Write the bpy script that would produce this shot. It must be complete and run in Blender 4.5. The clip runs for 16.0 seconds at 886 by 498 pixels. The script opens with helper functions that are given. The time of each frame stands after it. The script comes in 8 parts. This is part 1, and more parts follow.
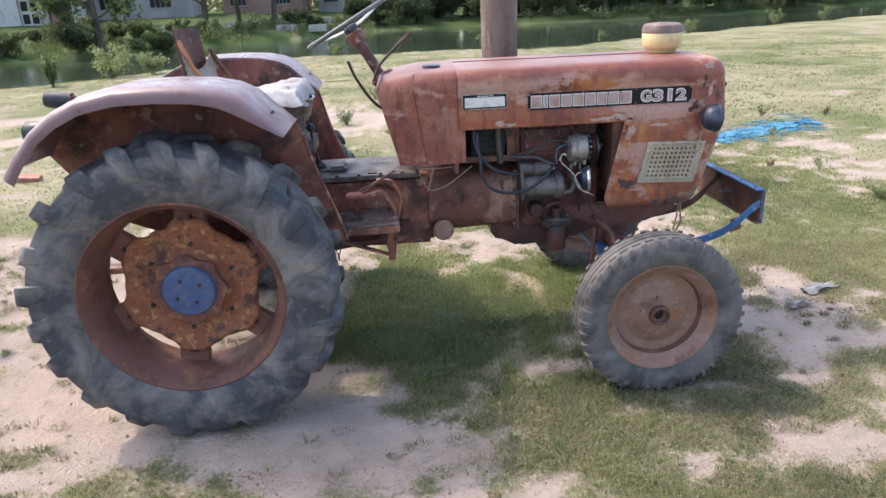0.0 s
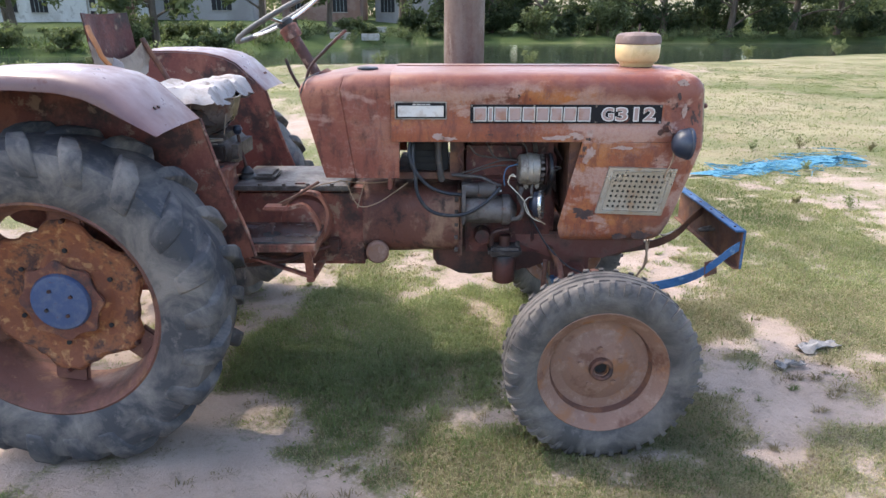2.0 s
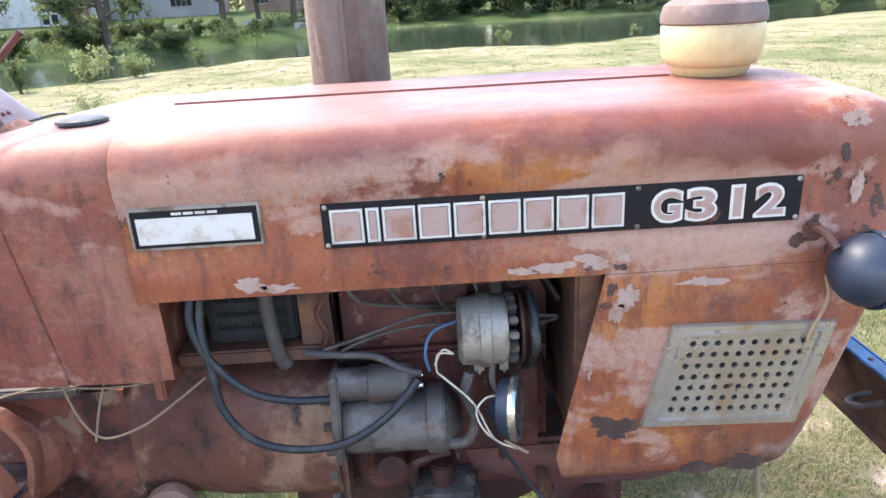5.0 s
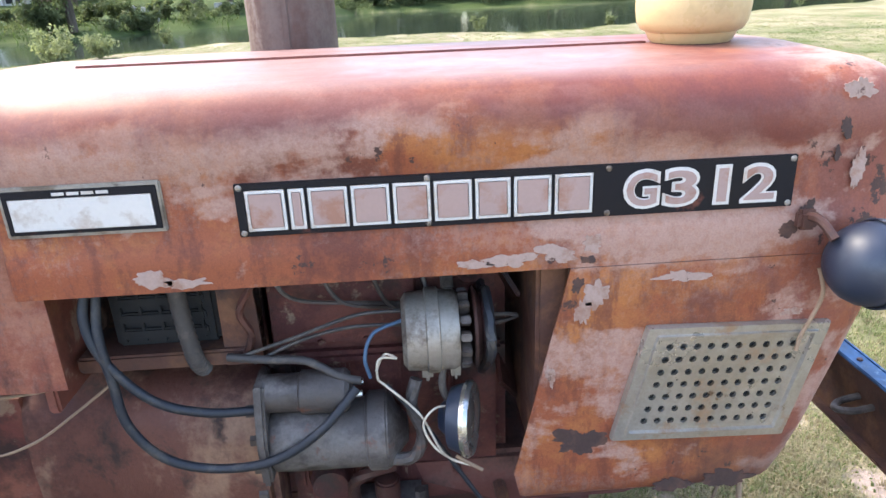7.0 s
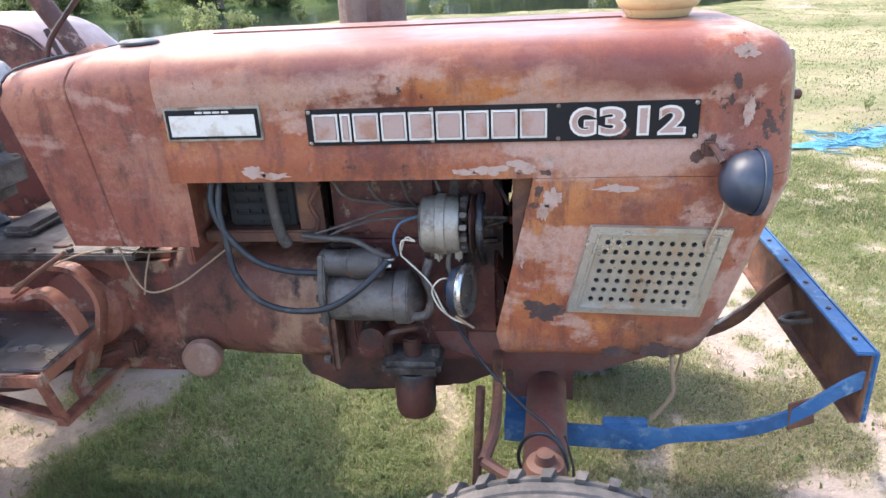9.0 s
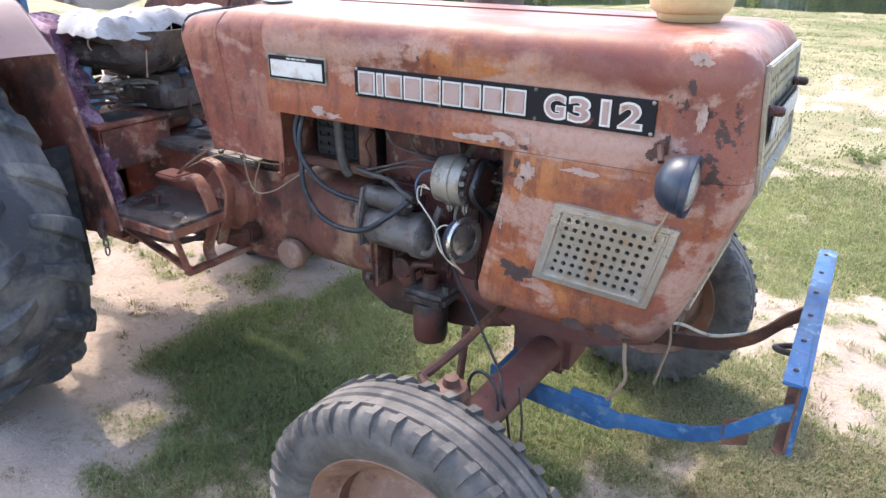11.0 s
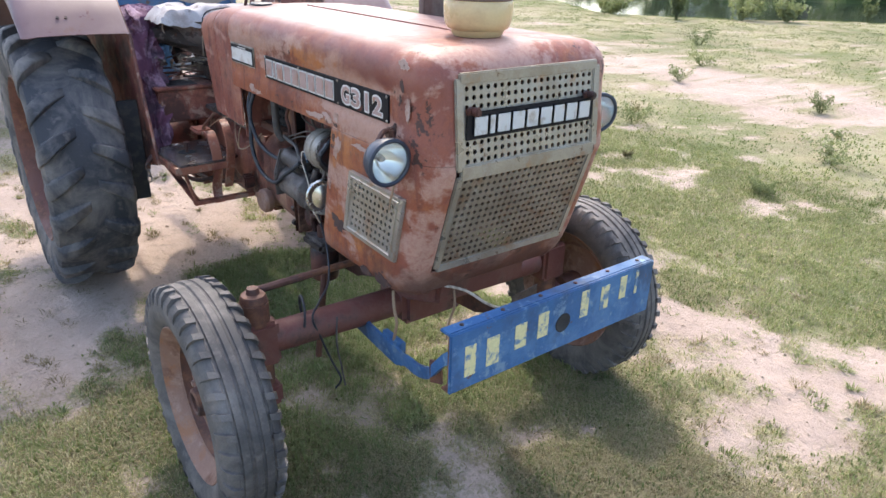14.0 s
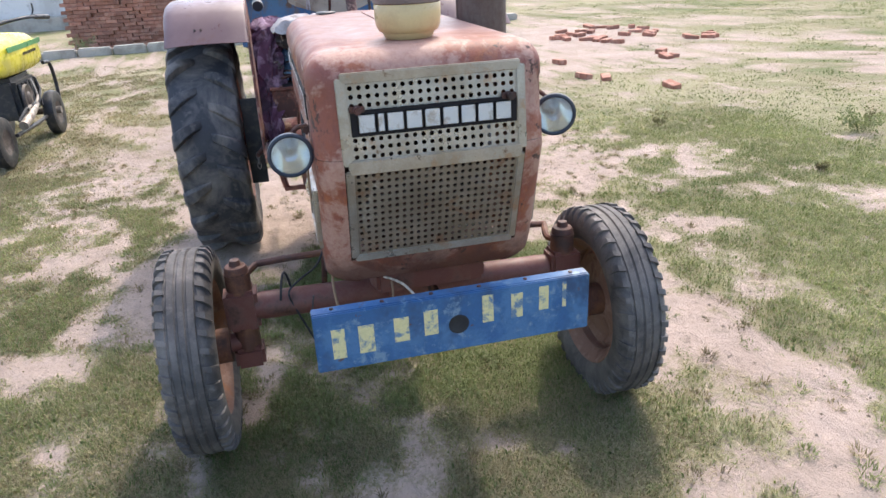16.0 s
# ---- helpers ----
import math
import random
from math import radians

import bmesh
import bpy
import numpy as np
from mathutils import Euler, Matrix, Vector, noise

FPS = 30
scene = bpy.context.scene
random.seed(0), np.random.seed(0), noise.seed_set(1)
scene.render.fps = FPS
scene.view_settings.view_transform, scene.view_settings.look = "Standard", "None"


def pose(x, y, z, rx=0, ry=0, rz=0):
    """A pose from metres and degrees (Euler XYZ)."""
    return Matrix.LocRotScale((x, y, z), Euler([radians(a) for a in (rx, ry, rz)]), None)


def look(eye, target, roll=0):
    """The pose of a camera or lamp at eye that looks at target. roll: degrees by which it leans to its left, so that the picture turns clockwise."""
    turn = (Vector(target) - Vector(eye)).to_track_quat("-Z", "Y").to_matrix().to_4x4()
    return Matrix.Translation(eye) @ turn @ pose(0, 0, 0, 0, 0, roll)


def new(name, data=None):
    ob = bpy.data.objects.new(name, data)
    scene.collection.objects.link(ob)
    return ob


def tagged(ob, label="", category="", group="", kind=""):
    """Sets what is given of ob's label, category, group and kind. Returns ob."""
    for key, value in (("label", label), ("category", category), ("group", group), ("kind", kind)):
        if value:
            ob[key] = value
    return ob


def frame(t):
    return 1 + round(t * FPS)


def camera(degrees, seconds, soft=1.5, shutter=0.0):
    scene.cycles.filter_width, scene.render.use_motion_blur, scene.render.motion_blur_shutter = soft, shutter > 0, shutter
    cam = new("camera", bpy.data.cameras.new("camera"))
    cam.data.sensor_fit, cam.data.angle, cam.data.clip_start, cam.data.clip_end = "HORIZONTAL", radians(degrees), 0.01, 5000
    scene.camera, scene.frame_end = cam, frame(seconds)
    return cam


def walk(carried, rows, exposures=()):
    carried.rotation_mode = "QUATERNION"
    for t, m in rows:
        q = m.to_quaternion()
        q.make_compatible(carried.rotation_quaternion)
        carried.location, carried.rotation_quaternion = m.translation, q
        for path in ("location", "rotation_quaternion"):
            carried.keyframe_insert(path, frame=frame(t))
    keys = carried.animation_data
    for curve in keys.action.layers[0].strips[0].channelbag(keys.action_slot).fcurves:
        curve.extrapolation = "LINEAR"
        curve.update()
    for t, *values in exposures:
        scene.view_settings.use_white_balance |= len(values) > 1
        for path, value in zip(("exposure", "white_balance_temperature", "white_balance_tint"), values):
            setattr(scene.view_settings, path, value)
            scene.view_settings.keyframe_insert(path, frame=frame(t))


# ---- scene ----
cam = camera(66.0, 16.0)
EXPOSURES = [(0, 1.76), (1.5, 1.77), (3, 2.18), (4.5, 2.48), (7, 2.38), (9, 2.38), (11.5, 2.32), (12.5, 2.06), (14.5, 1.86), (16, 1.68)]
PATH = [
    (0, (0.823, -3.303, 1.62), (0.951, -1.429, 0.933), -2.5),
    (0.5, (0.98, -3.28, 1.595), (1.034, -1.409, 0.892), -2.8),
    (1, (1.123, -3.198, 1.613), (1.181, -1.329, 0.904), -1.9),
    (1.5, (1.291, -3.179, 1.599), (1.307, -1.314, 0.876), -0.1),
    (2, (1.327, -2.967, 1.539), (1.325, -1.075, 0.892), 0.1),
    (2.5, (1.341, -2.687, 1.565), (1.359, -0.819, 0.852), -2.5),
    (3, (1.413, -2.374, 1.531), (1.425, -0.494, 0.847), -0.4),
    (3.5, (1.478, -2.044, 1.474), (1.55, -0.169, 0.783), -0.7),
    (4, (1.479, -1.736, 1.489), (1.614, 0.135, 0.794), -3.5),
    (4.5, (1.549, -1.447, 1.505), (1.572, 0.431, 0.817), -3.4),
    (7, (1.646, -1.166, 1.446), (1.745, 0.693, 0.718), -2.3),
    (7.5, (1.656, -1.213, 1.438), (1.762, 0.643, 0.7), -2.3),
    (8, (1.66, -1.373, 1.447), (1.698, 0.477, 0.687), -3.8),
    (8.5, (1.7, -1.492, 1.453), (1.695, 0.362, 0.704), -3.7),
    (9, (1.85, -1.595, 1.465), (1.611, 0.234, 0.694), -3.0),
    (11.5, (2.671, -1.677, 1.49), (1.629, -0.163, 0.701), 1.0),
    (12, (2.866, -1.774, 1.536), (1.729, -0.304, 0.798), 1.0),
    (12.5, (3.123, -1.759, 1.569), (1.838, -0.412, 0.84), 0.3),
    (13, (3.299, -1.623, 1.548), (2.039, -0.29, 0.752), 1.2),
    (13.5, (3.358, -1.421, 1.547), (2.06, -0.15, 0.711), -0.0),
    (14, (3.585, -1.228, 1.555), (2.138, -0.111, 0.743), 1.6),
    (14.5, (3.743, -1.041, 1.56), (2.203, -0.07, 0.732), -2.4),
    (15, (3.77, -0.796, 1.547), (2.185, 0.09, 0.708), -0.8),
    (15.5, (3.902, -0.614, 1.548), (2.198, 0.068, 0.754), -1.0),
    (16, (4.056, -0.391, 1.552), (2.27, 0.022, 0.753), -2.9),
]
walk(cam, [(t, look(eye, target, roll)) for t, eye, target, roll in PATH], EXPOSURES)

# world, sun and exposure: sun behind and to the far side of the tractor
SUN_WAY = Vector((-0.65, 0.36, 1.0)).normalized()
world = bpy.data.worlds.new("sky")
scene.world = world
world.use_nodes = True
wt = world.node_tree
sky = wt.nodes.new("ShaderNodeTexSky")
sky.sky_type = "NISHITA"
sky.sun_disc = False
sky.sun_elevation = math.asin(SUN_WAY.z)
sky.sun_rotation = math.atan2(SUN_WAY.x, SUN_WAY.y)
sky.air_density, sky.dust_density, sky.ozone_density = 1.0, 3.0, 1.0
wt.links.new(sky.outputs[0], wt.nodes["Background"].inputs[0])
wt.nodes["Background"].inputs[1].default_value = 0.15
sun_data = bpy.data.lights.new("sun", "SUN")
sun_data.energy, sun_data.angle, sun_data.color = 0.92, radians(1.6), (1.0, 0.90, 0.77)
sun = new("sun", sun_data)
sun.matrix_world = look(SUN_WAY * 30, (0, 0, 0))


# ---- materials ----
def nodes_of(name):
    m = bpy.data.materials.new(name)
    m.use_nodes = True
    t = m.node_tree
    return m, t, t.nodes["Principled BSDF"]


def noise_node(t, scale, detail=6.0, rough=0.6, stretch=None, distort=0.0):
    pos = t.nodes.new("ShaderNodeNewGeometry")
    out = pos.outputs["Position"]
    if stretch:
        vm = t.nodes.new("ShaderNodeVectorMath")
        vm.operation = "MULTIPLY"
        t.links.new(out, vm.inputs[0])
        vm.inputs[1].default_value = stretch
        out = vm.outputs[0]
    n = t.nodes.new("ShaderNodeTexNoise")
    n.inputs["Scale"].default_value, n.inputs["Detail"].default_value = scale, detail
    n.inputs["Roughness"].default_value, n.inputs["Distortion"].default_value = rough, distort
    t.links.new(out, n.inputs["Vector"])
    return n.outputs["Fac"]


def ramp(t, fac, lo, hi, a=0.0, b=1.0):
    r = t.nodes.new("ShaderNodeMapRange")
    r.inputs["From Min"].default_value, r.inputs["From Max"].default_value = lo, hi
    r.inputs["To Min"].default_value, r.inputs["To Max"].default_value = a, b
    t.links.new(fac, r.inputs["Value"])
    return r.outputs["Result"]


def mix(t, fac, a, b, mode="MIX"):
    m = t.nodes.new("ShaderNodeMix")
    m.data_type, m.blend_type = "RGBA", mode
    for k, v in ((0, fac), (6, a), (7, b)):
        if isinstance(v, (int, float)):
            m.inputs[k].default_value = v
        elif isinstance(v, tuple):
            m.inputs[k].default_value = (*v, 1.0)
        else:
            t.links.new(v, m.inputs[k])
    return m.outputs[2]


def bump(t, bs, height, strength, distance):
    b = t.nodes.new("ShaderNodeBump")
    b.inputs["Strength"].default_value, b.inputs["Distance"].default_value = strength, distance
    t.links.new(height, b.inputs["Height"])
    t.links.new(b.outputs[0], bs.inputs["Normal"])


def weathered(name, base, layers=(), rough=0.6, metal=0.0, grain=(180, 0.25), relief=(60, 0.25, 0.004), rough_var=0.15, stretch=None, per_object=0.0, dust_or_sheen=None):
    """layers: (colour, noise scale, threshold, softness, seed stretch)."""
    m, t, bs = nodes_of(name)
    col = base
    for c, s, th, so, st in layers:
        fine = ramp(t, noise_node(t, s * 9, 5, 0.7), 0.2, 0.8, -0.075, 0.075)
        both = t.nodes.new("ShaderNodeMath")
        both.operation = "ADD"
        t.links.new(noise_node(t, s, 7, 0.58, st, 0.3), both.inputs[0])
        t.links.new(fine, both.inputs[1])
        col = mix(t, ramp(t, both.outputs[0], th - so, th + so), col, c)
    # upward faces paler: sky sheen put into the colour, with some dust
    if dust_or_sheen:
        gn = t.nodes.new("ShaderNodeNewGeometry")
        sx = t.nodes.new("ShaderNodeSeparateXYZ")
        t.links.new(gn.outputs["Normal"], sx.inputs[0])
        lay = t.nodes.new("ShaderNodeMath")
        lay.operation = "MULTIPLY"
        t.links.new(ramp(t, sx.outputs["Z"], 0.55, 0.98, 0.0, dust_or_sheen[1]), lay.inputs[0])
        t.links.new(ramp(t, noise_node(t, 4.0, 6, 0.6, (0.5, 1, 1)), 0.3, 0.6, 0.45, 1.0), lay.inputs[1])
        col = mix(t, lay.outputs[0], col, dust_or_sheen[0])
    g = noise_node(t, grain[0], 4, 0.7, stretch)
    col = mix(t, 1.0, col, mix(t, g, (1 - grain[1],) * 3, (1 + grain[1],) * 3), "MULTIPLY")
    if per_object:
        oi = t.nodes.new("ShaderNodeObjectInfo")
        k = ramp(t, oi.outputs["Random"], 0, 1, 1 - per_object, 1 + per_object)
        cc = t.nodes.new("ShaderNodeCombineColor")
        for n in range(3):
            t.links.new(k, cc.inputs[n])
        col = mix(t, 1.0, col, cc.outputs[0], "MULTIPLY")
    t.links.new(col, bs.inputs["Base Color"])
    bs.inputs["Metallic"].default_value = metal
    t.links.new(ramp(t, noise_node(t, 14, 5), 0.3, 0.7, max(0.05, rough - rough_var), min(1.0, rough + rough_var)), bs.inputs["Roughness"])
    if relief:
        bump(t, bs, noise_node(t, relief[0], 5, 0.65), relief[1], relief[2])
    return m


def sheet_paint(name, base, orange, dark, pale, top, seed, rough=0.42, edge=1.262):
    """Old red paint: mottled rust, runs, chalky worn patches with speckled rims, darker glossy paint over the top bend."""
    m, t, bs = nodes_of(name)
    off = (seed, seed * 0.7, seed * 1.3)

    def nz(scale, detail, rough_, stretch=None, dist=0.0):
        pos = t.nodes.new("ShaderNodeNewGeometry")
        ma = t.nodes.new("ShaderNodeVectorMath")
        ma.operation = "MULTIPLY_ADD"
        ma.inputs[1].default_value = stretch or (1, 1, 1)
        ma.inputs[2].default_value = off
        t.links.new(pos.outputs["Position"], ma.inputs[0])
        n = t.nodes.new("ShaderNodeTexNoise")
        for key, val in (("Scale", scale), ("Detail", detail), ("Roughness", rough_), ("Distortion", dist)):
            n.inputs[key].default_value = val
        t.links.new(ma.outputs[0], n.inputs["Vector"])
        return n.outputs["Fac"]

    def add(a, b):
        n = t.nodes.new("ShaderNodeMath")
        n.operation = "ADD"
        t.links.new(a, n.inputs[0])
        t.links.new(b, n.inputs[1])
        return n.outputs[0]

    def times(a, b):
        n = t.nodes.new("ShaderNodeMath")
        n.operation = "MULTIPLY"
        t.links.new(a, n.inputs[0])
        t.links.new(b, n.inputs[1])
        return n.outputs[0]

    fine = nz(95, 6, 0.75)
    mid = ramp(t, nz(21, 8, 0.7), 0.25, 0.75, -0.14, 0.14)
    col = mix(t, ramp(t, add(nz(4.5, 6, 0.6, (0.6, 1, 1.3)), mid), 0.44, 0.60), base, orange)
    # rust runs and mottling
    col = mix(t, ramp(t, add(nz(24, 8, 0.7, (1, 1, 0.22)), ramp(t, fine, 0.2, 0.8, -0.12, 0.12)), 0.50, 0.60, 0.0, 0.65), col, dark)
    col = mix(t, ramp(t, add(nz(3.0, 5, 0.6, (1, 1, 0.45)), mid), 0.52, 0.62, 0.0, 0.85), col, dark)
    col = mix(t, ramp(t, add(nz(6.0, 5, 0.6, (0.5, 1, 1.0)), ramp(t, fine, 0.2, 0.8, -0.2, 0.2)), 0.52, 0.66, 0.0, 0.32), col, pale)
    # sun-bleached maroon round the nose
    sx = t.nodes.new("ShaderNodeSeparateXYZ")
    gn = t.nodes.new("ShaderNodeNewGeometry")
    t.links.new(gn.outputs["Position"], sx.inputs[0])
    col = mix(t, times(ramp(t, add(sx.outputs["X"], mid), 2.08, 2.26), ramp(t, nz(8, 7, 0.65), 0.35, 0.62, 0.25, 0.85)), col, (0.235, 0.085, 0.066))
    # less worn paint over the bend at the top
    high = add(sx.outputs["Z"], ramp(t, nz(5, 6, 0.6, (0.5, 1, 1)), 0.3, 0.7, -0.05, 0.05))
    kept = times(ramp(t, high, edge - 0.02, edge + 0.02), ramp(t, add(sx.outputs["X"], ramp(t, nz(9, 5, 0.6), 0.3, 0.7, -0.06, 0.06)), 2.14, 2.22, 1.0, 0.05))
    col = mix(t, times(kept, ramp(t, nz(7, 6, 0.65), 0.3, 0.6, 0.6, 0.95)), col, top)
    # pale sheen of what faces up, put into the colour, with dust
    sn = t.nodes.new("ShaderNodeSeparateXYZ")
    t.links.new(gn.outputs["Normal"], sn.inputs[0])
    fore = ramp(t, add(sx.outputs["X"], ramp(t, nz(6, 5, 0.6), 0.3, 0.7, -0.08, 0.08)), 1.98, 2.12, 1.0, 0.12)
    col = mix(t, times(times(fore, ramp(t, sn.outputs["Z"], 0.80, 0.98, 0.0, 0.72)), ramp(t, nz(5, 7, 0.65, (0.4, 1, 1)), 0.35, 0.6, 0.35, 1.0)), col, (0.285, 0.200, 0.186))
    # chalky patches with ragged rims
    rag = ramp(t, nz(15, 9, 0.68), 0.25, 0.75, -0.10, 0.10)
    rag = add(rag, ramp(t, sx.outputs["X"], 1.2, 2.3, -0.035, 0.045))
    worn = ramp(t, add(nz(4.2, 6, 0.55, (0.6, 1, 1.5), 0.4), rag), 0.535, 0.590)
    worn = times(worn, ramp(t, nz(70, 6, 0.7), 0.36, 0.56, 0.55, 0.92))
    unkept = ramp(t, kept, 0, 1, 1.0, 0.12)
    col = mix(t, times(worn, unkept), col, pale)
    # dark oily stain low on the nose
    low = times(ramp(t, add(sx.outputs["Z"], ramp(t, nz(11, 6, 0.6), 0.3, 0.7, -0.05, 0.05)), 0.70, 0.79, 0.75, 0.0),
                ramp(t, add(sx.outputs["X"], ramp(t, nz(8, 6, 0.6), 0.3, 0.7, -0.06, 0.06)), 1.98, 2.10))
    col = mix(t, low, col, (0.085, 0.042, 0.036))
    # small bare flakes, more of them near the worn places
    bare = ramp(t, add(nz(17, 7, 0.7), add(ramp(t, nz(3.1, 3, 0.5), 0.4, 0.7, -0.09, 0.05), ramp(t, sx.outputs["X"], 2.15, 2.25, 0.0, 0.075))), 0.632, 0.652)
    col = mix(t, times(bare, unkept), col, (0.075, 0.040, 0.034))
    col = mix(t, 1.0, col, mix(t, nz(330, 3, 0.7), (0.68,) * 3, (1.32,) * 3), "MULTIPLY")
    t.links.new(col, bs.inputs["Base Color"])
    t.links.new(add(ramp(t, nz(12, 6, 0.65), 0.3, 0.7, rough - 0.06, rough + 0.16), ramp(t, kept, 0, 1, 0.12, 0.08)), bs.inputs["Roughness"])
    bs.inputs["Specular IOR Level"].default_value = 0.32
    bump(t, bs, add(nz(60, 6, 0.7), ramp(t, worn, 0, 1, 0, -0.3)), 0.16, 0.003)
    return m


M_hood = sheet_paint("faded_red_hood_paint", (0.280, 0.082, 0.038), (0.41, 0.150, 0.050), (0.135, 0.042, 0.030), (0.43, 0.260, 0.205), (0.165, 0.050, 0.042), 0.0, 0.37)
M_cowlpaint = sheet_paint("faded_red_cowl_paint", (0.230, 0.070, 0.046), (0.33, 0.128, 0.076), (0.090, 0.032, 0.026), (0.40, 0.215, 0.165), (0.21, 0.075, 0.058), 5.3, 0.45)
M_fender = weathered("dull_maroon_fender_paint", (0.122, 0.062, 0.064), (
    ((0.170, 0.100, 0.100), 3.0, 0.52, 0.12, None),
    ((0.12, 0.05, 0.04), 12.0, 0.66, 0.05, None)), rough=0.38, grain=(300, 0.12), relief=(40, 0.08, 0.003), dust_or_sheen=((0.190, 0.146, 0.153), 0.24))
M_redsheet = weathered("rusty_red_sheet", (0.205, 0.066, 0.046), (
    ((0.30, 0.115, 0.07), 6.0, 0.5, 0.06, None),
    ((0.075, 0.030, 0.024), 7.0, 0.53, 0.06, (1, 1, 0.5)),
    ((0.33, 0.20, 0.15), 16.0, 0.60, 0.04, None)), rough=0.6)
M_engine = weathered("greasy_red_casting", (0.085, 0.022, 0.020), (
    ((0.15, 0.046, 0.034), 9.0, 0.54, 0.06, None),
    ((0.030, 0.017, 0.015), 6.0, 0.54, 0.07, None),
    ((0.22, 0.15, 0.10), 24.0, 0.66, 0.05, None)), rough=0.62, relief=(80, 0.45, 0.006))
M_gearbox = weathered("greasy_dark_red_housing", (0.155, 0.042, 0.032), (
    ((0.24, 0.085, 0.055), 7.0, 0.53, 0.07, (1, 1, 0.5)),
    ((0.045, 0.020, 0.017), 6.0, 0.54, 0.07, None),
    ((0.26, 0.16, 0.11), 19.0, 0.62, 0.04, None)), rough=0.6, relief=(80, 0.4, 0.004))
M_bell = weathered("dusty_orange_brown_casting", (0.145, 0.054, 0.037), (
    ((0.30, 0.17, 0.11), 7.0, 0.545, 0.07, (1, 1, 0.5)),
    ((0.085, 0.030, 0.024), 6.0, 0.525, 0.06, (1, 1, 0.4)),
    ((0.045, 0.025, 0.02), 14.0, 0.61, 0.07, None)), rough=0.65, relief=(80, 0.4, 0.005))
M_sump = weathered("oily_dark_red_iron", (0.055, 0.022, 0.018), (
    ((0.11, 0.036, 0.026), 6.0, 0.53, 0.1, None),
    ((0.018, 0.013, 0.012), 8.0, 0.56, 0.08, None)), rough=0.5, relief=(70, 0.4, 0.005))
M_grey_iron = weathered("greasy_grey_iron", (0.085, 0.066, 0.057), (
    ((0.17, 0.145, 0.13), 9.0, 0.55, 0.1, None),
    ((0.05, 0.04, 0.036), 12.0, 0.57, 0.08, None)), rough=0.55, metal=0.3, relief=(120, 0.4, 0.003))
M_oily = weathered("oily_brown_grey_casting", (0.080, 0.067, 0.062), (
    ((0.155, 0.135, 0.125), 11.0, 0.53, 0.07, None),
    ((0.035, 0.025, 0.022), 8.0, 0.55, 0.07, None),
    ((0.14, 0.055, 0.035), 22.0, 0.69, 0.05, None)), rough=0.55, metal=0.15, relief=(110, 0.5, 0.004))
M_alu = weathered("dull_cast_aluminium", (0.35, 0.315, 0.275), (
    ((0.19, 0.155, 0.125), 18.0, 0.55, 0.08, None),
    ((0.11, 0.075, 0.055), 9.0, 0.60, 0.06, None)), rough=0.5, metal=0.55, relief=(150, 0.25, 0.002))
M_steel = weathered("worn_stainless_plate", (0.40, 0.372, 0.330), (
    ((0.32, 0.28, 0.225), 7.0, 0.54, 0.1, None),
    ((0.36, 0.25, 0.17), 14.0, 0.64, 0.05, None),
    ((0.16, 0.10, 0.06), 24.0, 0.69, 0.03, None)), rough=0.36, metal=0.6, relief=(200, 0.1, 0.001))
M_dirtysteel = weathered("browned_dusty_plate", (0.270, 0.225, 0.175), (
    ((0.19, 0.150, 0.110), 5.0, 0.52, 0.1, None),
    ((0.22, 0.13, 0.08), 14.0, 0.62, 0.05, None),
    ((0.40, 0.36, 0.31), 9.0, 0.66, 0.05, None)), rough=0.45, metal=0.45, relief=(200, 0.1, 0.001))
M_rim = weathered("rusted_maroon_rim", (0.150, 0.060, 0.044), (
    ((0.225, 0.105, 0.058), 14.0, 0.60, 0.06, None),
    ((0.085, 0.036, 0.026), 7.0, 0.57, 0.08, None),
    ((0.34, 0.19, 0.10), 45.0, 0.70, 0.04, None)), rough=0.7, relief=(110, 0.45, 0.003))
M_disc = weathered("heavily_rusted_orange_disc", (0.215, 0.074, 0.038), (
    ((0.35, 0.130, 0.050), 9.0, 0.52, 0.06, None),
    ((0.43, 0.21, 0.09), 34.0, 0.60, 0.05, None),
    ((0.085, 0.040, 0.032), 9.0, 0.57, 0.05, None)), rough=0.8, relief=(70, 0.8, 0.007))
M_flange = weathered("dark_rusted_flange", (0.135, 0.048, 0.034), (
    ((0.24, 0.10, 0.05), 22.0, 0.56, 0.06, None), ((0.06, 0.034, 0.034), 10.0, 0.55, 0.06, None)), rough=0.75, relief=(120, 0.5, 0.003))
M_frim = weathered("faded_pinkish_rust_rim", (0.235, 0.130, 0.094), (
    ((0.31, 0.195, 0.150), 18.0, 0.58, 0.07, None),
    ((0.26, 0.115, 0.055), 10.0, 0.60, 0.06, None),
    ((0.145, 0.065, 0.042), 9.0, 0.62, 0.06, None)), rough=0.65, relief=(110, 0.35, 0.002))
M_blue = weathered("chipped_blue_paint", (0.026, 0.105, 0.255), (
    ((0.060, 0.16, 0.32), 9.0, 0.53, 0.07, None),
    ((0.028, 0.07, 0.15), 5.0, 0.56, 0.06, (1, 1, 0.5)),
    ((0.15, 0.24, 0.34), 25.0, 0.62, 0.05, None),
    ((0.10, 0.052, 0.036), 17.0, 0.685, 0.02, None)), rough=0.48, relief=(80, 0.15, 0.002))
M_trailer = weathered("faded_trailer_blue", (0.030, 0.095, 0.22), (
    ((0.06, 0.13, 0.23), 3.0, 0.52, 0.1, None),
    ((0.11, 0.085, 0.08), 5.0, 0.58, 0.06, (1, 1, 0.4)),
    ((0.10, 0.05, 0.032), 9.0, 0.62, 0.04, None)), rough=0.6, relief=(40, 0.2, 0.004))
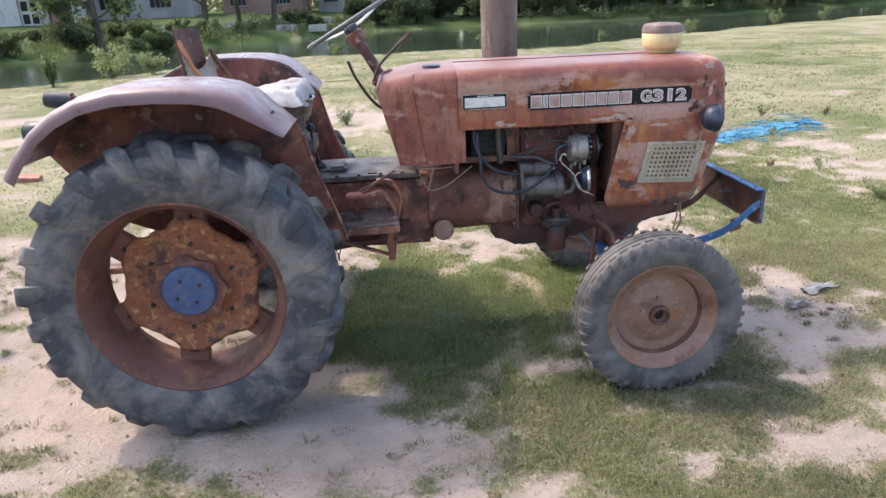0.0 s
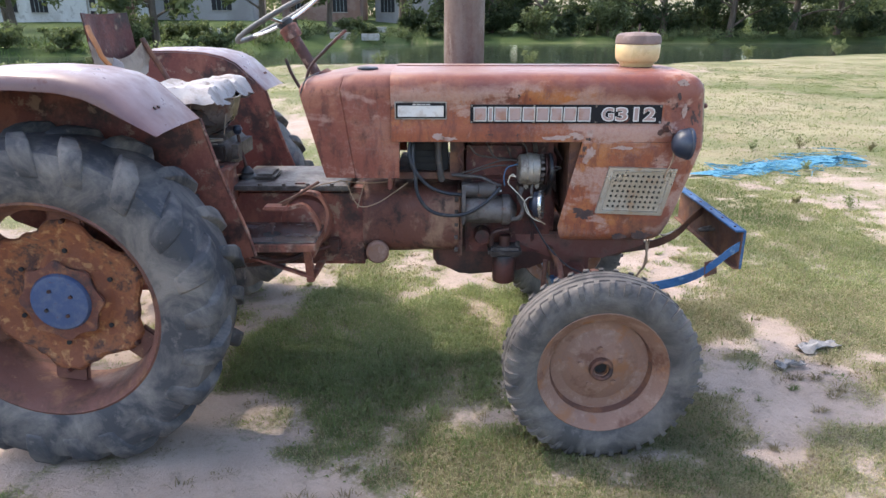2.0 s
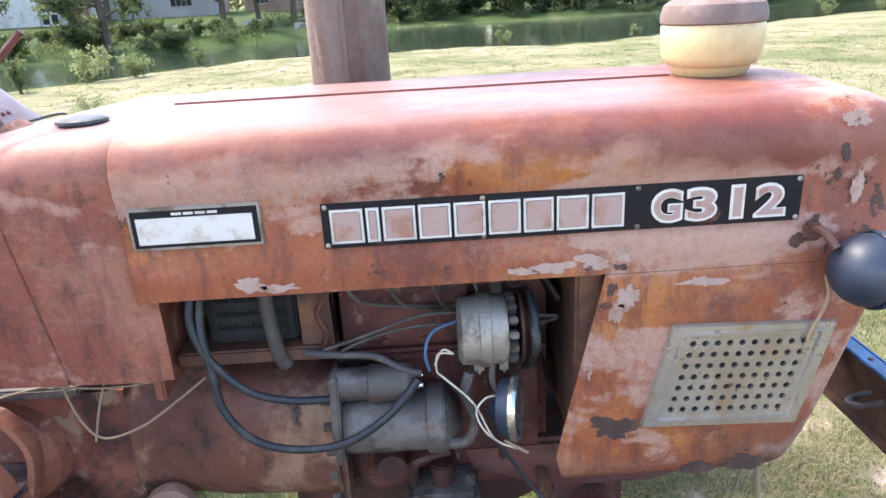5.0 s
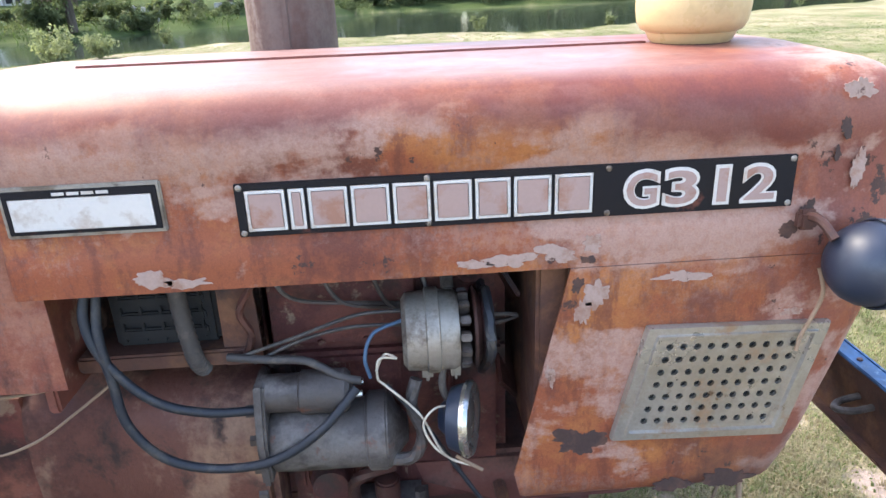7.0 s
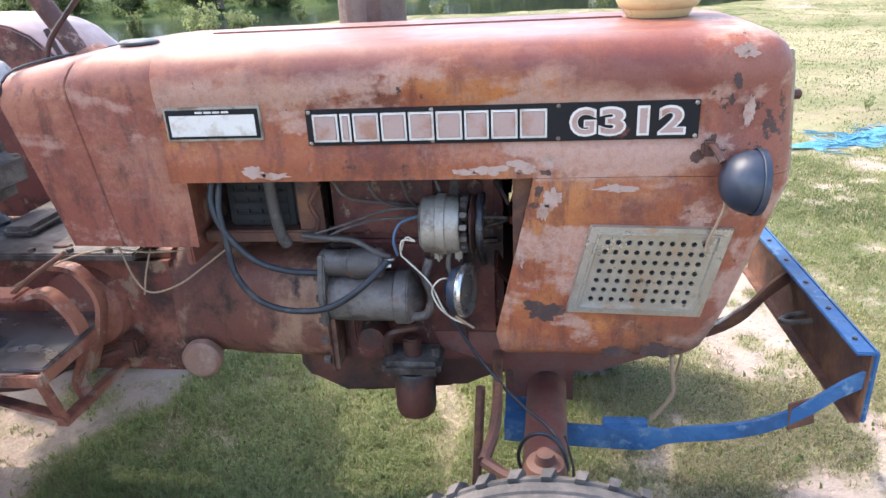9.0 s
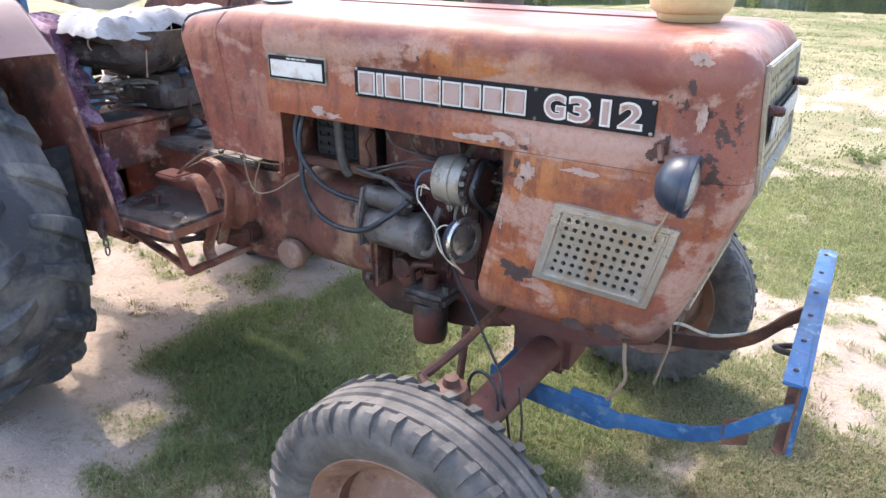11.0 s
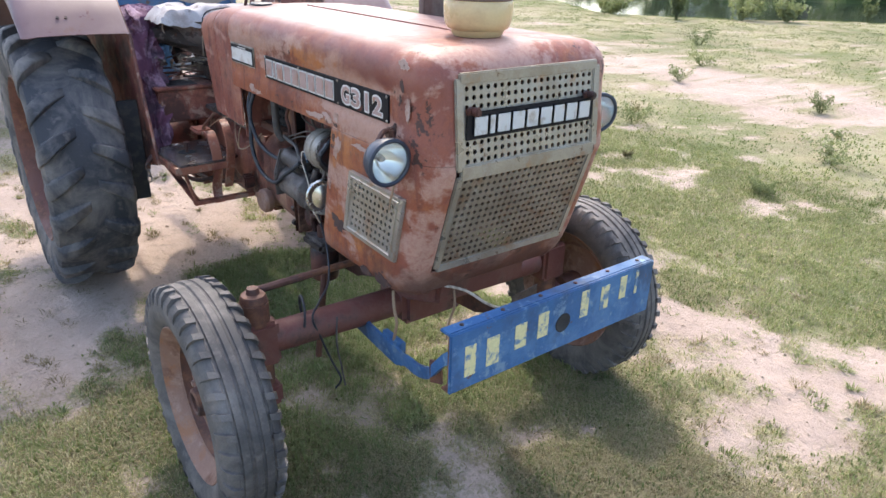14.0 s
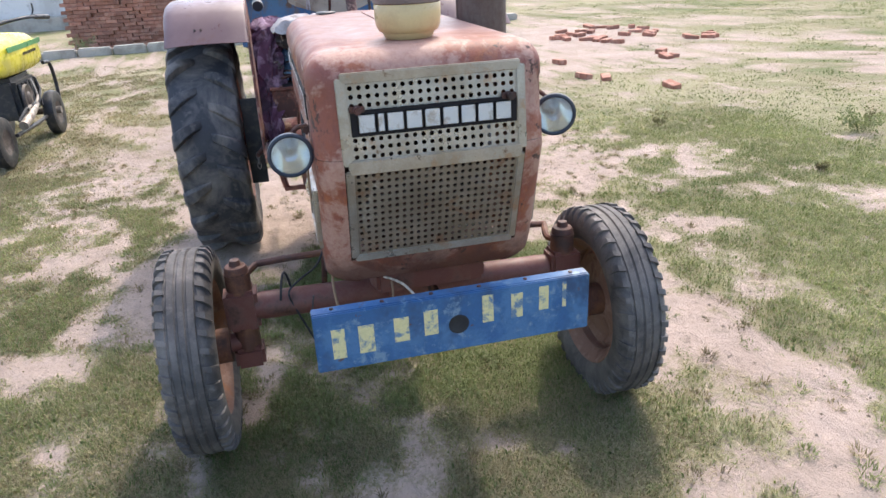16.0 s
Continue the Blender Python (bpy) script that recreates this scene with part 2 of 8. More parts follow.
M_bluehub = weathered("dull_blue_hub_paint", (0.045, 0.075, 0.165), (
    ((0.085, 0.11, 0.18), 25.0, 0.55, 0.1, None),
    ((0.12, 0.05, 0.03), 30.0, 0.66, 0.04, None)), rough=0.6)
M_rustarm = weathered("bare_rust_strap", (0.105, 0.045, 0.032), (
    ((0.19, 0.085, 0.045), 12.0, 0.55, 0.08, None),
    ((0.05, 0.03, 0.028), 10.0, 0.6, 0.08, None)), rough=0.7, relief=(90, 0.4, 0.003))
M_axle = weathered("maroon_axle_paint", (0.145, 0.052, 0.042), (
    ((0.20, 0.10, 0.08), 9.0, 0.56, 0.08, None),
    ((0.06, 0.028, 0.024), 9.0, 0.6, 0.08, None)), rough=0.6)


def rubber(name, dark, dust_or_sheen, th, stretch=None):
    m, t, bs = nodes_of(name)
    col = mix(t, ramp(t, noise_node(t, 5.0, 8, 0.65, stretch, 0.6), th - 0.1, th + 0.12), dark, dust_or_sheen)
    col = mix(t, ramp(t, noise_node(t, 22.0, 6, 0.6), 0.56, 0.66), col, tuple(0.5 * (a + b) for a, b in zip(dark, dust_or_sheen)))
    col = mix(t, 1.0, col, mix(t, noise_node(t, 240, 3), (0.75,) * 3, (1.25,) * 3), "MULTIPLY")
    t.links.new(col, bs.inputs["Base Color"])
    bs.inputs["Roughness"].default_value = 0.72
    bump(t, bs, noise_node(t, 120, 5, 0.65), 0.3, 0.003)
    return m


M_tyre = rubber("dusty_black_rear_tyre", (0.042, 0.043, 0.050), (0.195, 0.172, 0.156), 0.535)
M_ftyre = rubber("dusty_grey_front_tyre", (0.054, 0.050, 0.050), (0.175, 0.155, 0.142), 0.52)
M_black = weathered("black_rubber", (0.020, 0.022, 0.028), (((0.06, 0.055, 0.05), 20.0, 0.58, 0.08, None),), rough=0.5, relief=None)
M_hose = weathered("blue_black_cable", (0.018, 0.021, 0.029), (((0.06, 0.054, 0.05), 30.0, 0.6, 0.08, None),), rough=0.55, relief=None)
M_wire = weathered("dirty_white_wire", (0.62, 0.55, 0.45), (((0.3, 0.24, 0.18), 40.0, 0.55, 0.1, None),), rough=0.6, relief=None)
M_string = weathered("tan_string", (0.30, 0.205, 0.135), (), rough=0.9, relief=None)
M_wireblue = weathered("faded_blue_wire", (0.07, 0.13, 0.22), (), rough=0.5, relief=None)
M_wiregrey = weathered("dusty_dark_wire", (0.060, 0.052, 0.050), (((0.12, 0.10, 0.085), 30.0, 0.6, 0.08, None),), rough=0.6, relief=None)
M_swheel = weathered("sunbleached_grey_plastic", (0.10, 0.098, 0.096), (((0.16, 0.15, 0.14), 20.0, 0.58, 0.08, None),), rough=0.45, relief=None)
M_treadplate = weathered("worn_shiny_footplate", (0.30, 0.285, 0.29), (((0.11, 0.095, 0.095), 9.0, 0.54, 0.08, None), ((0.10, 0.05, 0.035), 16.0, 0.62, 0.05, None)), rough=0.20, metal=0.75, relief=(40, 0.15, 0.003))
M_bag = weathered("pale_blue_plastic_bag", (0.16, 0.30, 0.46), (((0.55, 0.58, 0.62), 14.0, 0.58, 0.04, None), ((0.10, 0.15, 0.28), 10.0, 0.6, 0.06, None)), rough=0.4, relief=None)
M_cream = weathered("cream_plastic_bowl", (0.60, 0.46, 0.235), (((0.50, 0.36, 0.19), 9.0, 0.55, 0.1, None),), rough=0.35, grain=(200, 0.08), relief=None)
M_cap = weathered("sunbleached_brown_cap", (0.16, 0.11, 0.095), (((0.25, 0.18, 0.16), 12.0, 0.55, 0.1, None),), rough=0.7)
M_muffler = weathered("rusty_grey_brown_muffler", (0.165, 0.125, 0.105), (
    ((0.11, 0.06, 0.045), 6.0, 0.52, 0.1, (1, 1, 0.25)),
    ((0.24, 0.19, 0.16), 11.0, 0.62, 0.06, (1, 1, 0.3))), rough=0.7)
M_blackplate = weathered("black_badge_plate", (0.012, 0.011, 0.014), (((0.14, 0.05, 0.035), 10.0, 0.66, 0.03, None),), rough=0.5, grain=(150, 0.1), relief=None)
M_blackplate.node_tree.nodes["Principled BSDF"].inputs["Specular IOR Level"].default_value = 0.2
M_badgepink = weathered("faded_pink_badge_blocks", (0.40, 0.27, 0.24), (((0.34, 0.17, 0.12), 24.0, 0.58, 0.08, None),), rough=0.45, grain=(150, 0.1), relief=None)
M_badgewhite = weathered("white_badge_outline", (0.66, 0.62, 0.58), (((0.5, 0.42, 0.36), 24.0, 0.6, 0.08, None),), rough=0.4, grain=(150, 0.08), relief=None)
M_badgesilver = weathered("grey_white_front_blocks", (0.56, 0.55, 0.53), (((0.38, 0.33, 0.28), 30.0, 0.62, 0.06, None),), rough=0.4, grain=(150, 0.08), relief=None)
M_chrome = weathered("tarnished_chrome", (0.62, 0.60, 0.56), (((0.28, 0.17, 0.10), 22.0, 0.66, 0.05, None),), rough=0.22, metal=0.9, grain=(150, 0.08), relief=None)
M_lampshell = weathered("navy_lamp_shell", (0.022, 0.030, 0.052), (((0.06, 0.07, 0.09), 9.0, 0.56, 0.12, None),), rough=0.42, grain=(150, 0.1), relief=None)
M_yellow = weathered("brushed_yellow_paint", (0.62, 0.56, 0.30), (((0.12, 0.20, 0.30), 30.0, 0.55, 0.05, None),), rough=0.6, relief=None)
M_whitecloth = weathered("dusty_white_cloth", (0.38, 0.36, 0.36), (((0.26, 0.23, 0.22), 9.0, 0.54, 0.08, None), ((0.15, 0.12, 0.11), 22.0, 0.63, 0.05, None)), rough=0.9, relief=(300, 0.3, 0.001))
M_foam = weathered("torn_dark_foam", (0.045, 0.038, 0.036), (((0.15, 0.13, 0.12), 26.0, 0.58, 0.05, None), ((0.10, 0.045, 0.03), 12.0, 0.60, 0.06, None)), rough=0.95, relief=(120, 0.8, 0.01))
M_canvas = weathered("dirty_beige_canvas", (0.33, 0.27, 0.215), (((0.2, 0.15, 0.12), 8.0, 0.56, 0.1, None),), rough=0.95, relief=(300, 0.3, 0.001))
M_panmetal = weathered("worn_grey_pan_steel", (0.20, 0.185, 0.18), (((0.09, 0.075, 0.07), 6.0, 0.54, 0.08, None), ((0.13, 0.06, 0.04), 15.0, 0.62, 0.05, None)), rough=0.32, metal=0.5, relief=(60, 0.2, 0.003))
M_purple = weathered("faded_purple_cloth", (0.125, 0.050, 0.088), (
    ((0.30, 0.19, 0.25), 16.0, 0.55, 0.05, None), ((0.04, 0.02, 0.035), 10.0, 0.58, 0.08, None)), rough=0.9, relief=(200, 0.3, 0.001))
M_orange = weathered("orange_rust_strap", (0.48, 0.19, 0.06), (((0.3, 0.13, 0.06), 10.0, 0.55, 0.1, None),), rough=0.6)

# lamp glass and reflector
M_glass, tg, bg = nodes_of("ribbed_lamp_glass")
bg.inputs["Transmission Weight"].default_value, bg.inputs["Roughness"].default_value, bg.inputs["IOR"].default_value = 0.92, 0.06, 1.45
bg.inputs["Base Color"].default_value = (0.93, 0.95, 0.94, 1)
bump(tg, bg, noise_node(tg, 70, 3), 0.2, 0.002)
M_reflector, tr_, br_ = nodes_of("dusty_lamp_reflector")
br_.inputs["Metallic"].default_value, br_.inputs["Roughness"].default_value = 0.85, 0.16
tr_.links.new(mix(tr_, noise_node(tr_, 30), (0.92, 0.91, 0.88), (0.75, 0.75, 0.70)), br_.inputs["Base Color"])

# masonry, plants, water
M_brick = weathered("red_clay_brick", (0.345, 0.155, 0.105), (
    ((0.43, 0.235, 0.17), 9.0, 0.55, 0.08, None), ((0.22, 0.08, 0.05), 20.0, 0.62, 0.06, None)), rough=0.9, relief=(70, 0.5, 0.006), per_object=0.28)
M_concrete = weathered("pale_concrete", (0.44, 0.41, 0.36), (((0.30, 0.275, 0.235), 3.0, 0.54, 0.1, None),), rough=0.9, relief=(30, 0.4, 0.01))
M_plaster = weathered("whitewashed_plaster", (0.72, 0.71, 0.69), (
    ((0.55, 0.53, 0.50), 0.9, 0.54, 0.1, (1, 1, 0.4)), ((0.30, 0.28, 0.25), 2.5, 0.64, 0.08, None)), rough=0.9, relief=(10, 0.3, 0.01))
M_housegrey = weathered("grey_house_render", (0.42, 0.40, 0.39), (((0.32, 0.30, 0.29), 0.5, 0.54, 0.1, (1, 1, 0.3)),), rough=0.9, relief=None)
M_housebrick = weathered("raw_brick_wall", (0.27, 0.155, 0.12), (((0.36, 0.25, 0.2), 0.8, 0.54, 0.1, None),), rough=0.9, relief=None)
# near-black: shade inside openings put into the colour; also battery and ironwork
M_dark = weathered("black_openings_battery", (0.02, 0.02, 0.022), (), rough=0.8, relief=None)
M_gate = weathered("grey_green_gate_paint", (0.30, 0.34, 0.34), (((0.2, 0.22, 0.21), 2.0, 0.55, 0.1, None),), rough=0.7, relief=None)
M_bark = weathered("grey_brown_bark", (0.085, 0.065, 0.048), (((0.14, 0.11, 0.085), 8.0, 0.55, 0.1, (1, 1, 0.2)),), rough=0.95, relief=(18, 0.8, 0.03))


def leafy(name, a, b):
    m, t, bs = nodes_of(name)
    gi = t.nodes.new("ShaderNodeNewGeometry")
    col = mix(t, gi.outputs["Random Per Island"], a, b)
    col = mix(t, ramp(t, noise_node(t, 0.6, 4), 0.4, 0.65), col, tuple(0.7 * v for v in a))
    t.links.new(col, bs.inputs["Base Color"])
    bs.inputs["Roughness"].default_value = 0.65
    bs.inputs["Specular IOR Level"].default_value = 0.25
    # thin leaves let light through
    tl = t.nodes.new("ShaderNodeBsdfTranslucent")
    t.links.new(mix(t, 1.0, col, (1.25, 1.3, 0.9), "MULTIPLY"), tl.inputs["Color"])
    ms = t.nodes.new("ShaderNodeMixShader")
    ms.inputs[0].default_value = 0.42
    t.links.new(bs.outputs[0], ms.inputs[1])
    t.links.new(tl.outputs[0], ms.inputs[2])
    t.links.new(ms.outputs[0], t.nodes["Material Output"].inputs["Surface"])
    return m


M_leaf = leafy("mid_green_leaves", (0.105, 0.132, 0.062), (0.185, 0.208, 0.108))
M_leafdark = leafy("dark_green_leaves", (0.052, 0.073, 0.037), (0.105, 0.130, 0.064))
M_reed = leafy("bright_reed_green", (0.075, 0.125, 0.032), (0.16, 0.22, 0.07))
M_weed = leafy("dusty_weed_leaves", (0.17, 0.20, 0.10), (0.30, 0.31, 0.18))
M_field = leafy("pale_field_grass", (0.122, 0.156, 0.057), (0.220, 0.242, 0.104))
M_grass = leafy("lawn_blades", (0.155, 0.195, 0.076), (0.315, 0.320, 0.155))
M_lush = leafy("shaded_lush_blades", (0.165, 0.205, 0.085), (0.31, 0.335, 0.155))
M_drygrass = leafy("dry_straw_blades", (0.34, 0.295, 0.19), (0.48, 0.42, 0.28))
M_deadgrass = leafy("withered_brown_blades", (0.20, 0.165, 0.105), (0.35, 0.285, 0.18))

M_water, tw, bw = nodes_of("still_green_pond_water")
bw.inputs["Base Color"].default_value = (0.036, 0.050, 0.034, 1)
bw.inputs["Roughness"].default_value, bw.inputs["IOR"].default_value = 0.06, 1.33
bump(tw, bw, noise_node(tw, 1.6, 4, 0.6, (1, 2.2, 1)), 0.10, 0.05)

# ground: sand and turf by the "turf" attribute of the sheet
M_ground, t, bs = nodes_of("sandy_ground_with_turf")
at = t.nodes.new("ShaderNodeAttribute")
at.attribute_name = "turf"
sand = mix(t, ramp(t, noise_node(t, 2.2, 8, 0.65), 0.38, 0.66), (0.405, 0.322, 0.272), (0.330, 0.258, 0.213))
sand = mix(t, ramp(t, noise_node(t, 11, 7, 0.65), 0.55, 0.7), sand, (0.280, 0.226, 0.183))
sand = mix(t, ramp(t, noise_node(t, 48, 8, 0.72), 0.57, 0.67, 0.0, 0.5), sand, (0.26, 0.20, 0.155))
sand = mix(t, 1.0, sand, mix(t, noise_node(t, 130, 5, 0.7), (0.80,) * 3, (1.2,) * 3), "MULTIPLY")
soil = mix(t, noise_node(t, 30, 6, 0.7), (0.23, 0.21, 0.125), (0.33, 0.30, 0.185))
soil = mix(t, ramp(t, noise_node(t, 0.35, 5), 0.42, 0.6), soil, (0.130, 0.145, 0.060))
soil = mix(t, ramp(t, noise_node(t, 1.1, 6, 0.65), 0.48, 0.62, 0.0, 0.55), soil, (0.265, 0.215, 0.145))
soil = mix(t, ramp(t, noise_node(t, 9, 7, 0.7), 0.5, 0.62, 0.0, 0.4), soil, (0.16, 0.135, 0.09))
soil = mix(t, ramp(t, at.outputs["Fac"], 1.1, 1.8), soil, mix(t, noise_node(t, 1.2, 8, 0.7), (0.022, 0.04, 0.012), (0.09, 0.125, 0.04)))
edge = t.nodes.new("ShaderNodeMath")
edge.operation = "ADD"
t.links.new(at.outputs["Fac"], edge.inputs[0])
t.links.new(ramp(t, noise_node(t, 38, 6, 0.7), 0.3, 0.7, -0.35, 0.35), edge.inputs[1])
t.links.new(mix(t, ramp(t, edge.outputs[0], 0.22, 0.72), sand, soil), bs.inputs["Base Color"])
bs.inputs["Roughness"].default_value = 0.95
bs.inputs["Specular IOR Level"].default_value = 0.15
rough_ = t.nodes.new("ShaderNodeMath")
rough_.operation = "ADD"
t.links.new(noise_node(t, 38, 9, 0.78), rough_.inputs[0])
t.links.new(ramp(t, noise_node(t, 8, 6, 0.65, None, 0.5), 0.3, 0.7, 0.0, 1.1), rough_.inputs[1])
bump(t, bs, rough_.outputs[0], 0.7, 0.020)


# ---- building helpers ----
def part(name, bm, material, parent=None, label="", sharp=38.0, smooth=True):
    """Links a bmesh as one mesh object, under a thing or a part."""
    bmesh.ops.recalc_face_normals(bm, faces=bm.faces)
    lim = radians(sharp)
    for f in bm.faces:
        f.smooth = smooth
    for e in bm.edges:
        if len(e.link_faces) == 2 and e.calc_face_angle(0.0) > lim:
            e.smooth = False
    me = bpy.data.meshes.new(name)
    bm.to_mesh(me)
    bm.free()
    me.materials.append(material)
    ob = new(name, me)
    if parent is not None:
        ob.parent = parent
    if label:
        tagged(ob, label)
    return ob


def mirror_part(ob, parent=None):
    """A mesh of its own, mirrored to the other side of the tractor."""
    bm = bmesh.new()
    bm.from_mesh(ob.data)
    bmesh.ops.scale(bm, vec=(1, -1, 1), verts=bm.verts)
    return part(ob.name.split(".")[0], bm, ob.data.materials[0], parent or ob.parent, ob.get("label", ""))


def thing(name, label, category, group="", at=(0, 0, 0)):
    e = new(name)
    e.empty_display_size = 0.1
    e.location = at
    return tagged(e, label, category, group)


def stretch_between(a, b):
    a, b = Vector(a), Vector(b)
    return Matrix.Translation((a + b) / 2) @ (b - a).to_track_quat("Z", "Y").to_matrix().to_4x4(), (b - a).length


def box(bm, lo, hi, bev=0.004, m=None, seg=2):
    lo, hi = Vector(lo), Vector(hi)
    mm = Matrix.Translation((lo + hi) / 2) @ Matrix.Diagonal((*(hi - lo), 1))
    vs = bmesh.ops.create_cube(bm, size=1, matrix=(m @ mm) if m else mm)["verts"]
    if bev:
        es = list({e for v in vs for e in v.link_edges})
        bmesh.ops.bevel(bm, geom=es, offset=bev, segments=seg, affect="EDGES", clamp_overlap=True)
    return bm


def bar(bm, a, b, w, h, bev=0.003, up=(0, 0, 1)):
    """A flat bar from a to b, w across and h in the direction of up."""
    a, b = Vector(a), Vector(b)
    z = (b - a).normalized()
    y = (Vector(up) - z * z.dot(Vector(up))).normalized()
    x = y.cross(z)
    m = Matrix((x, y, z)).transposed().to_4x4()
    m.translation = (a + b) / 2
    ln = (b - a).length
    return box(bm, (-w / 2, -h / 2, -ln / 2), (w / 2, h / 2, ln / 2), bev, m)


def cyl(bm, a, b, r, r2=None, seg=24, bev=0.0):
    m, ln = stretch_between(a, b)
    vs = bmesh.ops.create_cone(bm, cap_ends=True, segments=seg, radius1=r, radius2=r if r2 is None else r2, depth=ln, matrix=m)["verts"]
    if bev:
        fs = {f for v in vs for f in v.link_faces if len(f.verts) == seg}
        es = list({e for f in fs for e in f.edges})
        bmesh.ops.bevel(bm, geom=es, offset=bev, segments=2, affect="EDGES", clamp_overlap=True)
    return bm


def lathe(bm, prof, origin, axis, seg=48, closed=False):
    """prof: (radius, height along the axis)."""
    q = Vector(axis).to_track_quat("Z", "Y").to_matrix()
    o = Vector(origin)
    rings = []
    for r, h in prof:
        rings.append([bm.verts.new(o + q @ Vector((r * math.cos(2 * math.pi * k / seg), r * math.sin(2 * math.pi * k / seg), h))) for k in range(seg)] if r > 1e-6 else [bm.verts.new(o + q @ Vector((0, 0, h)))])
    pairs = list(zip(rings, rings[1:])) + ([(rings[-1], rings[0])] if closed else [])
    for p, n in pairs:
        for k in range(seg):
            j = (k + 1) % seg
            if len(p) == 1 and len(n) == 1:
                continue
            if len(p) == 1:
                bm.faces.new((p[0], n[k], n[j]))
            elif len(n) == 1:
                bm.faces.new((p[k], n[0], p[j]))
            else:
                bm.faces.new((p[k], n[k], n[j], p[j]))
    return bm


def spline(pts, n=8):
    pts = [Vector(p) for p in pts]
    out = []
    for i in range(len(pts) - 1):
        p0, p1, p2, p3 = pts[max(i - 1, 0)], pts[i], pts[i + 1], pts[min(i + 2, len(pts) - 1)]
        for k in range(n):
            u = k / n
            out.append(0.5 * ((2 * p1) + (p2 - p0) * u + (2 * p0 - 5 * p1 + 4 * p2 - p3) * u * u + (3 * p1 - p0 - 3 * p2 + p3) * u ** 3))
    return out + [pts[-1]]


def tube(bm, pts, r, seg=8, n=6, ribs=0.0, taper=None):
    pts = spline(pts, n) if n > 1 else [Vector(p) for p in pts]
    ref = Vector((0.3, 0.5, 0.8))
    rings = []
    for i, p in enumerate(pts):
        d = (pts[min(i + 1, len(pts) - 1)] - pts[max(i - 1, 0)]).normalized()
        x = d.cross(ref)
        x = x.normalized() if x.length > 1e-4 else d.orthogonal().normalized()
        y = d.cross(x)
        rr = r * (1 + (ribs if i % 2 else 0)) * (1 if taper is None else 1 + (taper - 1) * i / (len(pts) - 1))
        rings.append([bm.verts.new(p + rr * (math.cos(a) * x + math.sin(a) * y)) for a in (2 * math.pi * k / seg for k in range(seg))])
    for p, q in zip(rings, rings[1:]):
        for k in range(seg):
            j = (k + 1) % seg
            bm.faces.new((p[k], q[k], q[j], p[j]))
    bm.faces.new(rings[0][::-1])
    bm.faces.new(rings[-1])
    return bm


def grid(bm, rows, thick=0.0):
    """A sheet through rows of points, of the given thickness."""
    vs = [[bm.verts.new(p) for p in row] for row in rows]
    fs = []
    for a, b in zip(vs, vs[1:]):
        for k in range(len(a) - 1):
            fs.append(bm.faces.new((a[k], a[k + 1], b[k + 1], b[k])))
    if thick:
        bmesh.ops.recalc_face_normals(bm, faces=fs)
        bmesh.ops.solidify(bm, geom=fs, thickness=thick)
    return bm


def slab(bm, poly, to3, depth, bev=0.0):
    """A plate: the outline poly (u, v) laid by to3(u, v, w), w from 0 to depth."""
    a = [bm.verts.new(to3(u, v, 0)) for u, v in poly]
    b = [bm.verts.new(to3(u, v, depth)) for u, v in poly]
    n = len(poly)
    fs = [bm.faces.new(a[::-1]), bm.faces.new(b)]
    for k in range(n):
        fs.append(bm.faces.new((a[k], a[(k + 1) % n], b[(k + 1) % n], b[k])))
    if bev:
        bmesh.ops.bevel(bm, geom=list({e for f in fs[:2] for e in f.edges}), offset=bev, segments=2, affect="EDGES", clamp_overlap=True)
    return bm


def perforated(bm, o, ux, uy, nx, ny, hole, depth, keep=None):
    """A plate with nx by ny round holes, from the corner o along ux and uy."""
    o, ux, uy = Vector(o), Vector(ux), Vector(uy)
    nrm = ux.cross(uy).normalized()
    cx, cy = ux / nx, uy / ny
    r = hole * min(cx.length, cy.length)
    ex, ey = ux.normalized(), uy.normalized()
    corner = [(-1, -1), (0, -1), (1, -1), (1, 0), (1, 1), (0, 1), (-1, 1), (-1, 0)]
    for i in range(nx):
        for j in range(ny):
            c = o + cx * (i + 0.5) + cy * (j + 0.5)
            out = [bm.verts.new(c + cx * (a / 2) + cy * (b / 2)) for a, b in corner]
            if keep and not keep(i, j):
                bm.faces.new(out)
                continue
            ring = [bm.verts.new(c + r * (ex * a + ey * b).normalized()) for a, b in corner]
            back = [bm.verts.new(v.co - nrm * depth) for v in ring]
            for k in range(8):
                l = (k + 1) % 8
                bm.faces.new((out[k], out[l], ring[l], ring[k]))
                bm.faces.new((ring[k], ring[l], back[l], back[k]))
    return bm


def arrays_mesh(name, verts, faces, material, smooth=False):
    """A mesh from numpy arrays of places and of triangles or quads."""
    me = bpy.data.meshes.new(name)
    n, k = faces.shape
    me.vertices.add(len(verts))
    me.vertices.foreach_set("co", np.ascontiguousarray(verts, dtype=np.float32).ravel())
    me.loops.add(n * k)
    me.loops.foreach_set("vertex_index", np.ascontiguousarray(faces, dtype=np.int32).ravel())
    me.polygons.add(n)
    me.polygons.foreach_set("loop_start", np.arange(0, n * k, k, dtype=np.int32))
    me.polygons.foreach_set("use_smooth", np.full(n, smooth))
    me.update(calc_edges=True)
    me.validate()
    me.materials.append(material)
    return me


RNG = np.random.default_rng(7)
LATTICE = RNG.random((256, 256))


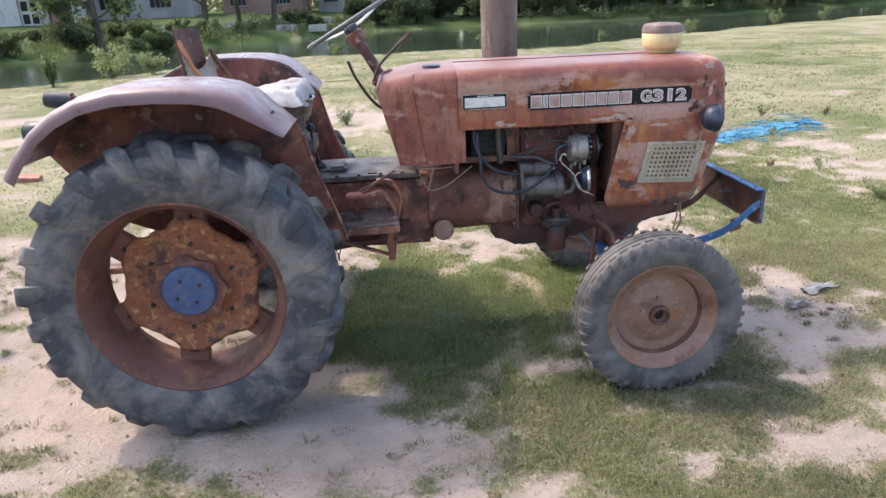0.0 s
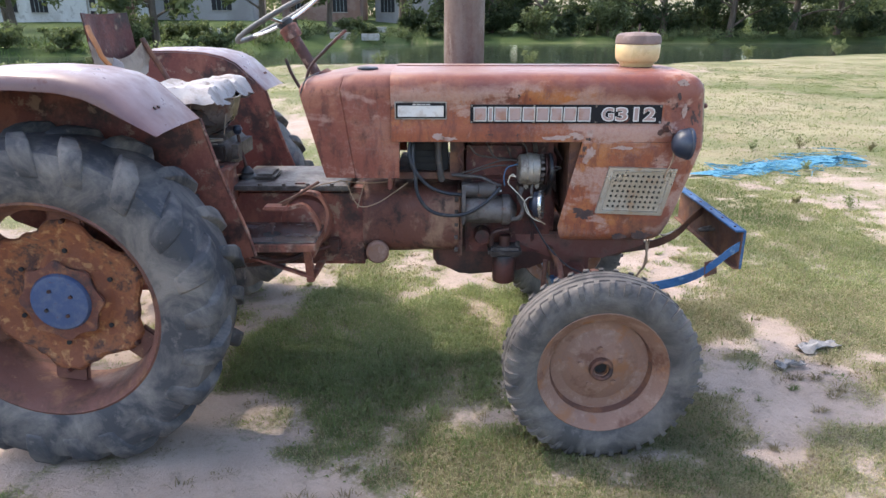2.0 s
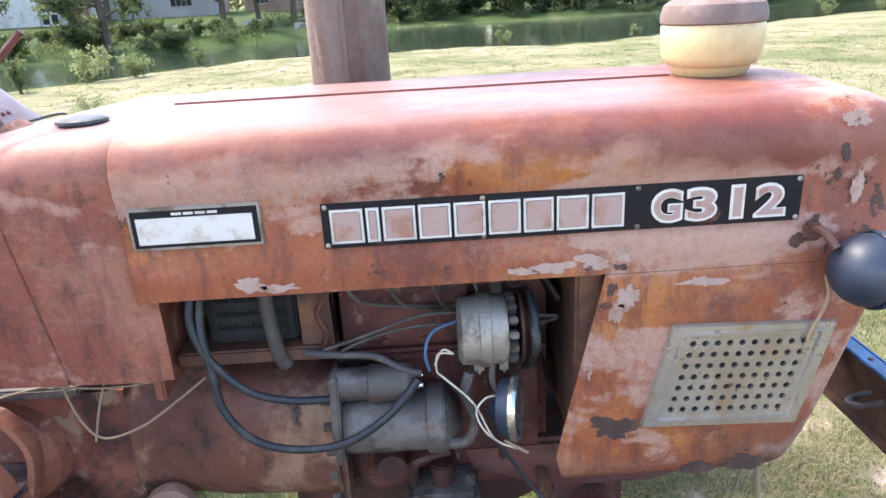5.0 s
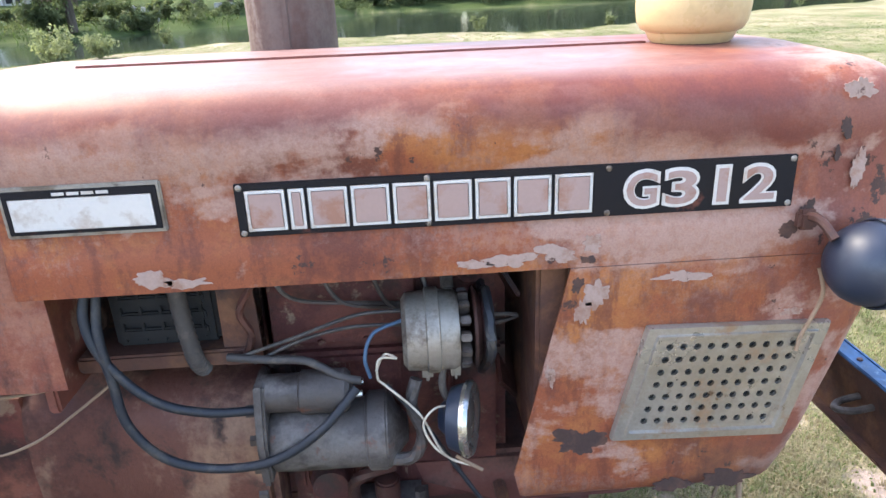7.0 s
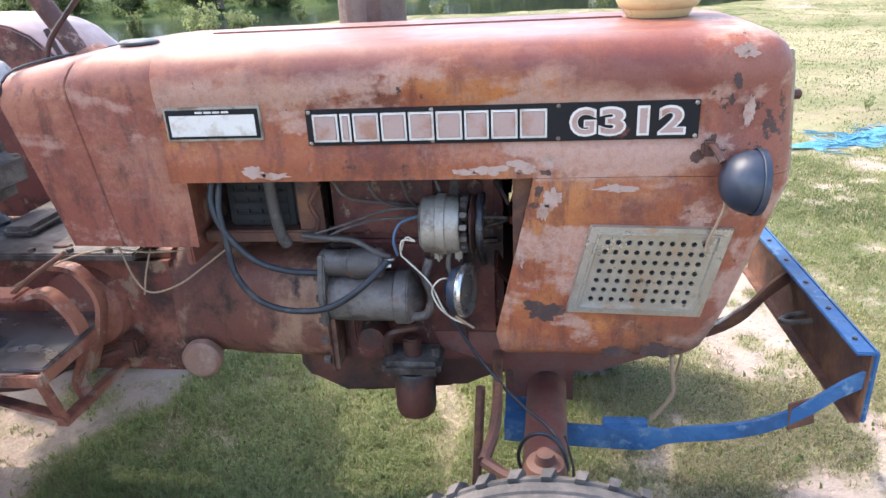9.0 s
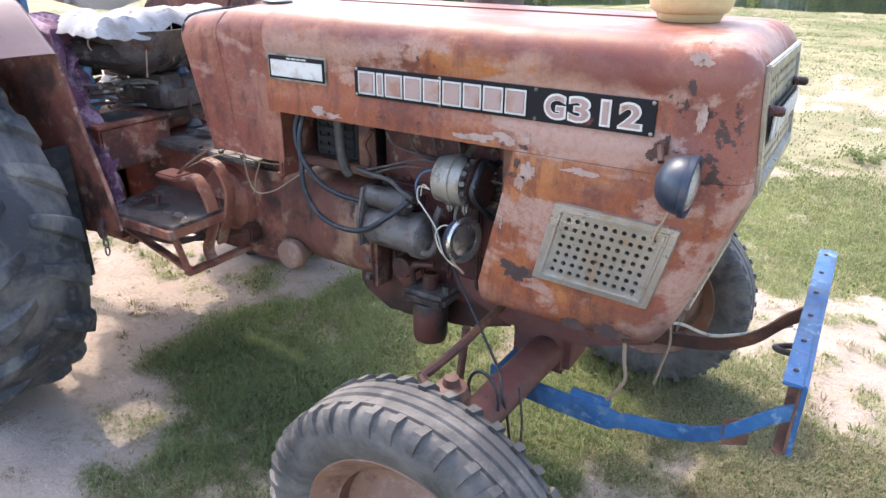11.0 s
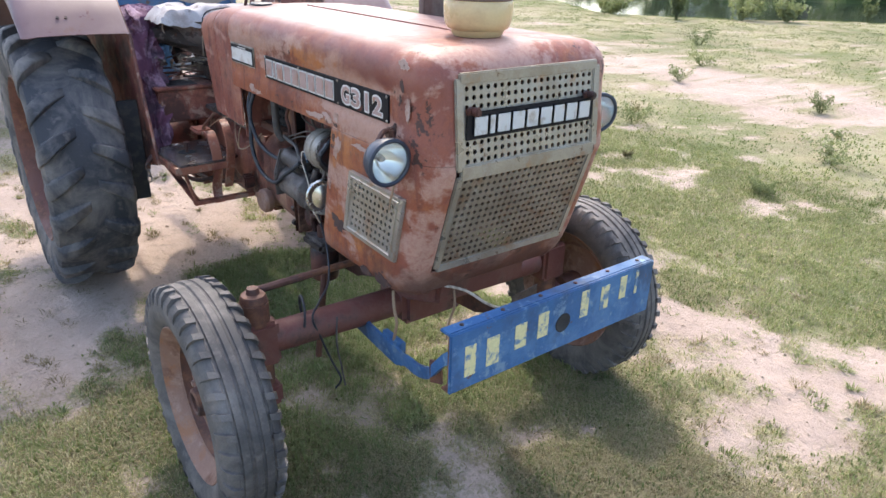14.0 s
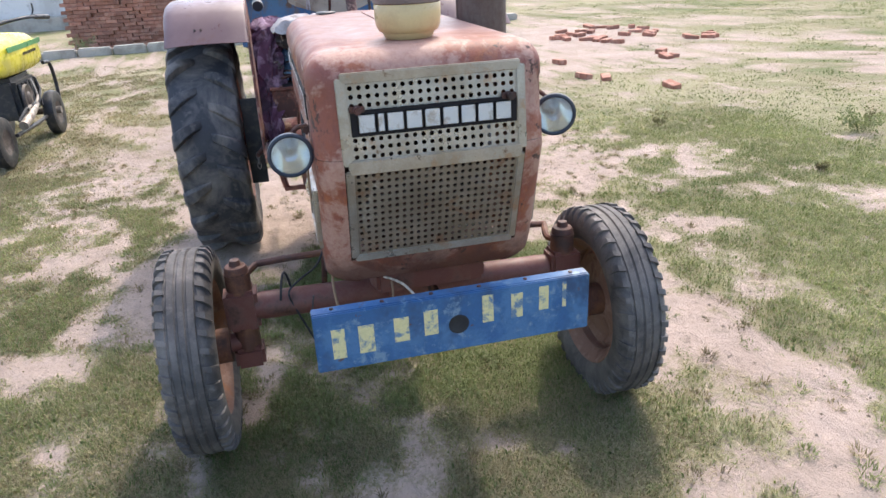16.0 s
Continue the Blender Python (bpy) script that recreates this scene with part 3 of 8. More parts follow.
def value_noise(x, y, scale, octaves=4, shift=0.0):
    """Smooth noise between 0 and 1."""
    total, amp, norm = 0.0, 1.0, 0.0
    for o in range(octaves):
        u, v = x * scale * 2 ** o + shift + 17.3 * o, y * scale * 2 ** o + 2.1 * shift + 9.1 * o
        iu, iv = np.floor(u).astype(int), np.floor(v).astype(int)
        fu, fv = u - iu, v - iv
        fu, fv = fu * fu * (3 - 2 * fu), fv * fv * (3 - 2 * fv)
        g = lambda a, b: LATTICE[a % 256, b % 256]
        total = total + amp * ((g(iu, iv) * (1 - fu) + g(iu + 1, iv) * fu) * (1 - fv) + (g(iu, iv + 1) * (1 - fu) + g(iu + 1, iv + 1) * fu) * fv)
        norm += amp
        amp *= 0.55
    return total / norm


# ---- ground, pond, turf ----
NEAR_SHORE = ((-60, -15, -9, -3, 7, 15, 24, 60, 300), (10, 17.5, 15.5, 22.5, 21.2, 26.5, 31.6, 50, 180))
FAR_SHORE = ((-60, -25, -12, -6, 2, 24, 60, 300), (22, 27, 31, 38, 48, 46, 62, 240))
WATER_Z = -0.30


def shore_depth(x, y):
    near, far = np.interp(x, *NEAR_SHORE), np.interp(x, *FAR_SHORE)
    wob = 1.6 * (value_noise(x, y, 0.3, 3, 5.0) - 0.5)
    return np.minimum(y - near, far - y) + wob


def ground_z(x, y):
    d = shore_depth(x, y)
    z = -0.9 * np.clip((d + 1.2) / 2.4, 0, 1) ** 1.5
    near = np.exp(-(((x - 1.2) / 6) ** 2 + ((y - 0.3) / 6) ** 2))
    z = z + (value_noise(x, y, 1.3, 4, 3.0) - 0.5) * (0.035 + 0.05 * (1 - near)) + (value_noise(x, y, 7.0, 3, 8.0) - 0.5) * 0.020
    far = np.interp(x, *FAR_SHORE)
    return z + np.clip((y - far) * 0.05, 0, 1.3)


# patches: x, y, radius along x, radius along y, turf (+) or bare sand (-)
TURF = ((-2.3, -2.7, 2.3, 0.9, 0.22), (-6.0, -3.6, 4.0, 2.0, 0.28), (0.6, 3.6, 3.2, 1.5, 0.3), (-3.5, 6.5, 3.0, 1.2, 0.15), (1.25, 0.1, 0.75, 0.75, 0.5), (0.85, -0.25, 0.35, 0.3, 0.4), (1.5, -1.02, 0.60, 0.42, 0.34), (1.95, -1.15, 0.35, 0.25, 0.22), (2.9, -0.70, 0.25, 0.12, 0.30), (2.55, -1.0, 0.20, 0.13, 0.30), (2.2, 0.3, 0.8, 0.5, 0.35), (2.0, 2.5, 1.4, 1.0, 0.35), (4.4, 1.7, 1.2, 0.8, 0.4),
        (-0.2, -1.35, 0.5, 0.2, 0.10), (-0.8, -0.95, 0.5, 0.22, 0.1), (-2.2, 2.2, 1.3, 0.8, 0.3), (0.4, 12.5, 14, 4.0, 0.3), (7.5, 7.0, 5, 3, 0.25), (3.6, 0.55, 0.5, 0.5, 0.3), (1.2, -1.65, 0.6, 0.25, 0.05), (-2.5, 4.5, 1.6, 2.0, 0.2), (-14, 14, 8, 4, 0.4), (0.35, -0.12, 0.40, 0.28, 0.40))
BARE = ((-0.5, -0.55, 1.1, 0.55, 0.75), (0.55, -1.10, 0.42, 0.25, 0.45), (0.35, -0.75, 0.45, 0.3, 0.4), (-1.0, 0.4, 1.2, 0.8, 0.5), (2.0, 1.33, 0.85, 0.2, 0.34), (0.85, -1.05, 0.33, 0.18, 0.36), (1.25, -1.42, 0.40, 0.12, 0.34), (1.68, -1.20, 0.22, 0.10, 0.26), (2.40, -0.78, 0.3, 0.16, 0.26), (2.78, 1.12, 0.3, 0.15, 0.25), (2.9, -0.35, 0.45, 0.5, 0.28), (3.05, 0.35, 0.3, 0.3, 0.2), (2.5, -1.3, 0.35, 0.2, 0.35),
        (2.41, -1.36, 0.2, 0.15, 0.3), (2.5, 1.5, 0.55, 0.3, 0.25), (-1.2, 1.9, 0.9, 0.6, 0.4), (3.5, 1.5, 0.5, 0.3, 0.2), (5.4, 3.4, 1.5, 0.8, 0.4), (0.3, 7.0, 4.0, 1.4, 0.4), (-6.5, 5.2, 3.2, 1.8, 0.5), (-1.6, -1.5, 1.6, 0.7, 0.3), (-5, -2.0, 4, 2.5, 0.12), (2.75, 1.15, 0.25, 0.4, 0.3))


def turf(x, y):
    g = 0.44 + 1.0 * (value_noise(x, y, 0.55, 5, 1.0) - 0.5) + 1.3 * (value_noise(x, y, 2.6, 3, 2.0) - 0.5) + 1.15 * (value_noise(x, y, 8.0, 2, 6.0) - 0.5)
    g = g + 0.22 * np.clip((y - 1.6) / 2.0, 0, 1) * np.clip((x + 2.0) / 2.0, 0, 1)
    for px, py, rx, ry, s in TURF:
        g = g + s * np.exp(-(((x - px) / rx) ** 2 + ((y - py) / ry) ** 2) ** 1.5)
    for px, py, rx, ry, s in BARE:
        g = g - s * np.exp(-(((x - px) / rx) ** 2 + ((y - py) / ry) ** 2) ** 1.5)
    far = np.clip((np.hypot(x - 1, y) - 9) / 12, 0, 1) + np.clip((y - np.interp(x, *FAR_SHORE)) / 2 + 1, 0, 3)
    return np.clip(g * 1.25 + 0.25 * far, 0, 1)


def spaced(lo, hi, step, reach):
    mid = list(np.arange(lo, hi, step))
    a, s = [], step
    while (a[-1] if a else hi) < reach:
        s *= 1.09
        a.append((a[-1] if a else mid[-1]) + s)
    b, s = [], step
    while (b[-1] if b else lo) > -reach:
        s *= 1.09
        b.append((b[-1] if b else mid[0]) - s)
    return np.array(b[::-1] + mid + a)


gx, gy = spaced(-1.6, 4.6, 0.03, 900), spaced(-2.4, 3.4, 0.03, 900)
XX, YY = np.meshgrid(gx, gy)
ZZ = ground_z(XX, YY)
nx_, ny_ = len(gx), len(gy)
idx = np.arange(nx_ * ny_).reshape(ny_, nx_)
quads = np.stack([idx[:-1, :-1], idx[:-1, 1:], idx[1:, 1:], idx[1:, :-1]], -1).reshape(-1, 4)
gme = arrays_mesh("ground", np.stack([XX, YY, ZZ], -1).reshape(-1, 3), quads, M_ground, True)
gat = gme.attributes.new("turf", "FLOAT", "POINT")
gat.data.foreach_set("value", (turf(XX, YY) + np.clip((YY - np.interp(XX, *FAR_SHORE)) / 2 + 1, 0, 1)).ravel().astype(np.float32))
tagged(new("ground", gme), "sandy ground with worn patches of short turf", "ground", kind="structure")

wx = np.linspace(-90, 300, 60)
wv, wf = [], []
for i, x in enumerate(wx):
    wv += [(x, np.interp(x, *NEAR_SHORE) - 3, WATER_Z), (x, np.interp(x, *FAR_SHORE) + 3, WATER_Z)]
    if i:
        wf.append((2 * i - 2, 2 * i, 2 * i + 1, 2 * i - 1))
wme = arrays_mesh("water", np.array(wv), np.array(wf), M_water, True)
tagged(new("water", wme), "still green pond reflecting the trees on its bank", "pond", kind="structure")


def blades(name, n, region, height, width, material, per, seed, lo, label, power=1.0, spread=0.02, shy=False):
    """Upright curved blades in small tufts where the turf grows."""
    r = np.random.default_rng(seed)
    x0, x1, y0, y1 = region
    x, y = r.uniform(x0, x1, n), r.uniform(y0, y1, n)
    g = turf(x, y)
    keep = (r.random(n) < np.clip((g - lo) / (1 - lo), 0, 1) ** power) & (shore_depth(x, y) < -0.6)
    rim = np.minimum(np.minimum(x - x0, x1 - x), np.minimum(y - y0, y1 - y))
    keep &= r.random(n) < np.clip(rim / (0.12 * (x1 - x0)), 0, 1)
    if shy:
        keep &= r.random(n) < 1 - 0.9 * np.exp(-(((x - 1.2) / 1.0) ** 2 + ((y - 0.2) / 0.8) ** 2) ** 2)
    for wy in (-0.745, 0.745):
        keep &= ~((np.abs(x) < 0.22) & (np.abs(y - wy) < 0.17))
    x, y, g = x[keep], y[keep], g[keep]
    x, y, g = (np.repeat(v, per) for v in (x, y, g))
    m = len(x)
    x, y = x + r.normal(0, spread, m), y + r.normal(0, spread, m)
    z = ground_z(x, y) - 0.004
    h = height * (0.45 + 0.75 * g) * r.uniform(0.5, 1.3, m)
    a, lean = r.uniform(0, 2 * np.pi, m), r.uniform(0.3, 1.5, m)
    dx, dy = np.cos(a), np.sin(a)
    w = width * r.uniform(0.6, 1.3, m)
    base = np.stack([x, y, z], -1)
    side = np.stack([-dy, dx, 0 * dx], -1) * w[:, None]
    out = np.stack([dx, dy, 0 * dx], -1)
    mid = base + out * (0.35 * lean * h)[:, None] + np.array([0, 0, 1.0]) * (0.65 * h)[:, None]
    tip = base + out * (1.1 * lean * h)[:, None] + np.array([0, 0, 1.0]) * (h * (1 - 0.45 * lean))[:, None]
    v = np.stack([base - side, base + side, mid + 0.7 * side, mid - 0.7 * side, tip], 1).reshape(-1, 3)
    k = np.arange(m)[:, None] * 5
    f = np.concatenate([k + np.array([[0, 1, 2]]), k + np.array([[0, 2, 3]]), k + np.array([[3, 2, 4]])])
    tagged(new(name, arrays_mesh(name, v, f, material)), label, "grass", kind="stuff")


# ---- tractor ----
tractor = thing("tractor", "old faded red tractor with rusted sheet metal parked on sandy turf", "tractor")
NOSE_Z, NOSE_X = (0.66, 0.75, 1.05, 1.28, 1.37), (2.215, 2.262, 2.357, 2.336, 2.325)
ROUND = 0.07


def nose_x(z):
    return float(np.interp(z, NOSE_Z, NOSE_X))


def hood_section(d):
    w, top, r = 0.315 - d, 1.333 - d, 0.066 - 0.93 * d
    half = [(-w, 1.0735), (-w, 1.10), (-w, 1.128), (-w + 0.004, 1.136), (-w + 0.004, 1.234), (-w, 1.242)]
    for k in range(7):
        a = math.pi - k * math.pi / 12
        half.append((-w + r + r * math.cos(a), top - r + r * math.sin(a)))
    half += [(-0.12, top + 0.004), (-0.05, top + 0.006)]
    return half + [(0.0, top + 0.006)] + [(-y, z) for y, z in half[::-1]]


rows = []
for x in (1.122, 1.126, 1.3, 1.5, 1.7, 1.9, 2.05, 2.15, 2.2):
    rows.append([(x, y, z) for y, z in hood_section(0.003 if x == 1.122 else 0)])
for k in range(8):
    a = k * math.pi / 14
    rows.append([(nose_x(z) - ROUND + ROUND * math.sin(a), y, z) for y, z in hood_section(ROUND * (1 - math.cos(a)))])
bm = grid(bmesh.new(), rows, 0.004)
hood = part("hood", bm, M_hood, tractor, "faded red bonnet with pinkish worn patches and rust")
bm = box(bmesh.new(), (1.13, -0.007, 1.334), (2.06, 0.005, 1.3425), 0.0015)
part("centre_rib", bm, M_hood, hood)

# side panels that wrap round into the nose
EDGE_Z, EDGE_X = (0.665, 0.675, 0.69, 0.73, 1.07), (1.835, 1.808, 1.797, 1.788, 1.866)
side_panels = []
for s in (-1, 1):
    rows = []
    for z in (0.665, 0.668, 0.675, 0.69, 0.71, 0.73, 0.78, 0.85, 0.92, 0.99, 1.05, 1.0725):
        xs, xe = float(np.interp(z, EDGE_Z, EDGE_X)), nose_x(z) - ROUND
        low = 0.03 * (1 - min(1, (z - 0.665) / 0.03)) ** 2
        row = [(xs + (xe - xs) * u, s * (0.316 - low), z) for u in (0, 0.03, 0.2, 0.4, 0.6, 0.8, 1.0)]
        for k in range(1, 8):
            a = k * math.pi / 14
            row.append((xe + ROUND * math.sin(a), s * (0.316 - low - ROUND * (1 - math.cos(a))), z))
        rows.append(row)
    sp = part("side_panel", grid(bmesh.new(), rows, 0.004), M_hood, tractor, "rust-streaked side panel wrapping into the nose")
    side_panels.append(sp)
rows = []
for z, back in ((0.665, 0.07), (0.662, 0.02), (0.668, 0.003), (0.69, 0), (0.72, 0), (0.752, 0)):
    rows.append([(nose_x(z) - back, y, z) for y in np.linspace(-0.247, 0.247, 9)])
part("nose_apron", grid(bmesh.new(), rows, 0.004), M_hood, tractor)

# front grille
grille = thing("front_grille", "", "")
grille.parent = tractor
tagged(grille, "perforated steel front grille in two bent panels")


def on_face(y, z, out=0.0):
    return Vector((nose_x(z) + out, y, z))


o = on_face(-0.222, 1.068, 0.002)
bm = perforated(bmesh.new(), o, Vector((0, 0.444, 0)), on_face(0, 1.262, 0.002) - on_face(0, 1.068, 0.002), 20, 9, 0.29, 0.004, lambda i, j: j not in (3, 4, 5))
part("upper_panel", bm, M_steel, grille)
o = on_face(-0.222, 0.775, 0.002)
bm = perforated(bmesh.new(), o, Vector((0, 0.444, 0)), on_face(0, 1.036, 0.002) - on_face(0, 0.775, 0.002), 22, 13, 0.29, 0.004)
part("lower_panel", bm, M_dirtysteel, grille, "browned dusty lower grille panel")


def rim_bars(ylo, yhi, zlo, zhi, w, out, parent, mat=M_steel):
    for a, b in (((ylo, zlo), (yhi, zlo)), ((ylo, zhi), (yhi, zhi)), ((ylo, zlo), (ylo, zhi)), ((yhi, zlo), (yhi, zhi))):
        bm = bar(bmesh.new(), on_face(*a, out), on_face(*b, out), 0.012 if a[1] == b[1] else 0.009, w, 0.003, up=(0, 0, 1) if a[1] == b[1] else (0, 1, 0))
        part("frame_bar", bm, mat, parent)


rim_bars(-0.235, 0.235, 1.058, 1.276, 0.026, 0.003, grille)
rim_bars(-0.233, 0.233, 0.763, 1.044, 0.022, 0.001, grille)
# badge: plain blocks in place of lettering
badge = part("badge_plate", box(bmesh.new(), on_face(-0.218, 1.131, 0.004), on_face(0.222, 1.198, 0.012), 0.002), M_blackplate, grille, "black badge plate with plain pale blocks")
BLOCK_W = (1.0, 0.42, 1.0, 0.98, 0.96, 0.98, 0.92, 0.98, 1.0)


def block_cells(start, end, gap):
    """Places and widths of the plain blocks of a badge."""
    unit = (end - start - gap * (len(BLOCK_W) - 1)) / sum(BLOCK_W)
    at_, out_ = start, []
    for w in BLOCK_W:
        out_.append((at_, w * unit))
        at_ += w * unit + gap
    return out_


for y, w in block_cells(-0.200, 0.204, 0.006):
    part("badge_block", box(bmesh.new(), on_face(y, 1.141, 0.010), on_face(y + w, 1.188, 0.018), 0.003), M_badgesilver, grille)
for y in (-0.2, 0.2):
    bm = cyl(bmesh.new(), on_face(y, 1.2, 0.0), on_face(y, 1.2, 0.035), 0.010, seg=12, bev=0.003)
    box(bm, on_face(y - 0.02, 1.192, 0.006), on_face(y + 0.02, 1.208, 0.016), 0.002)
    part("grille_latch", bm, M_sump, grille)

def character(ch, bold, x0, x1, z0, z1, y, depth, s):
    """One character of the built-in font, filling a box on the side of the bonnet."""
    cu = bpy.data.curves.new("character", "FONT")
    cu.body, cu.size, cu.offset, cu.resolution_u = ch, 1.0, bold, 4
    tmp = bpy.data.objects.new("character", cu)
    me = bpy.data.meshes.new_from_object(tmp)
    bpy.data.objects.remove(tmp)
    bpy.data.curves.remove(cu)
    bm = bmesh.new()
    bm.from_mesh(me)
    bpy.data.meshes.remove(me)
    us, vs = [v.co.x for v in bm.verts], [v.co.y for v in bm.verts]
    u0, v0 = min(us), min(vs)
    ku, kv_ = (x1 - x0) / (max(us) - u0), (z1 - z0) / (max(vs) - v0)
    for v in bm.verts:
        u = (v.co.x - u0) * ku
        v.co = (x0 + u if s < 0 else x1 - u, s * y, z0 + (v.co.y - v0) * kv_)
    faces = list(bm.faces)
    ext = bmesh.ops.extrude_face_region(bm, geom=faces)
    bmesh.ops.translate(bm, vec=(0, s * depth, 0), verts=[g for g in ext["geom"] if isinstance(g, bmesh.types.BMVert)])
    return bm


# side badge strip, plain blocks in place of lettering; white blank plate behind it
for s in (-1, 1):
    strip = part("badge_strip", box(bmesh.new(), (1.428, s * 0.310, 1.146), (2.166, s * 0.3165, 1.217), 0.001), M_blackplate, hood, "black badge strip with outlined plain pink blocks")
    for x, w in block_cells(1.440, 1.892, 0.003):
        part("block_outline", box(bmesh.new(), (x, s * 0.3162, 1.153), (x + w, s * 0.3182, 1.209), 0.001), M_badgewhite, hood)
        part("block", box(bmesh.new(), (x + 0.005, s * 0.318, 1.158), (x + w - 0.005, s * 0.3196, 1.204), 0.0008), M_badgepink, hood)
    for k, ch in enumerate("G312"):
        x = 1.932 + 0.0535 * k if s < 0 else 2.090 - 0.0535 * k
        x, w = (x + 0.016, 0.022) if ch == "1" else (x, 0.050)
        part("numeral_outline", character(ch, 0.060, x, x + w, 1.154, 1.209, 0.3166, 0.0014, s), M_badgewhite, hood)
        part("numeral", character(ch, 0.022, x + 0.0045, x + w - 0.0045, 1.1585, 1.2045, 0.3180, 0.0010, s), M_badgepink, hood)
    for x in (1.434, 1.674, 1.912, 2.160):
        for z in (1.151, 1.212):
            part("rivet", lathe(bmesh.new(), ((0.0, 0.003), (0.003, 0.0022), (0.0045, 0.0)), (x, s * 0.3164, z), (0, s, 0), 10), M_alu, hood)
    part("blank_plate", box(bmesh.new(), (1.137, s * 0.310, 1.160), (1.338, s * 0.3155, 1.228), 0.002), M_alu, hood, "blank white name plate with a black border")
    part("plate_border", box(bmesh.new(), (1.142, s * 0.315, 1.165), (1.333, s * 0.3168, 1.223), 0.001), M_blackplate, hood)
    part("plate_face", box(bmesh.new(), (1.149, s * 0.3164, 1.170), (1.326, s * 0.318, 1.213), 0.001), M_badgewhite, hood)
    for k in range(4):
        part("fine_print_bar", box(bmesh.new(), (1.205 + 0.018 * k, s * 0.3166, 1.2155), (1.220 + 0.018 * k, s * 0.3174, 1.2195), 0), M_badgewhite, hood)

# perforated side vents
for s in (-1, 1):
    tl, tr, bl, br = Vector((1.98, s * 0.325, 0.976)), Vector((2.246, s * 0.325, 0.968)), Vector((1.936, s * 0.325, 0.790)), Vector((2.200, s * 0.325, 0.780))
    vent = part("side_vent", perforated(bmesh.new(), bl + (tl - bl) * 0.11 + (br - bl) * 0.11, (br - bl) * 0.78, (tl - bl) * 0.78, 10, 7, 0.27, 0.006) if s < 0 else
                perforated(bmesh.new(), bl + (tl - bl) * 0.11 + (br - bl) * 0.11, (br - bl) * 0.78, (tl - bl) * 0.78, 10, 7, 0.27, -0.006), M_steel, tractor, "perforated stainless side vent")
    mid = (tl + tr + bl + br) / 4
    rings = []
    for f, y in ((1.02, 0.3162), (1.02, 0.3235), (1.005, 0.3275), (0.90, 0.3275), (0.885, 0.3310), (0.855, 0.3310), (0.835, 0.3262), (0.76, 0.3258)):
        ring = []
        for q0, q1 in ((tl, tr), (tr, br), (br, bl), (bl, tl)):
            for u in (0.0, 0.03, 0.5, 0.97):
                p = mid + (q0 * (1 - u) + q1 * u - mid) * f * (0.994 if u == 0.0 else 1.0)
                ring.append((p.x, s * y, p.z))
        rings.append(ring + ring[:1])
    part("vent_frame", grid(bmesh.new(), rings), M_steel, vent, "raised stainless frame with a rolled bead")
    # black sheet behind the holes, for the shade inside the panel
    part("vent_shade_sheet", slab(bmesh.new(), [(p.x, p.z) for p in (mid + (q - mid) * 0.80 for q in (tl, tr, br, bl))], lambda u, v, q: Vector((u, s * (0.3168 + q), v)), 0.0015), M_dark, vent)

# cowl behind the bonnet
CR_Z, CR_X = (0.90, 0.925, 1.27, 1.33, 1.36, 1.37), (0.87, 0.855, 0.765, 0.80, 0.84, 0.86)


def cowl_section(w, top, r=0.07):
    half = [(-w, 0.925), (-w, 1.0), (-w, 1.1), (-w, 1.2)]
    for k in range(7):
        a = math.pi - k * math.pi / 12
        half.append((-w + r + r * math.cos(a), top - r + r * math.sin(a)))
    half += [(-0.12, top + 0.005)]
    return half + [(0.0, top + 0.008)] + [(-y, z) for y, z in half[::-1]]


rows = []
for u in (0, 0.08, 0.2, 0.4, 0.445, 0.455, 0.465, 0.6, 0.8, 0.97, 1.0):
    sect = cowl_section(0.303 - 0.012 * (1 - u) - (0.004 if u in (0.455, 1.0) else 0), 1.298 + 0.033 * min(1.0, u * 1.8))
    rows.append([(float(np.interp(z, CR_Z, CR_X)) * (1 - u) + 1.119 * u, y, z) for y, z in sect])
rows.append([(1.150, y, z) for x, y, z in rows[-1]])
cowl = part("cowl", grid(bmesh.new(), rows, 0.004), M_cowlpaint, tractor, "faded red instrument cowl with worn patches")
rows = [[(x + 0.006, y, z) for x, y, z in rows[0]], [(x + 0.02, y * 0.9, 0.92 + (z - 0.92) * 0.93) for x, y, z in rows[0]], [(0.83, y * 0.05, 1.1) for x, y, z in rows[0]]]
part("dash_panel", grid(bmesh.new(), rows), M_redsheet, cowl)
part("filler_cap", lathe(bmesh.new(), ((0.0, 0.010), (0.035, 0.009), (0.041, 0.006), (0.042, 0.001), (0.03, 0.0), (0.03, -0.02)), (1.02, -0.14, 1.336), (0, 0, 1), 28), M_black, cowl, "black fuel filler cap")
part("top_edge_strip", tube(bmesh.new(), [(x - 0.004, y, z) for x, y, z in ((0.775, -0.285, 1.245), (0.795, -0.25, 1.303), (0.806, 0, 1.312), (0.795, 0.25, 1.303), (0.775, 0.285, 1.26))], 0.003, 6), M_black, cowl)

# air cleaner on the bonnet
def slim(prof):
    return [(0.86 * r, h) for r, h in prof]


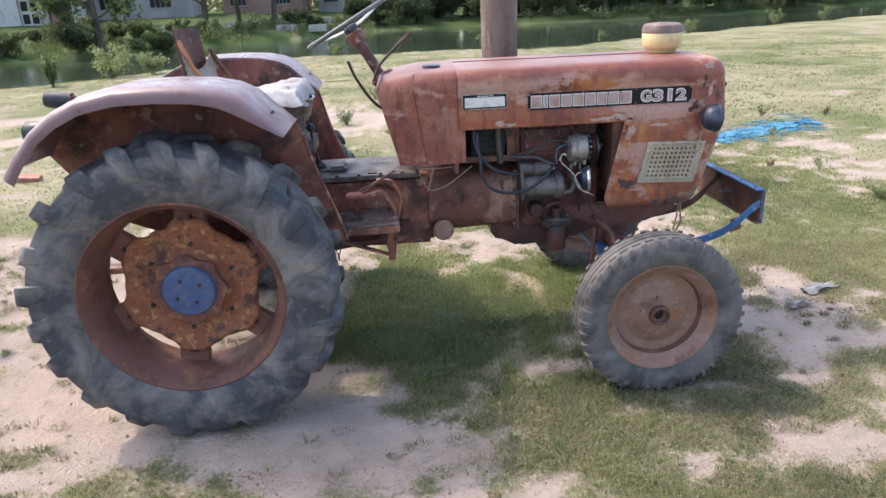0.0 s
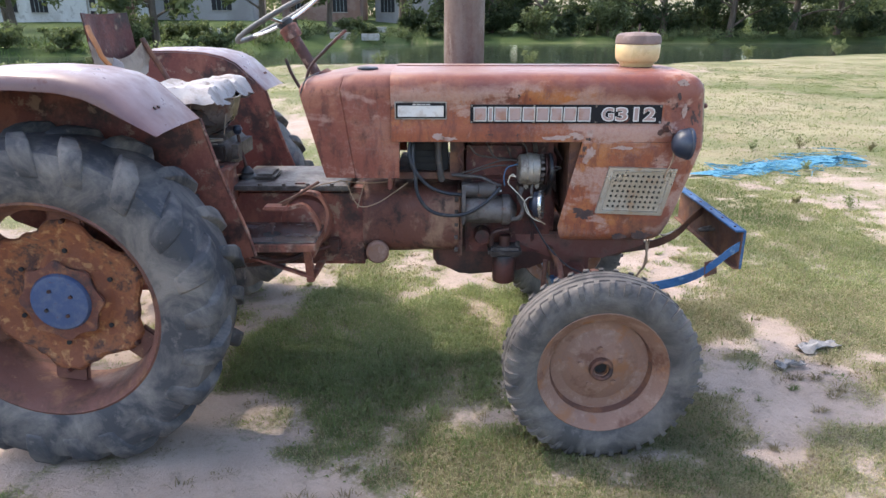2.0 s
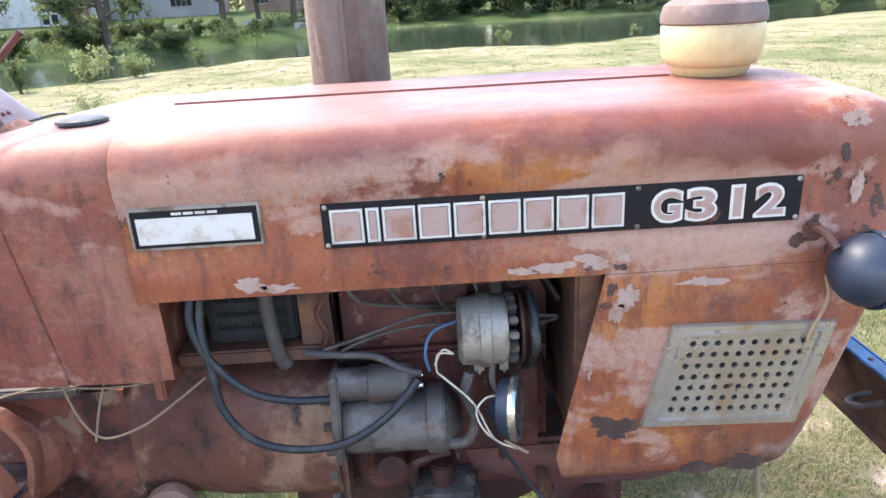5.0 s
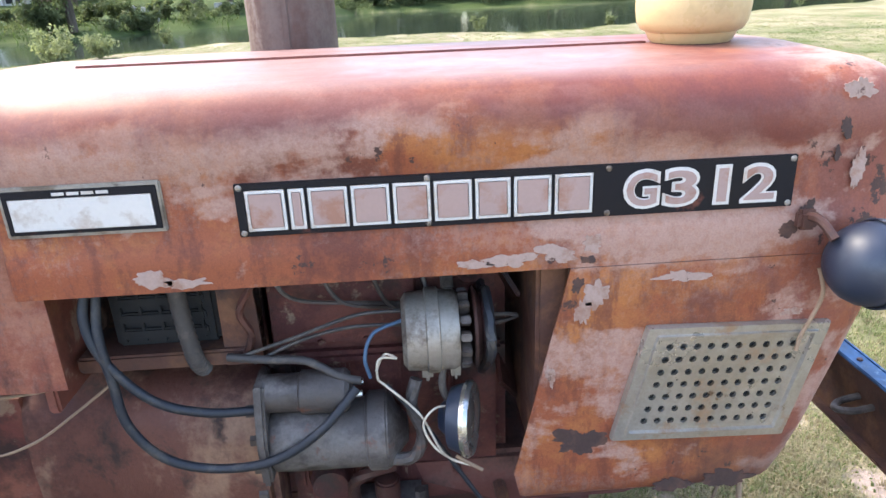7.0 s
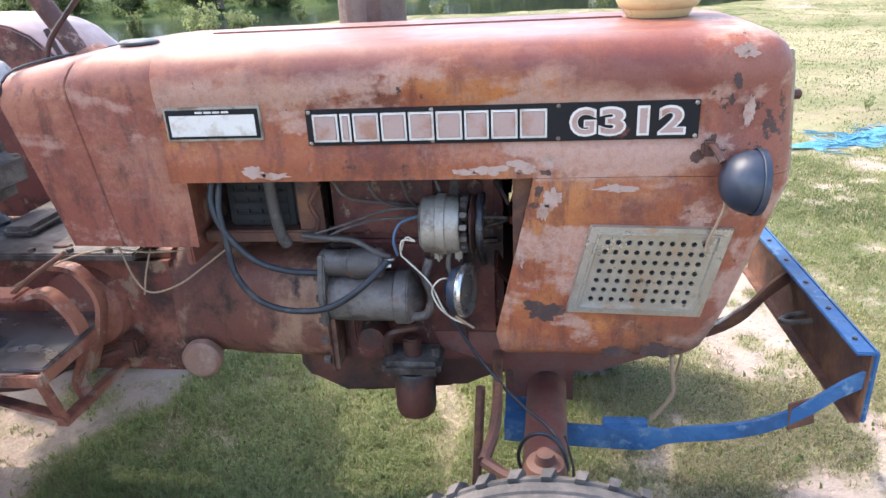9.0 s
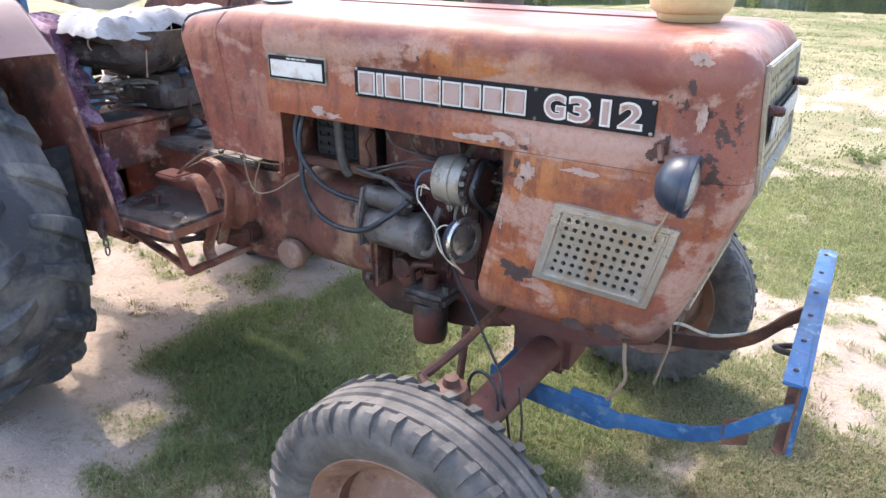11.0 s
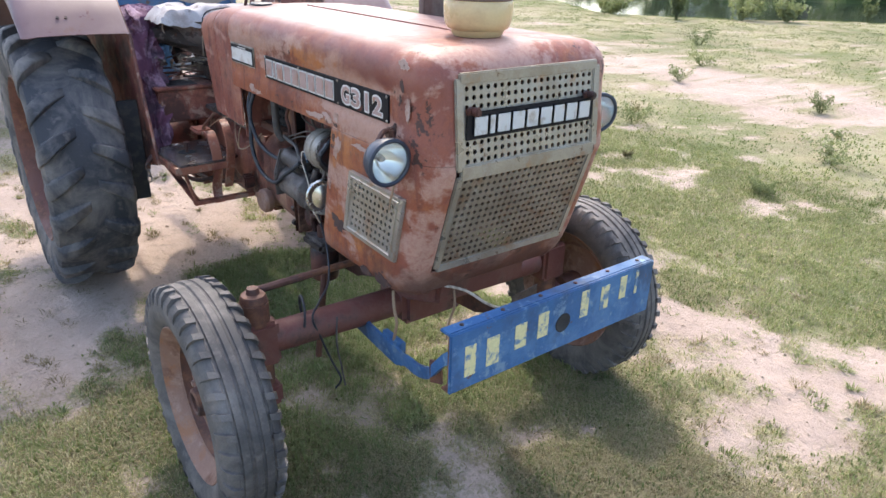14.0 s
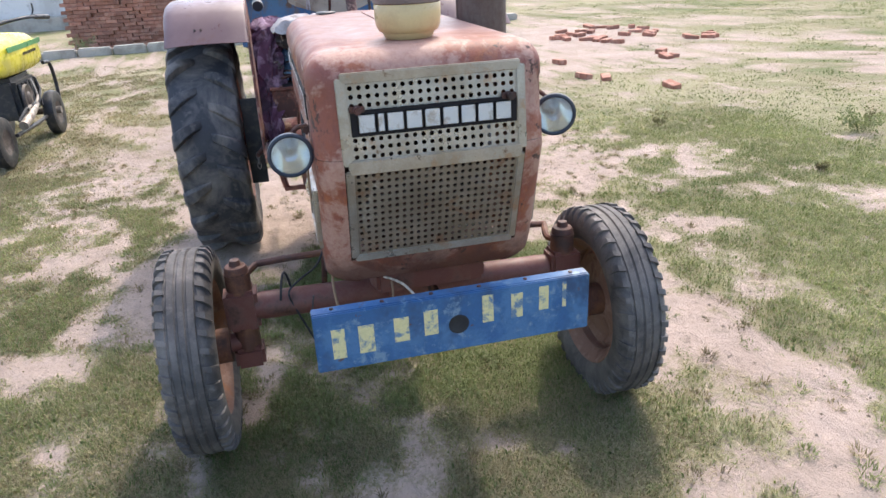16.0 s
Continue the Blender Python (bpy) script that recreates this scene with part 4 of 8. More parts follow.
cleaner = part("air_cleaner", lathe(bmesh.new(), slim(((0.0, 0.0), (0.07, 0.0), (0.078, 0.006), (0.084, 0.018), (0.094, 0.022), (0.102, 0.035), (0.105, 0.055), (0.106, 0.088), (0.103, 0.092), (0.0, 0.092))), (2.132, -0.012, 1.338), (0, 0, 1), 40), M_cream, tractor, "cream plastic pre-cleaner bowl")
part("cap", lathe(bmesh.new(), slim(((0.103, 0.0), (0.108, 0.003), (0.108, 0.018), (0.102, 0.034), (0.085, 0.043), (0.03, 0.047), (0.0, 0.047))), (2.132, -0.012, 1.430), (0, 0, 1), 40), M_cap, cleaner, "sunbleached brown cap")
part("neck", cyl(bmesh.new(), (2.132, -0.012, 1.28), (2.132, -0.012, 1.342), 0.062, seg=32), M_sump, cleaner)
part("stud", cyl(bmesh.new(), (2.132, -0.012, 1.475), (2.132, -0.012, 1.51), 0.004, seg=8), M_sump, cleaner)

# muffler standing beside the bonnet
muffler = part("muffler", lathe(bmesh.new(), ((0.0, 0.0), (0.06, 0.0), (0.091, 0.02), (0.095, 0.05), (0.095, 0.96), (0.091, 0.99), (0.04, 1.02), (0.03, 1.03), (0.0, 1.03)), (1.422, 0.414, 1.03), (0, 0, 1), 36), M_muffler, tractor, "tall rusty grey-brown muffler drum")
part("seam", box(bmesh.new(), (1.414, 0.3165, 1.08), (1.430, 0.324, 2.0), 0.003), M_muffler, muffler)
part("exhaust_elbow", tube(bmesh.new(), ((1.422, 0.414, 1.06), (1.43, 0.405, 0.98), (1.46, 0.33, 0.95), (1.47, 0.22, 0.95)), 0.035, 12), M_rustarm, muffler)

# headlamps
def lamp_lathe(prof, c, ax, seg):
    return lathe(bmesh.new(), [(0.95 * r, 0.95 * q) for r, q in prof], c, ax, seg)


for s in (-1, 1):
    c = Vector((2.235, s * 0.375, 1.08 if s < 0 else 1.115))
    ax = Vector((0.95, 0.02 if s < 0 else -0.24, -0.07)).normalized()
    lamp = part("headlamp", lamp_lathe( ((0.0, -0.040), (0.018, -0.038), (0.036, -0.031), (0.050, -0.017), (0.058, 0.000), (0.060, 0.014), (0.060, 0.028), (0.057, 0.032), (0.055, 0.027)), c, ax, 36), M_lampshell, tractor, "round headlamp with a dark navy shell")
    part("rim_ring", lamp_lathe( [(0.87 * r, 0.85 * h) for r, h in ((0.061, 0.030), (0.061, 0.037), (0.066, 0.040), (0.073, 0.037), (0.0735, 0.024), (0.071, 0.022))], c, ax, 36), M_lampshell, lamp)
    part("reflector", lamp_lathe( ((0.0, -0.026), (0.017, -0.022), (0.039, -0.005), (0.053, 0.024)), c, ax, 32), M_reflector, lamp, "dusty bright reflector")
    part("bulb", lamp_lathe( ((0.0, 0.0), (0.008, -0.004), (0.010, -0.014), (0.006, -0.034)), c, ax, 14), M_alu, lamp)
    lens = part("lens", lamp_lathe( ((0.0, 0.043), (0.026, 0.040), (0.043, 0.034), (0.0535, 0.028), (0.0535, 0.025), (0.043, 0.030), (0.026, 0.036), (0.0, 0.039)), c, ax, 32), M_glass, lamp)
    lens.visible_shadow = False
    bm = tube(bmesh.new(), (c + Vector((-0.035, -s * 0.005, 0.035)), c + Vector((-0.045, -s * 0.03, 0.055)), Vector((2.185, s * 0.316, c.z + 0.05))), 0.0065, 8)
    box(bm, (2.172, s * 0.324 - 0.009, c.z + 0.034), (2.200, s * 0.324 + 0.009, c.z + 0.062), 0.005)
    part("bracket", bm, M_rustarm, lamp)


# ---- wheels ----
def ring_loft(bm, rings):
    """A closed bar through four-cornered rings."""
    vs = [[bm.verts.new(p) for p in ring] for ring in rings]
    bm.faces.new([vs[0][k] for k in (0, 1, 3, 2)])
    for p, q in zip(vs, vs[1:]):
        for i, j in ((0, 1), (1, 3), (3, 2), (2, 0)):
            bm.faces.new((p[i], p[j], q[j], q[i]))
    bm.faces.new([vs[-1][k] for k in (0, 2, 3, 1)])
    return bm


def rear_tyre(cy, wheel):
    prof = [(0.365, -0.125), (0.388, -0.151), (0.43, -0.162), (0.49, -0.168), (0.530, -0.167), (0.550, -0.158), (0.562, -0.125), (0.572, -0.06), (0.576, 0.0)]
    prof = prof + [(r, -h) for r, h in prof[-2::-1]]
    part("tyre", lathe(bmesh.new(), prof, (0, cy, 0.597), (0, 1, 0), 72), M_tyre, wheel, "dusty black lugged tractor tyre")
    n = 21
    for side in (-1, 1):
        for k in range(n):
            a0 = 2 * math.pi * (k + (0.5 if side > 0 else 0) + 0.10 * math.sin(5.1 * k)) / n
            worn = 0.78 + 0.22 * math.sin(2.7 * k + side)
            # from the shoulder down on the sidewall to past the centre line
            path = ((0.475, 0.167, -0.045), (0.510, 0.168, -0.02), (0.540, 0.164, 0.0), (0.560, 0.150, 0.02), (0.569, 0.10, 0.075), (0.573, 0.055, 0.115), (0.574, 0.020, 0.14))
            hts = (0.0005, 0.008, 0.018, 0.033, 0.035, 0.024, 0.004)
            wid = (0.042, 0.052, 0.056, 0.054, 0.045, 0.036, 0.030)
            rings = []
            for (r, h, da), ht, w in zip(path, (worn * q for q in hts), wid):
                ring = []
                for rr, ww in ((r - 0.012, w * 0.80), (r + 1.12 * ht, w * 0.62)):
                    hh = h + (0.006 * worn if rr > r and abs(h) > 0.15 else 0) - (0.012 if rr < r and abs(h) > 0.16 else 0)
                    for q in (-1, 1):
                        a = a0 + da + q * ww / r
                        ring.append((rr * math.cos(a), cy + side * hh, 0.597 + rr * math.sin(a)))
                rings.append(ring)
            bm = ring_loft(bmesh.new(), rings)
            bmesh.ops.recalc_face_normals(bm, faces=bm.faces)
            bmesh.ops.bevel(bm, geom=[e for e in bm.edges if e.calc_face_angle(0.0) > 0.6], offset=0.004, segments=1, affect="EDGES", clamp_overlap=True)
            part("tread_lug", bm, M_tyre, wheel)


def rear_wheel(s):
    cy = s * 0.745
    w = part("rear_wheel", lathe(bmesh.new(), ((0.378, -0.152), (0.386, -0.148), (0.382, -0.138), (0.372, -0.128), (0.360, -0.10), (0.345, -0.05), (0.340, 0.0), (0.345, 0.05), (0.360, 0.10), (0.372, 0.128), (0.382, 0.138), (0.386, 0.148), (0.378, 0.152),
                                               (0.370, 0.142), (0.350, 0.11), (0.338, 0.05), (0.333, 0.0), (0.338, -0.05), (0.350, -0.11), (0.370, -0.142)), (0, cy, 0.597), (0, 1, 0), 72, True), M_rim, tractor, "large rear wheel with a deep rusted rim")
    rear_tyre(cy, w)
    # scalloped disc
    outer, N = [], 96
    for k in range(N):
        a = 2 * math.pi * k / N
        c6 = math.cos(6 * a - 2.41)
        outer.append(0.272 + 0.018 * math.tanh(1.6 * c6) + 0.005 * noise.noise((5 * math.cos(a), 5 * math.sin(a), 2.0)) + 0.003 * math.sin(23 * a))
    bm = bmesh.new()
    rings = []
    yd = cy + s * -0.005
    for f, off in ((1.0, 0.004), (0.975, 0.014), (0.93, 0.018), (0.89, 0.014), (0.0, 0.004), (-0.165, 0.004), (-0.152, 0.016), (-0.128, 0.026)):
        ring = []
        for k in range(N):
            r = outer[k] * f if f > 0 else (0.5 * (outer[k] * 0.89 + 0.165) if f == 0 else -f)
            a = 2 * math.pi * k / N
            ring.append(bm.verts.new((r * math.cos(a), yd + s * off, 0.597 + r * math.sin(a))))
        rings.append(ring)
    fs = []
    for p, q in zip(rings, rings[1:]):
        for k in range(N):
            j = (k + 1) % N
            fs.append(bm.faces.new((p[k], q[k], q[j], p[j])))
    fs.append(bm.faces.new(rings[-1]))
    bmesh.ops.delete(bm, geom=[v for v in bm.verts if not v.link_faces], context="VERTS")
    bmesh.ops.recalc_face_normals(bm, faces=fs)
    bmesh.ops.solidify(bm, geom=fs, thickness=0.010)
    part("wheel_disc", bm, M_disc, w, "scalloped orange-rusted wheel disc")
    yh = cy + s * 0.030
    bm = bmesh.new()
    N2 = 80
    a_, b_ = [], []
    for k in range(N2):
        a = 2 * math.pi * k / N2
        r = 0.138 + 0.013 * math.cos(8 * a)
        a_.append((r * math.cos(a), r * math.sin(a)))
    slab(bm, a_, lambda u, v, q: Vector((u, yh + s * q, 0.597 + v)), 0.012, 0.004)
    part("hub_flange", bm, M_flange, w)
    part("hub_cap", lathe(bmesh.new(), ((0.0, 0.026), (0.08, 0.025), (0.098, 0.022), (0.104, 0.014), (0.105, 0.0)), (0, yh + s * 0.004, 0.597), (0, s, 0), 40), M_bluehub, w, "dull blue hub cap")
    for k in range(4):
        a = 2 * math.pi * k / 4 + 0.5
        x, z = 0.052 * math.cos(a), 0.597 + 0.052 * math.sin(a)
        part("cap_bolt", cyl(bmesh.new(), (x, yh + s * 0.028, z), (x, yh + s * 0.036, z), 0.007, seg=6), M_sump, w)
    for k in range(6):
        a = 2 * math.pi * k / 6 + 0.40
        c, sn = math.cos(a), math.sin(a)
        m = Matrix.Translation((0.318 * c, cy - s * 0.014, 0.597 + 0.318 * sn)) @ Matrix.Rotation(-a, 4, "Y")
        part("rim_lug", box(bmesh.new(), (-0.060, -0.012, -0.062), (0.022, 0.012, 0.062), 0.010, m), M_rim, w)
        part("lug_bolt", cyl(bmesh.new(), (0.285 * c, cy + s * 0.0, 0.597 + 0.285 * sn), (0.285 * c, cy + s * 0.024, 0.597 + 0.285 * sn), 0.009, seg=6, bev=0.003), M_sump, w)
    for k in range(6):
        a = 2 * math.pi * k / 6 + 0.40
        x, z = 0.176 * math.cos(a), 0.597 + 0.176 * math.sin(a)
        # black disc for the shade inside each hole
        part("disc_hole_shade", cyl(bmesh.new(), (x, cy + s * 0.002, z), (x, cy + s * 0.0085, z), 0.0085, seg=12), M_dark, w)
    return w


for s in (-1, 1):
    rear_wheel(s)


def front_wheel(s):
    cx, cz, cy = (1.893, 0.340, -0.757) if s < 0 else (1.982, 0.335, 0.685)
    w = part("front_wheel", lathe(bmesh.new(), ((0.232, -0.07), (0.238, -0.066), (0.236, -0.058), (0.214, -0.05), (0.200, -0.03), (0.198, 0.03), (0.214, 0.05), (0.236, 0.058), (0.238, 0.066), (0.232, 0.07),
                                                (0.225, 0.064), (0.216, 0.056), (0.208, 0.036), (0.202, 0.012), (0.190, 0.0), (0.190, -0.03), (0.206, -0.045), (0.222, -0.062)), (cx, cy, cz), (0, 1, 0), 56, True), M_frim, tractor, "front wheel with a faded pinkish rusted rim")
    bm = bmesh.new()
    prof = [(0.216, -0.055), (0.235, -0.068), (0.270, -0.083), (0.305, -0.086), (0.333, -0.080), (0.348, -0.070)]
    K = 0.962
    tread = [(0.356, -0.060), (0.359, -0.050), (0.355, -0.047), (0.355, -0.042), (0.361, -0.039), (0.362, -0.020), (0.358, -0.017), (0.358, -0.012), (0.364, -0.008)]
    full = [(r * K if r > 0.25 else r, h) for r, h in prof + tread]
    full = full + [(r, -h) for r, h in full[::-1]]
    part("tyre", lathe(bm, full, (cx, cy, cz), (0, 1, 0), 64), M_ftyre, w, "dusty grey ribbed front tyre")
    n = 40
    for side in (-1, 1):
        for k in range(n):
            a0 = 2 * math.pi * k / n
            rings = []
            for r, h, w_, da in ((0.296, 0.083, 0.22, -0.012), (0.310, 0.084, 0.30, 0.0), (0.332, 0.080, 0.36, 0.0), (0.348, 0.068, 0.36, 0.01), (0.3505, 0.046, 0.30, 0.03)):
                ring = []
                for rr in (r - 0.014, r + 0.0015):
                    for q in (-1, 1):
                        a = a0 + side * da + q * w_ * math.pi / n
                        ring.append((cx + rr * math.cos(a), cy + side * (h + (0.0025 if rr > r and h > 0.06 and r > 0.3 else 0)), cz + rr * math.sin(a)))
                rings.append(ring)
            part("tread_lug", ring_loft(bmesh.new(), rings), M_ftyre, w)
    disc = part("wheel_disc", lathe(bmesh.new(), ((0.203, 0.000), (0.200, 0.022), (0.193, 0.030), (0.185, 0.026), (0.178, -0.004), (0.168, -0.012), (0.150, -0.008), (0.12, 0.006), (0.08, 0.022), (0.05, 0.026), (0.036, 0.030), (0.030, 0.034), (0.024, 0.033), (0.024, -0.004), (0.03, -0.012), (0.19, 0.0)), (cx, cy, cz), (0, s, 0), 48, True), M_frim, w)
    part("hub", lathe(bmesh.new(), ((0.0, -0.004), (0.026, -0.004), (0.028, 0.046), (0.034, 0.050), (0.041, 0.046), (0.046, 0.024), (0.060, 0.016), (0.060, -0.10), (0.0, -0.10)), (cx, cy, cz), (0, s, 0), 28), M_rustarm, w, "dark rusty hub with an open bore")
    # dark ring puts the groove's shade, with its dirt, into colour
    part("groove_shade", lathe(bmesh.new(), ((0.1845, 0.0262), (0.1772, -0.0030), (0.1680, -0.0112), (0.1640, -0.0108)), (cx, cy, cz), (0, s, 0), 48), M_rustarm, w, "dark ring for the shade and rust in the rim's groove")
    # black plug for the shade deep in the bore
    part("bore_shade", cyl(bmesh.new(), (cx, cy + s * 0.0, cz), (cx, cy + s * 0.012, cz), 0.0255, seg=20), M_dark, w)
    for k in range(5):
        a = 2 * math.pi * k / 5 + 0.4
        x, z = cx + 0.075 * math.cos(a), cz + 0.075 * math.sin(a)
        part("wheel_nut", lathe(bmesh.new(), ((0.0, 0.010), (0.009, 0.009), (0.011, 0.0)), (x, cy + s * 0.020, z), (0, s, 0), 10), M_frim, w)
    return w


for s in (-1, 1):
    front_wheel(s)

# ---- fenders ----
FEN = ((-0.545, 1.10), (-0.50, 1.165), (-0.43, 1.245), (-0.35, 1.305), (-0.25, 1.352), (-0.12, 1.378), (0.02, 1.380), (0.16, 1.372), (0.25, 1.352), (0.31, 1.322), (0.38, 1.255), (0.447, 1.19))


def fender(s):
    rows = []
    for i, (x, z) in enumerate(FEN):
        n = Vector((FEN[min(i + 1, 11)][1] - FEN[max(i - 1, 0)][1], 0, -(FEN[min(i + 1, 11)][0] - FEN[max(i - 1, 0)][0]))).normalized()
        row = []
        lip = 0.055 if i < 10 else 0.055 * (1 - 0.45 * (i - 9))
        for y, d in ((-0.478, 0.012), (-0.485, 0.003), (-0.50, -0.0), (-0.60, -0.004), (-0.72, -0.005), (-0.82, -0.002), (-0.855, 0.006), (-0.872, 0.018), (-0.878, 0.035), (-0.878, lip)):
            p = Vector((x, 0, z)) + n * min(d, lip)
            row.append((p.x, -s * y, p.z))
        rows.append(row)
    f = part("fender", grid(bmesh.new(), rows, 0.004), M_fender, tractor, "faded maroon sheet-metal fender over the rear wheel")
    # inner sheet with slanted leading edge
    poly = [(x, z - 0.004) for x, z in FEN[:11]] + [(0.445, 1.186), (0.50, 0.98), (0.575, 0.765), (0.60, 0.66), (0.42, 0.62), (0.0, 0.68), (-0.30, 0.80), (-0.46, 0.98)]
    bm = slab(bmesh.new(), poly, lambda u, v, q: Vector((u, s * (0.480 + q), v)), 0.005)
    # gearbox red, darker than the edge bead: deep shadow put into the colour
    part("inner_sheet", bm, M_gearbox, f, "rusty red inner fender sheet")
    part("edge_bead", tube(bmesh.new(), [(x, s * 0.482, z) for x, z in ((0.445, 1.186), (0.50, 0.98), (0.575, 0.765), (0.60, 0.66))], 0.007, 8), M_redsheet, f)
    # added black plate stands for the shade between tyre and fender
    part("gap_shade_plate", box(bmesh.new(), (0.40, min(s * 0.487, s * 0.572), 0.46), (0.412, max(s * 0.487, s * 0.572), 0.91), 0.004), M_black, f, "black plate added for the shaded gap beside the rear tyre")
    for k in (0, 1):
        bm = cyl(bmesh.new(), (0.385, s * (0.70 + 0.03 * k), 1.250), (0.392, s * (0.70 + 0.03 * k), 1.257), 0.006, seg=10)
        part("fender_bolt", bm, M_sump, f)
    part("fender_bolt", cyl(bmesh.new(), (-0.27, s * 0.80, 1.345), (-0.272, s * 0.80, 1.358), 0.012, seg=10), M_sump, f)
    return f


for s in (-1, 1):
    fender(s)


# ---- engine, gearbox, axle ----
block = part("engine_block", box(bmesh.new(), (1.40, -0.165, 0.55), (1.80, 0.165, 1.07), 0.02), M_engine, tractor, "greasy dark red engine block")
part("valve_cover", box(bmesh.new(), (1.42, -0.11, 1.06), (1.78, 0.11, 1.13), 0.02), M_engine, block)
part("push_rod_cover", box(bmesh.new(), (1.41, -0.182, 0.90), (1.66, -0.16, 1.045), 0.016, seg=3), M_engine, block)
# sump
bm = slab(bmesh.new(), [(1.28, 0.60), (1.80, 0.60), (1.80, 0.52), (1.70, 0.50), (1.66, 0.475), (1.44, 0.455), (1.40, 0.475), (1.30, 0.50), (1.28, 0.53)], lambda u, v, q: Vector((u, -0.15 + q, v)), 0.30, 0.012)
part("oil_pan", bm, M_sump, block, "oily dark oil pan")
for k in range(7):
    x = 1.31 + 0.075 * k
    part("pan_bolt", cyl(bmesh.new(), (x, -0.145, 0.592), (x, -0.158, 0.592), 0.008, seg=6), M_sump, block)
# bell housing: loft of rounded sections
rows = []
for x, hw, zl, zh in ((0.98, 0.165, 0.545, 0.845), (1.05, 0.168, 0.545, 0.85), (1.10, 0.18, 0.55, 0.852), (1.16, 0.205, 0.555, 0.855), (1.24, 0.225, 0.565, 0.86), (1.34, 0.232, 0.565, 0.86), (1.39, 0.232, 0.565, 0.86), (1.395, 0.22, 0.575, 0.85)):
    zc, hh = (zl + zh) / 2, (zh - zl) / 2
    row = []
    for k in range(25):
        a = 2 * math.pi * k / 24
        c, sn = math.cos(a), math.sin(a)
        row.append((x, hw * math.copysign(abs(c) ** 0.55, c), zc + hh * math.copysign(abs(sn) ** 0.55, sn)))
    rows.append(row)
bell = part("bell_housing", grid(bmesh.new(), rows), M_bell, tractor, "dusty orange-brown clutch housing")
part("housing_flange", box(bmesh.new(), (1.385, -0.230, 0.56), (1.405, 0.230, 0.865), 0.01), M_bell, bell)
for k in range(5):
    part("flange_bolt", cyl(bmesh.new(), (1.372, -0.226, 0.60 + 0.055 * k), (1.387, -0.226, 0.60 + 0.055 * k), 0.011, seg=6), M_grey_iron, bell)
part("cover_knob", lathe(bmesh.new(), ((0.0, 0.05), (0.040, 0.049), (0.049, 0.040), (0.050, 0.02), (0.036, 0.010), (0.036, -0.03)), (1.040, -0.165, 0.578), (0.1, -1, 0), 28), M_frim, bell, "round dusty cover cap")
gearbox = part("gearbox", box(bmesh.new(), (0.10, -0.15, 0.50), (1.0, 0.15, 0.845), 0.02), M_gearbox, tractor, "rusty red gearbox housing")
part("deck_plate", box(bmesh.new(), (0.44, -0.205, 0.848), (0.93, 0.205, 0.868), 0.004), M_oily, gearbox, "worn bare-metal deck plate")
part("rear_axle_housing", cyl(bmesh.new(), (0, -0.70, 0.597), (0, 0.70, 0.597), 0.085, seg=28), M_gearbox, gearbox)
part("differential_case", box(bmesh.new(), (-0.28, -0.19, 0.38), (0.16, 0.19, 0.84), 0.04), M_gearbox, gearbox)
for s in (-1, 1):
    part("axle_trumpet", lathe(bmesh.new(), ((0.17, 0.0), (0.15, 0.05), (0.11, 0.16), (0.095, 0.3), (0.115, 0.44), (0.115, 0.47)), (0, s * 0.17, 0.597), (0, s, 0), 32), M_gearbox, gearbox)
# hydraulic lift cover and rear bits
part("lift_cover", box(bmesh.new(), (-0.30, -0.17, 0.83), (0.30, 0.17, 0.93), 0.03), M_gearbox, gearbox)

# radiator and fan
rad = part("radiator", box(bmesh.new(), (1.885, -0.26, 0.70), (1.97, 0.26, 1.16), 0.006), M_sump, tractor, "dark radiator core behind the grille")
part("shroud", box(bmesh.new(), (1.825, -0.285, 0.72), (1.872, 0.285, 1.12), 0.006), M_rustarm, rad)
for k in range(6):
    m = Matrix.Translation((1.80, 0, 0.90)) @ Matrix.Rotation(k * math.pi / 3, 4, "X") @ Matrix.Rotation(0.5, 4, "Z")
    part("fan_blade", box(bmesh.new(), (-0.004, -0.035, 0.05), (0.004, 0.035, 0.21), 0.003, m), M_sump, rad)
part("fan_hub", cyl(bmesh.new(), (1.77, 0, 0.90), (1.81, 0, 0.90), 0.055), M_sump, rad)

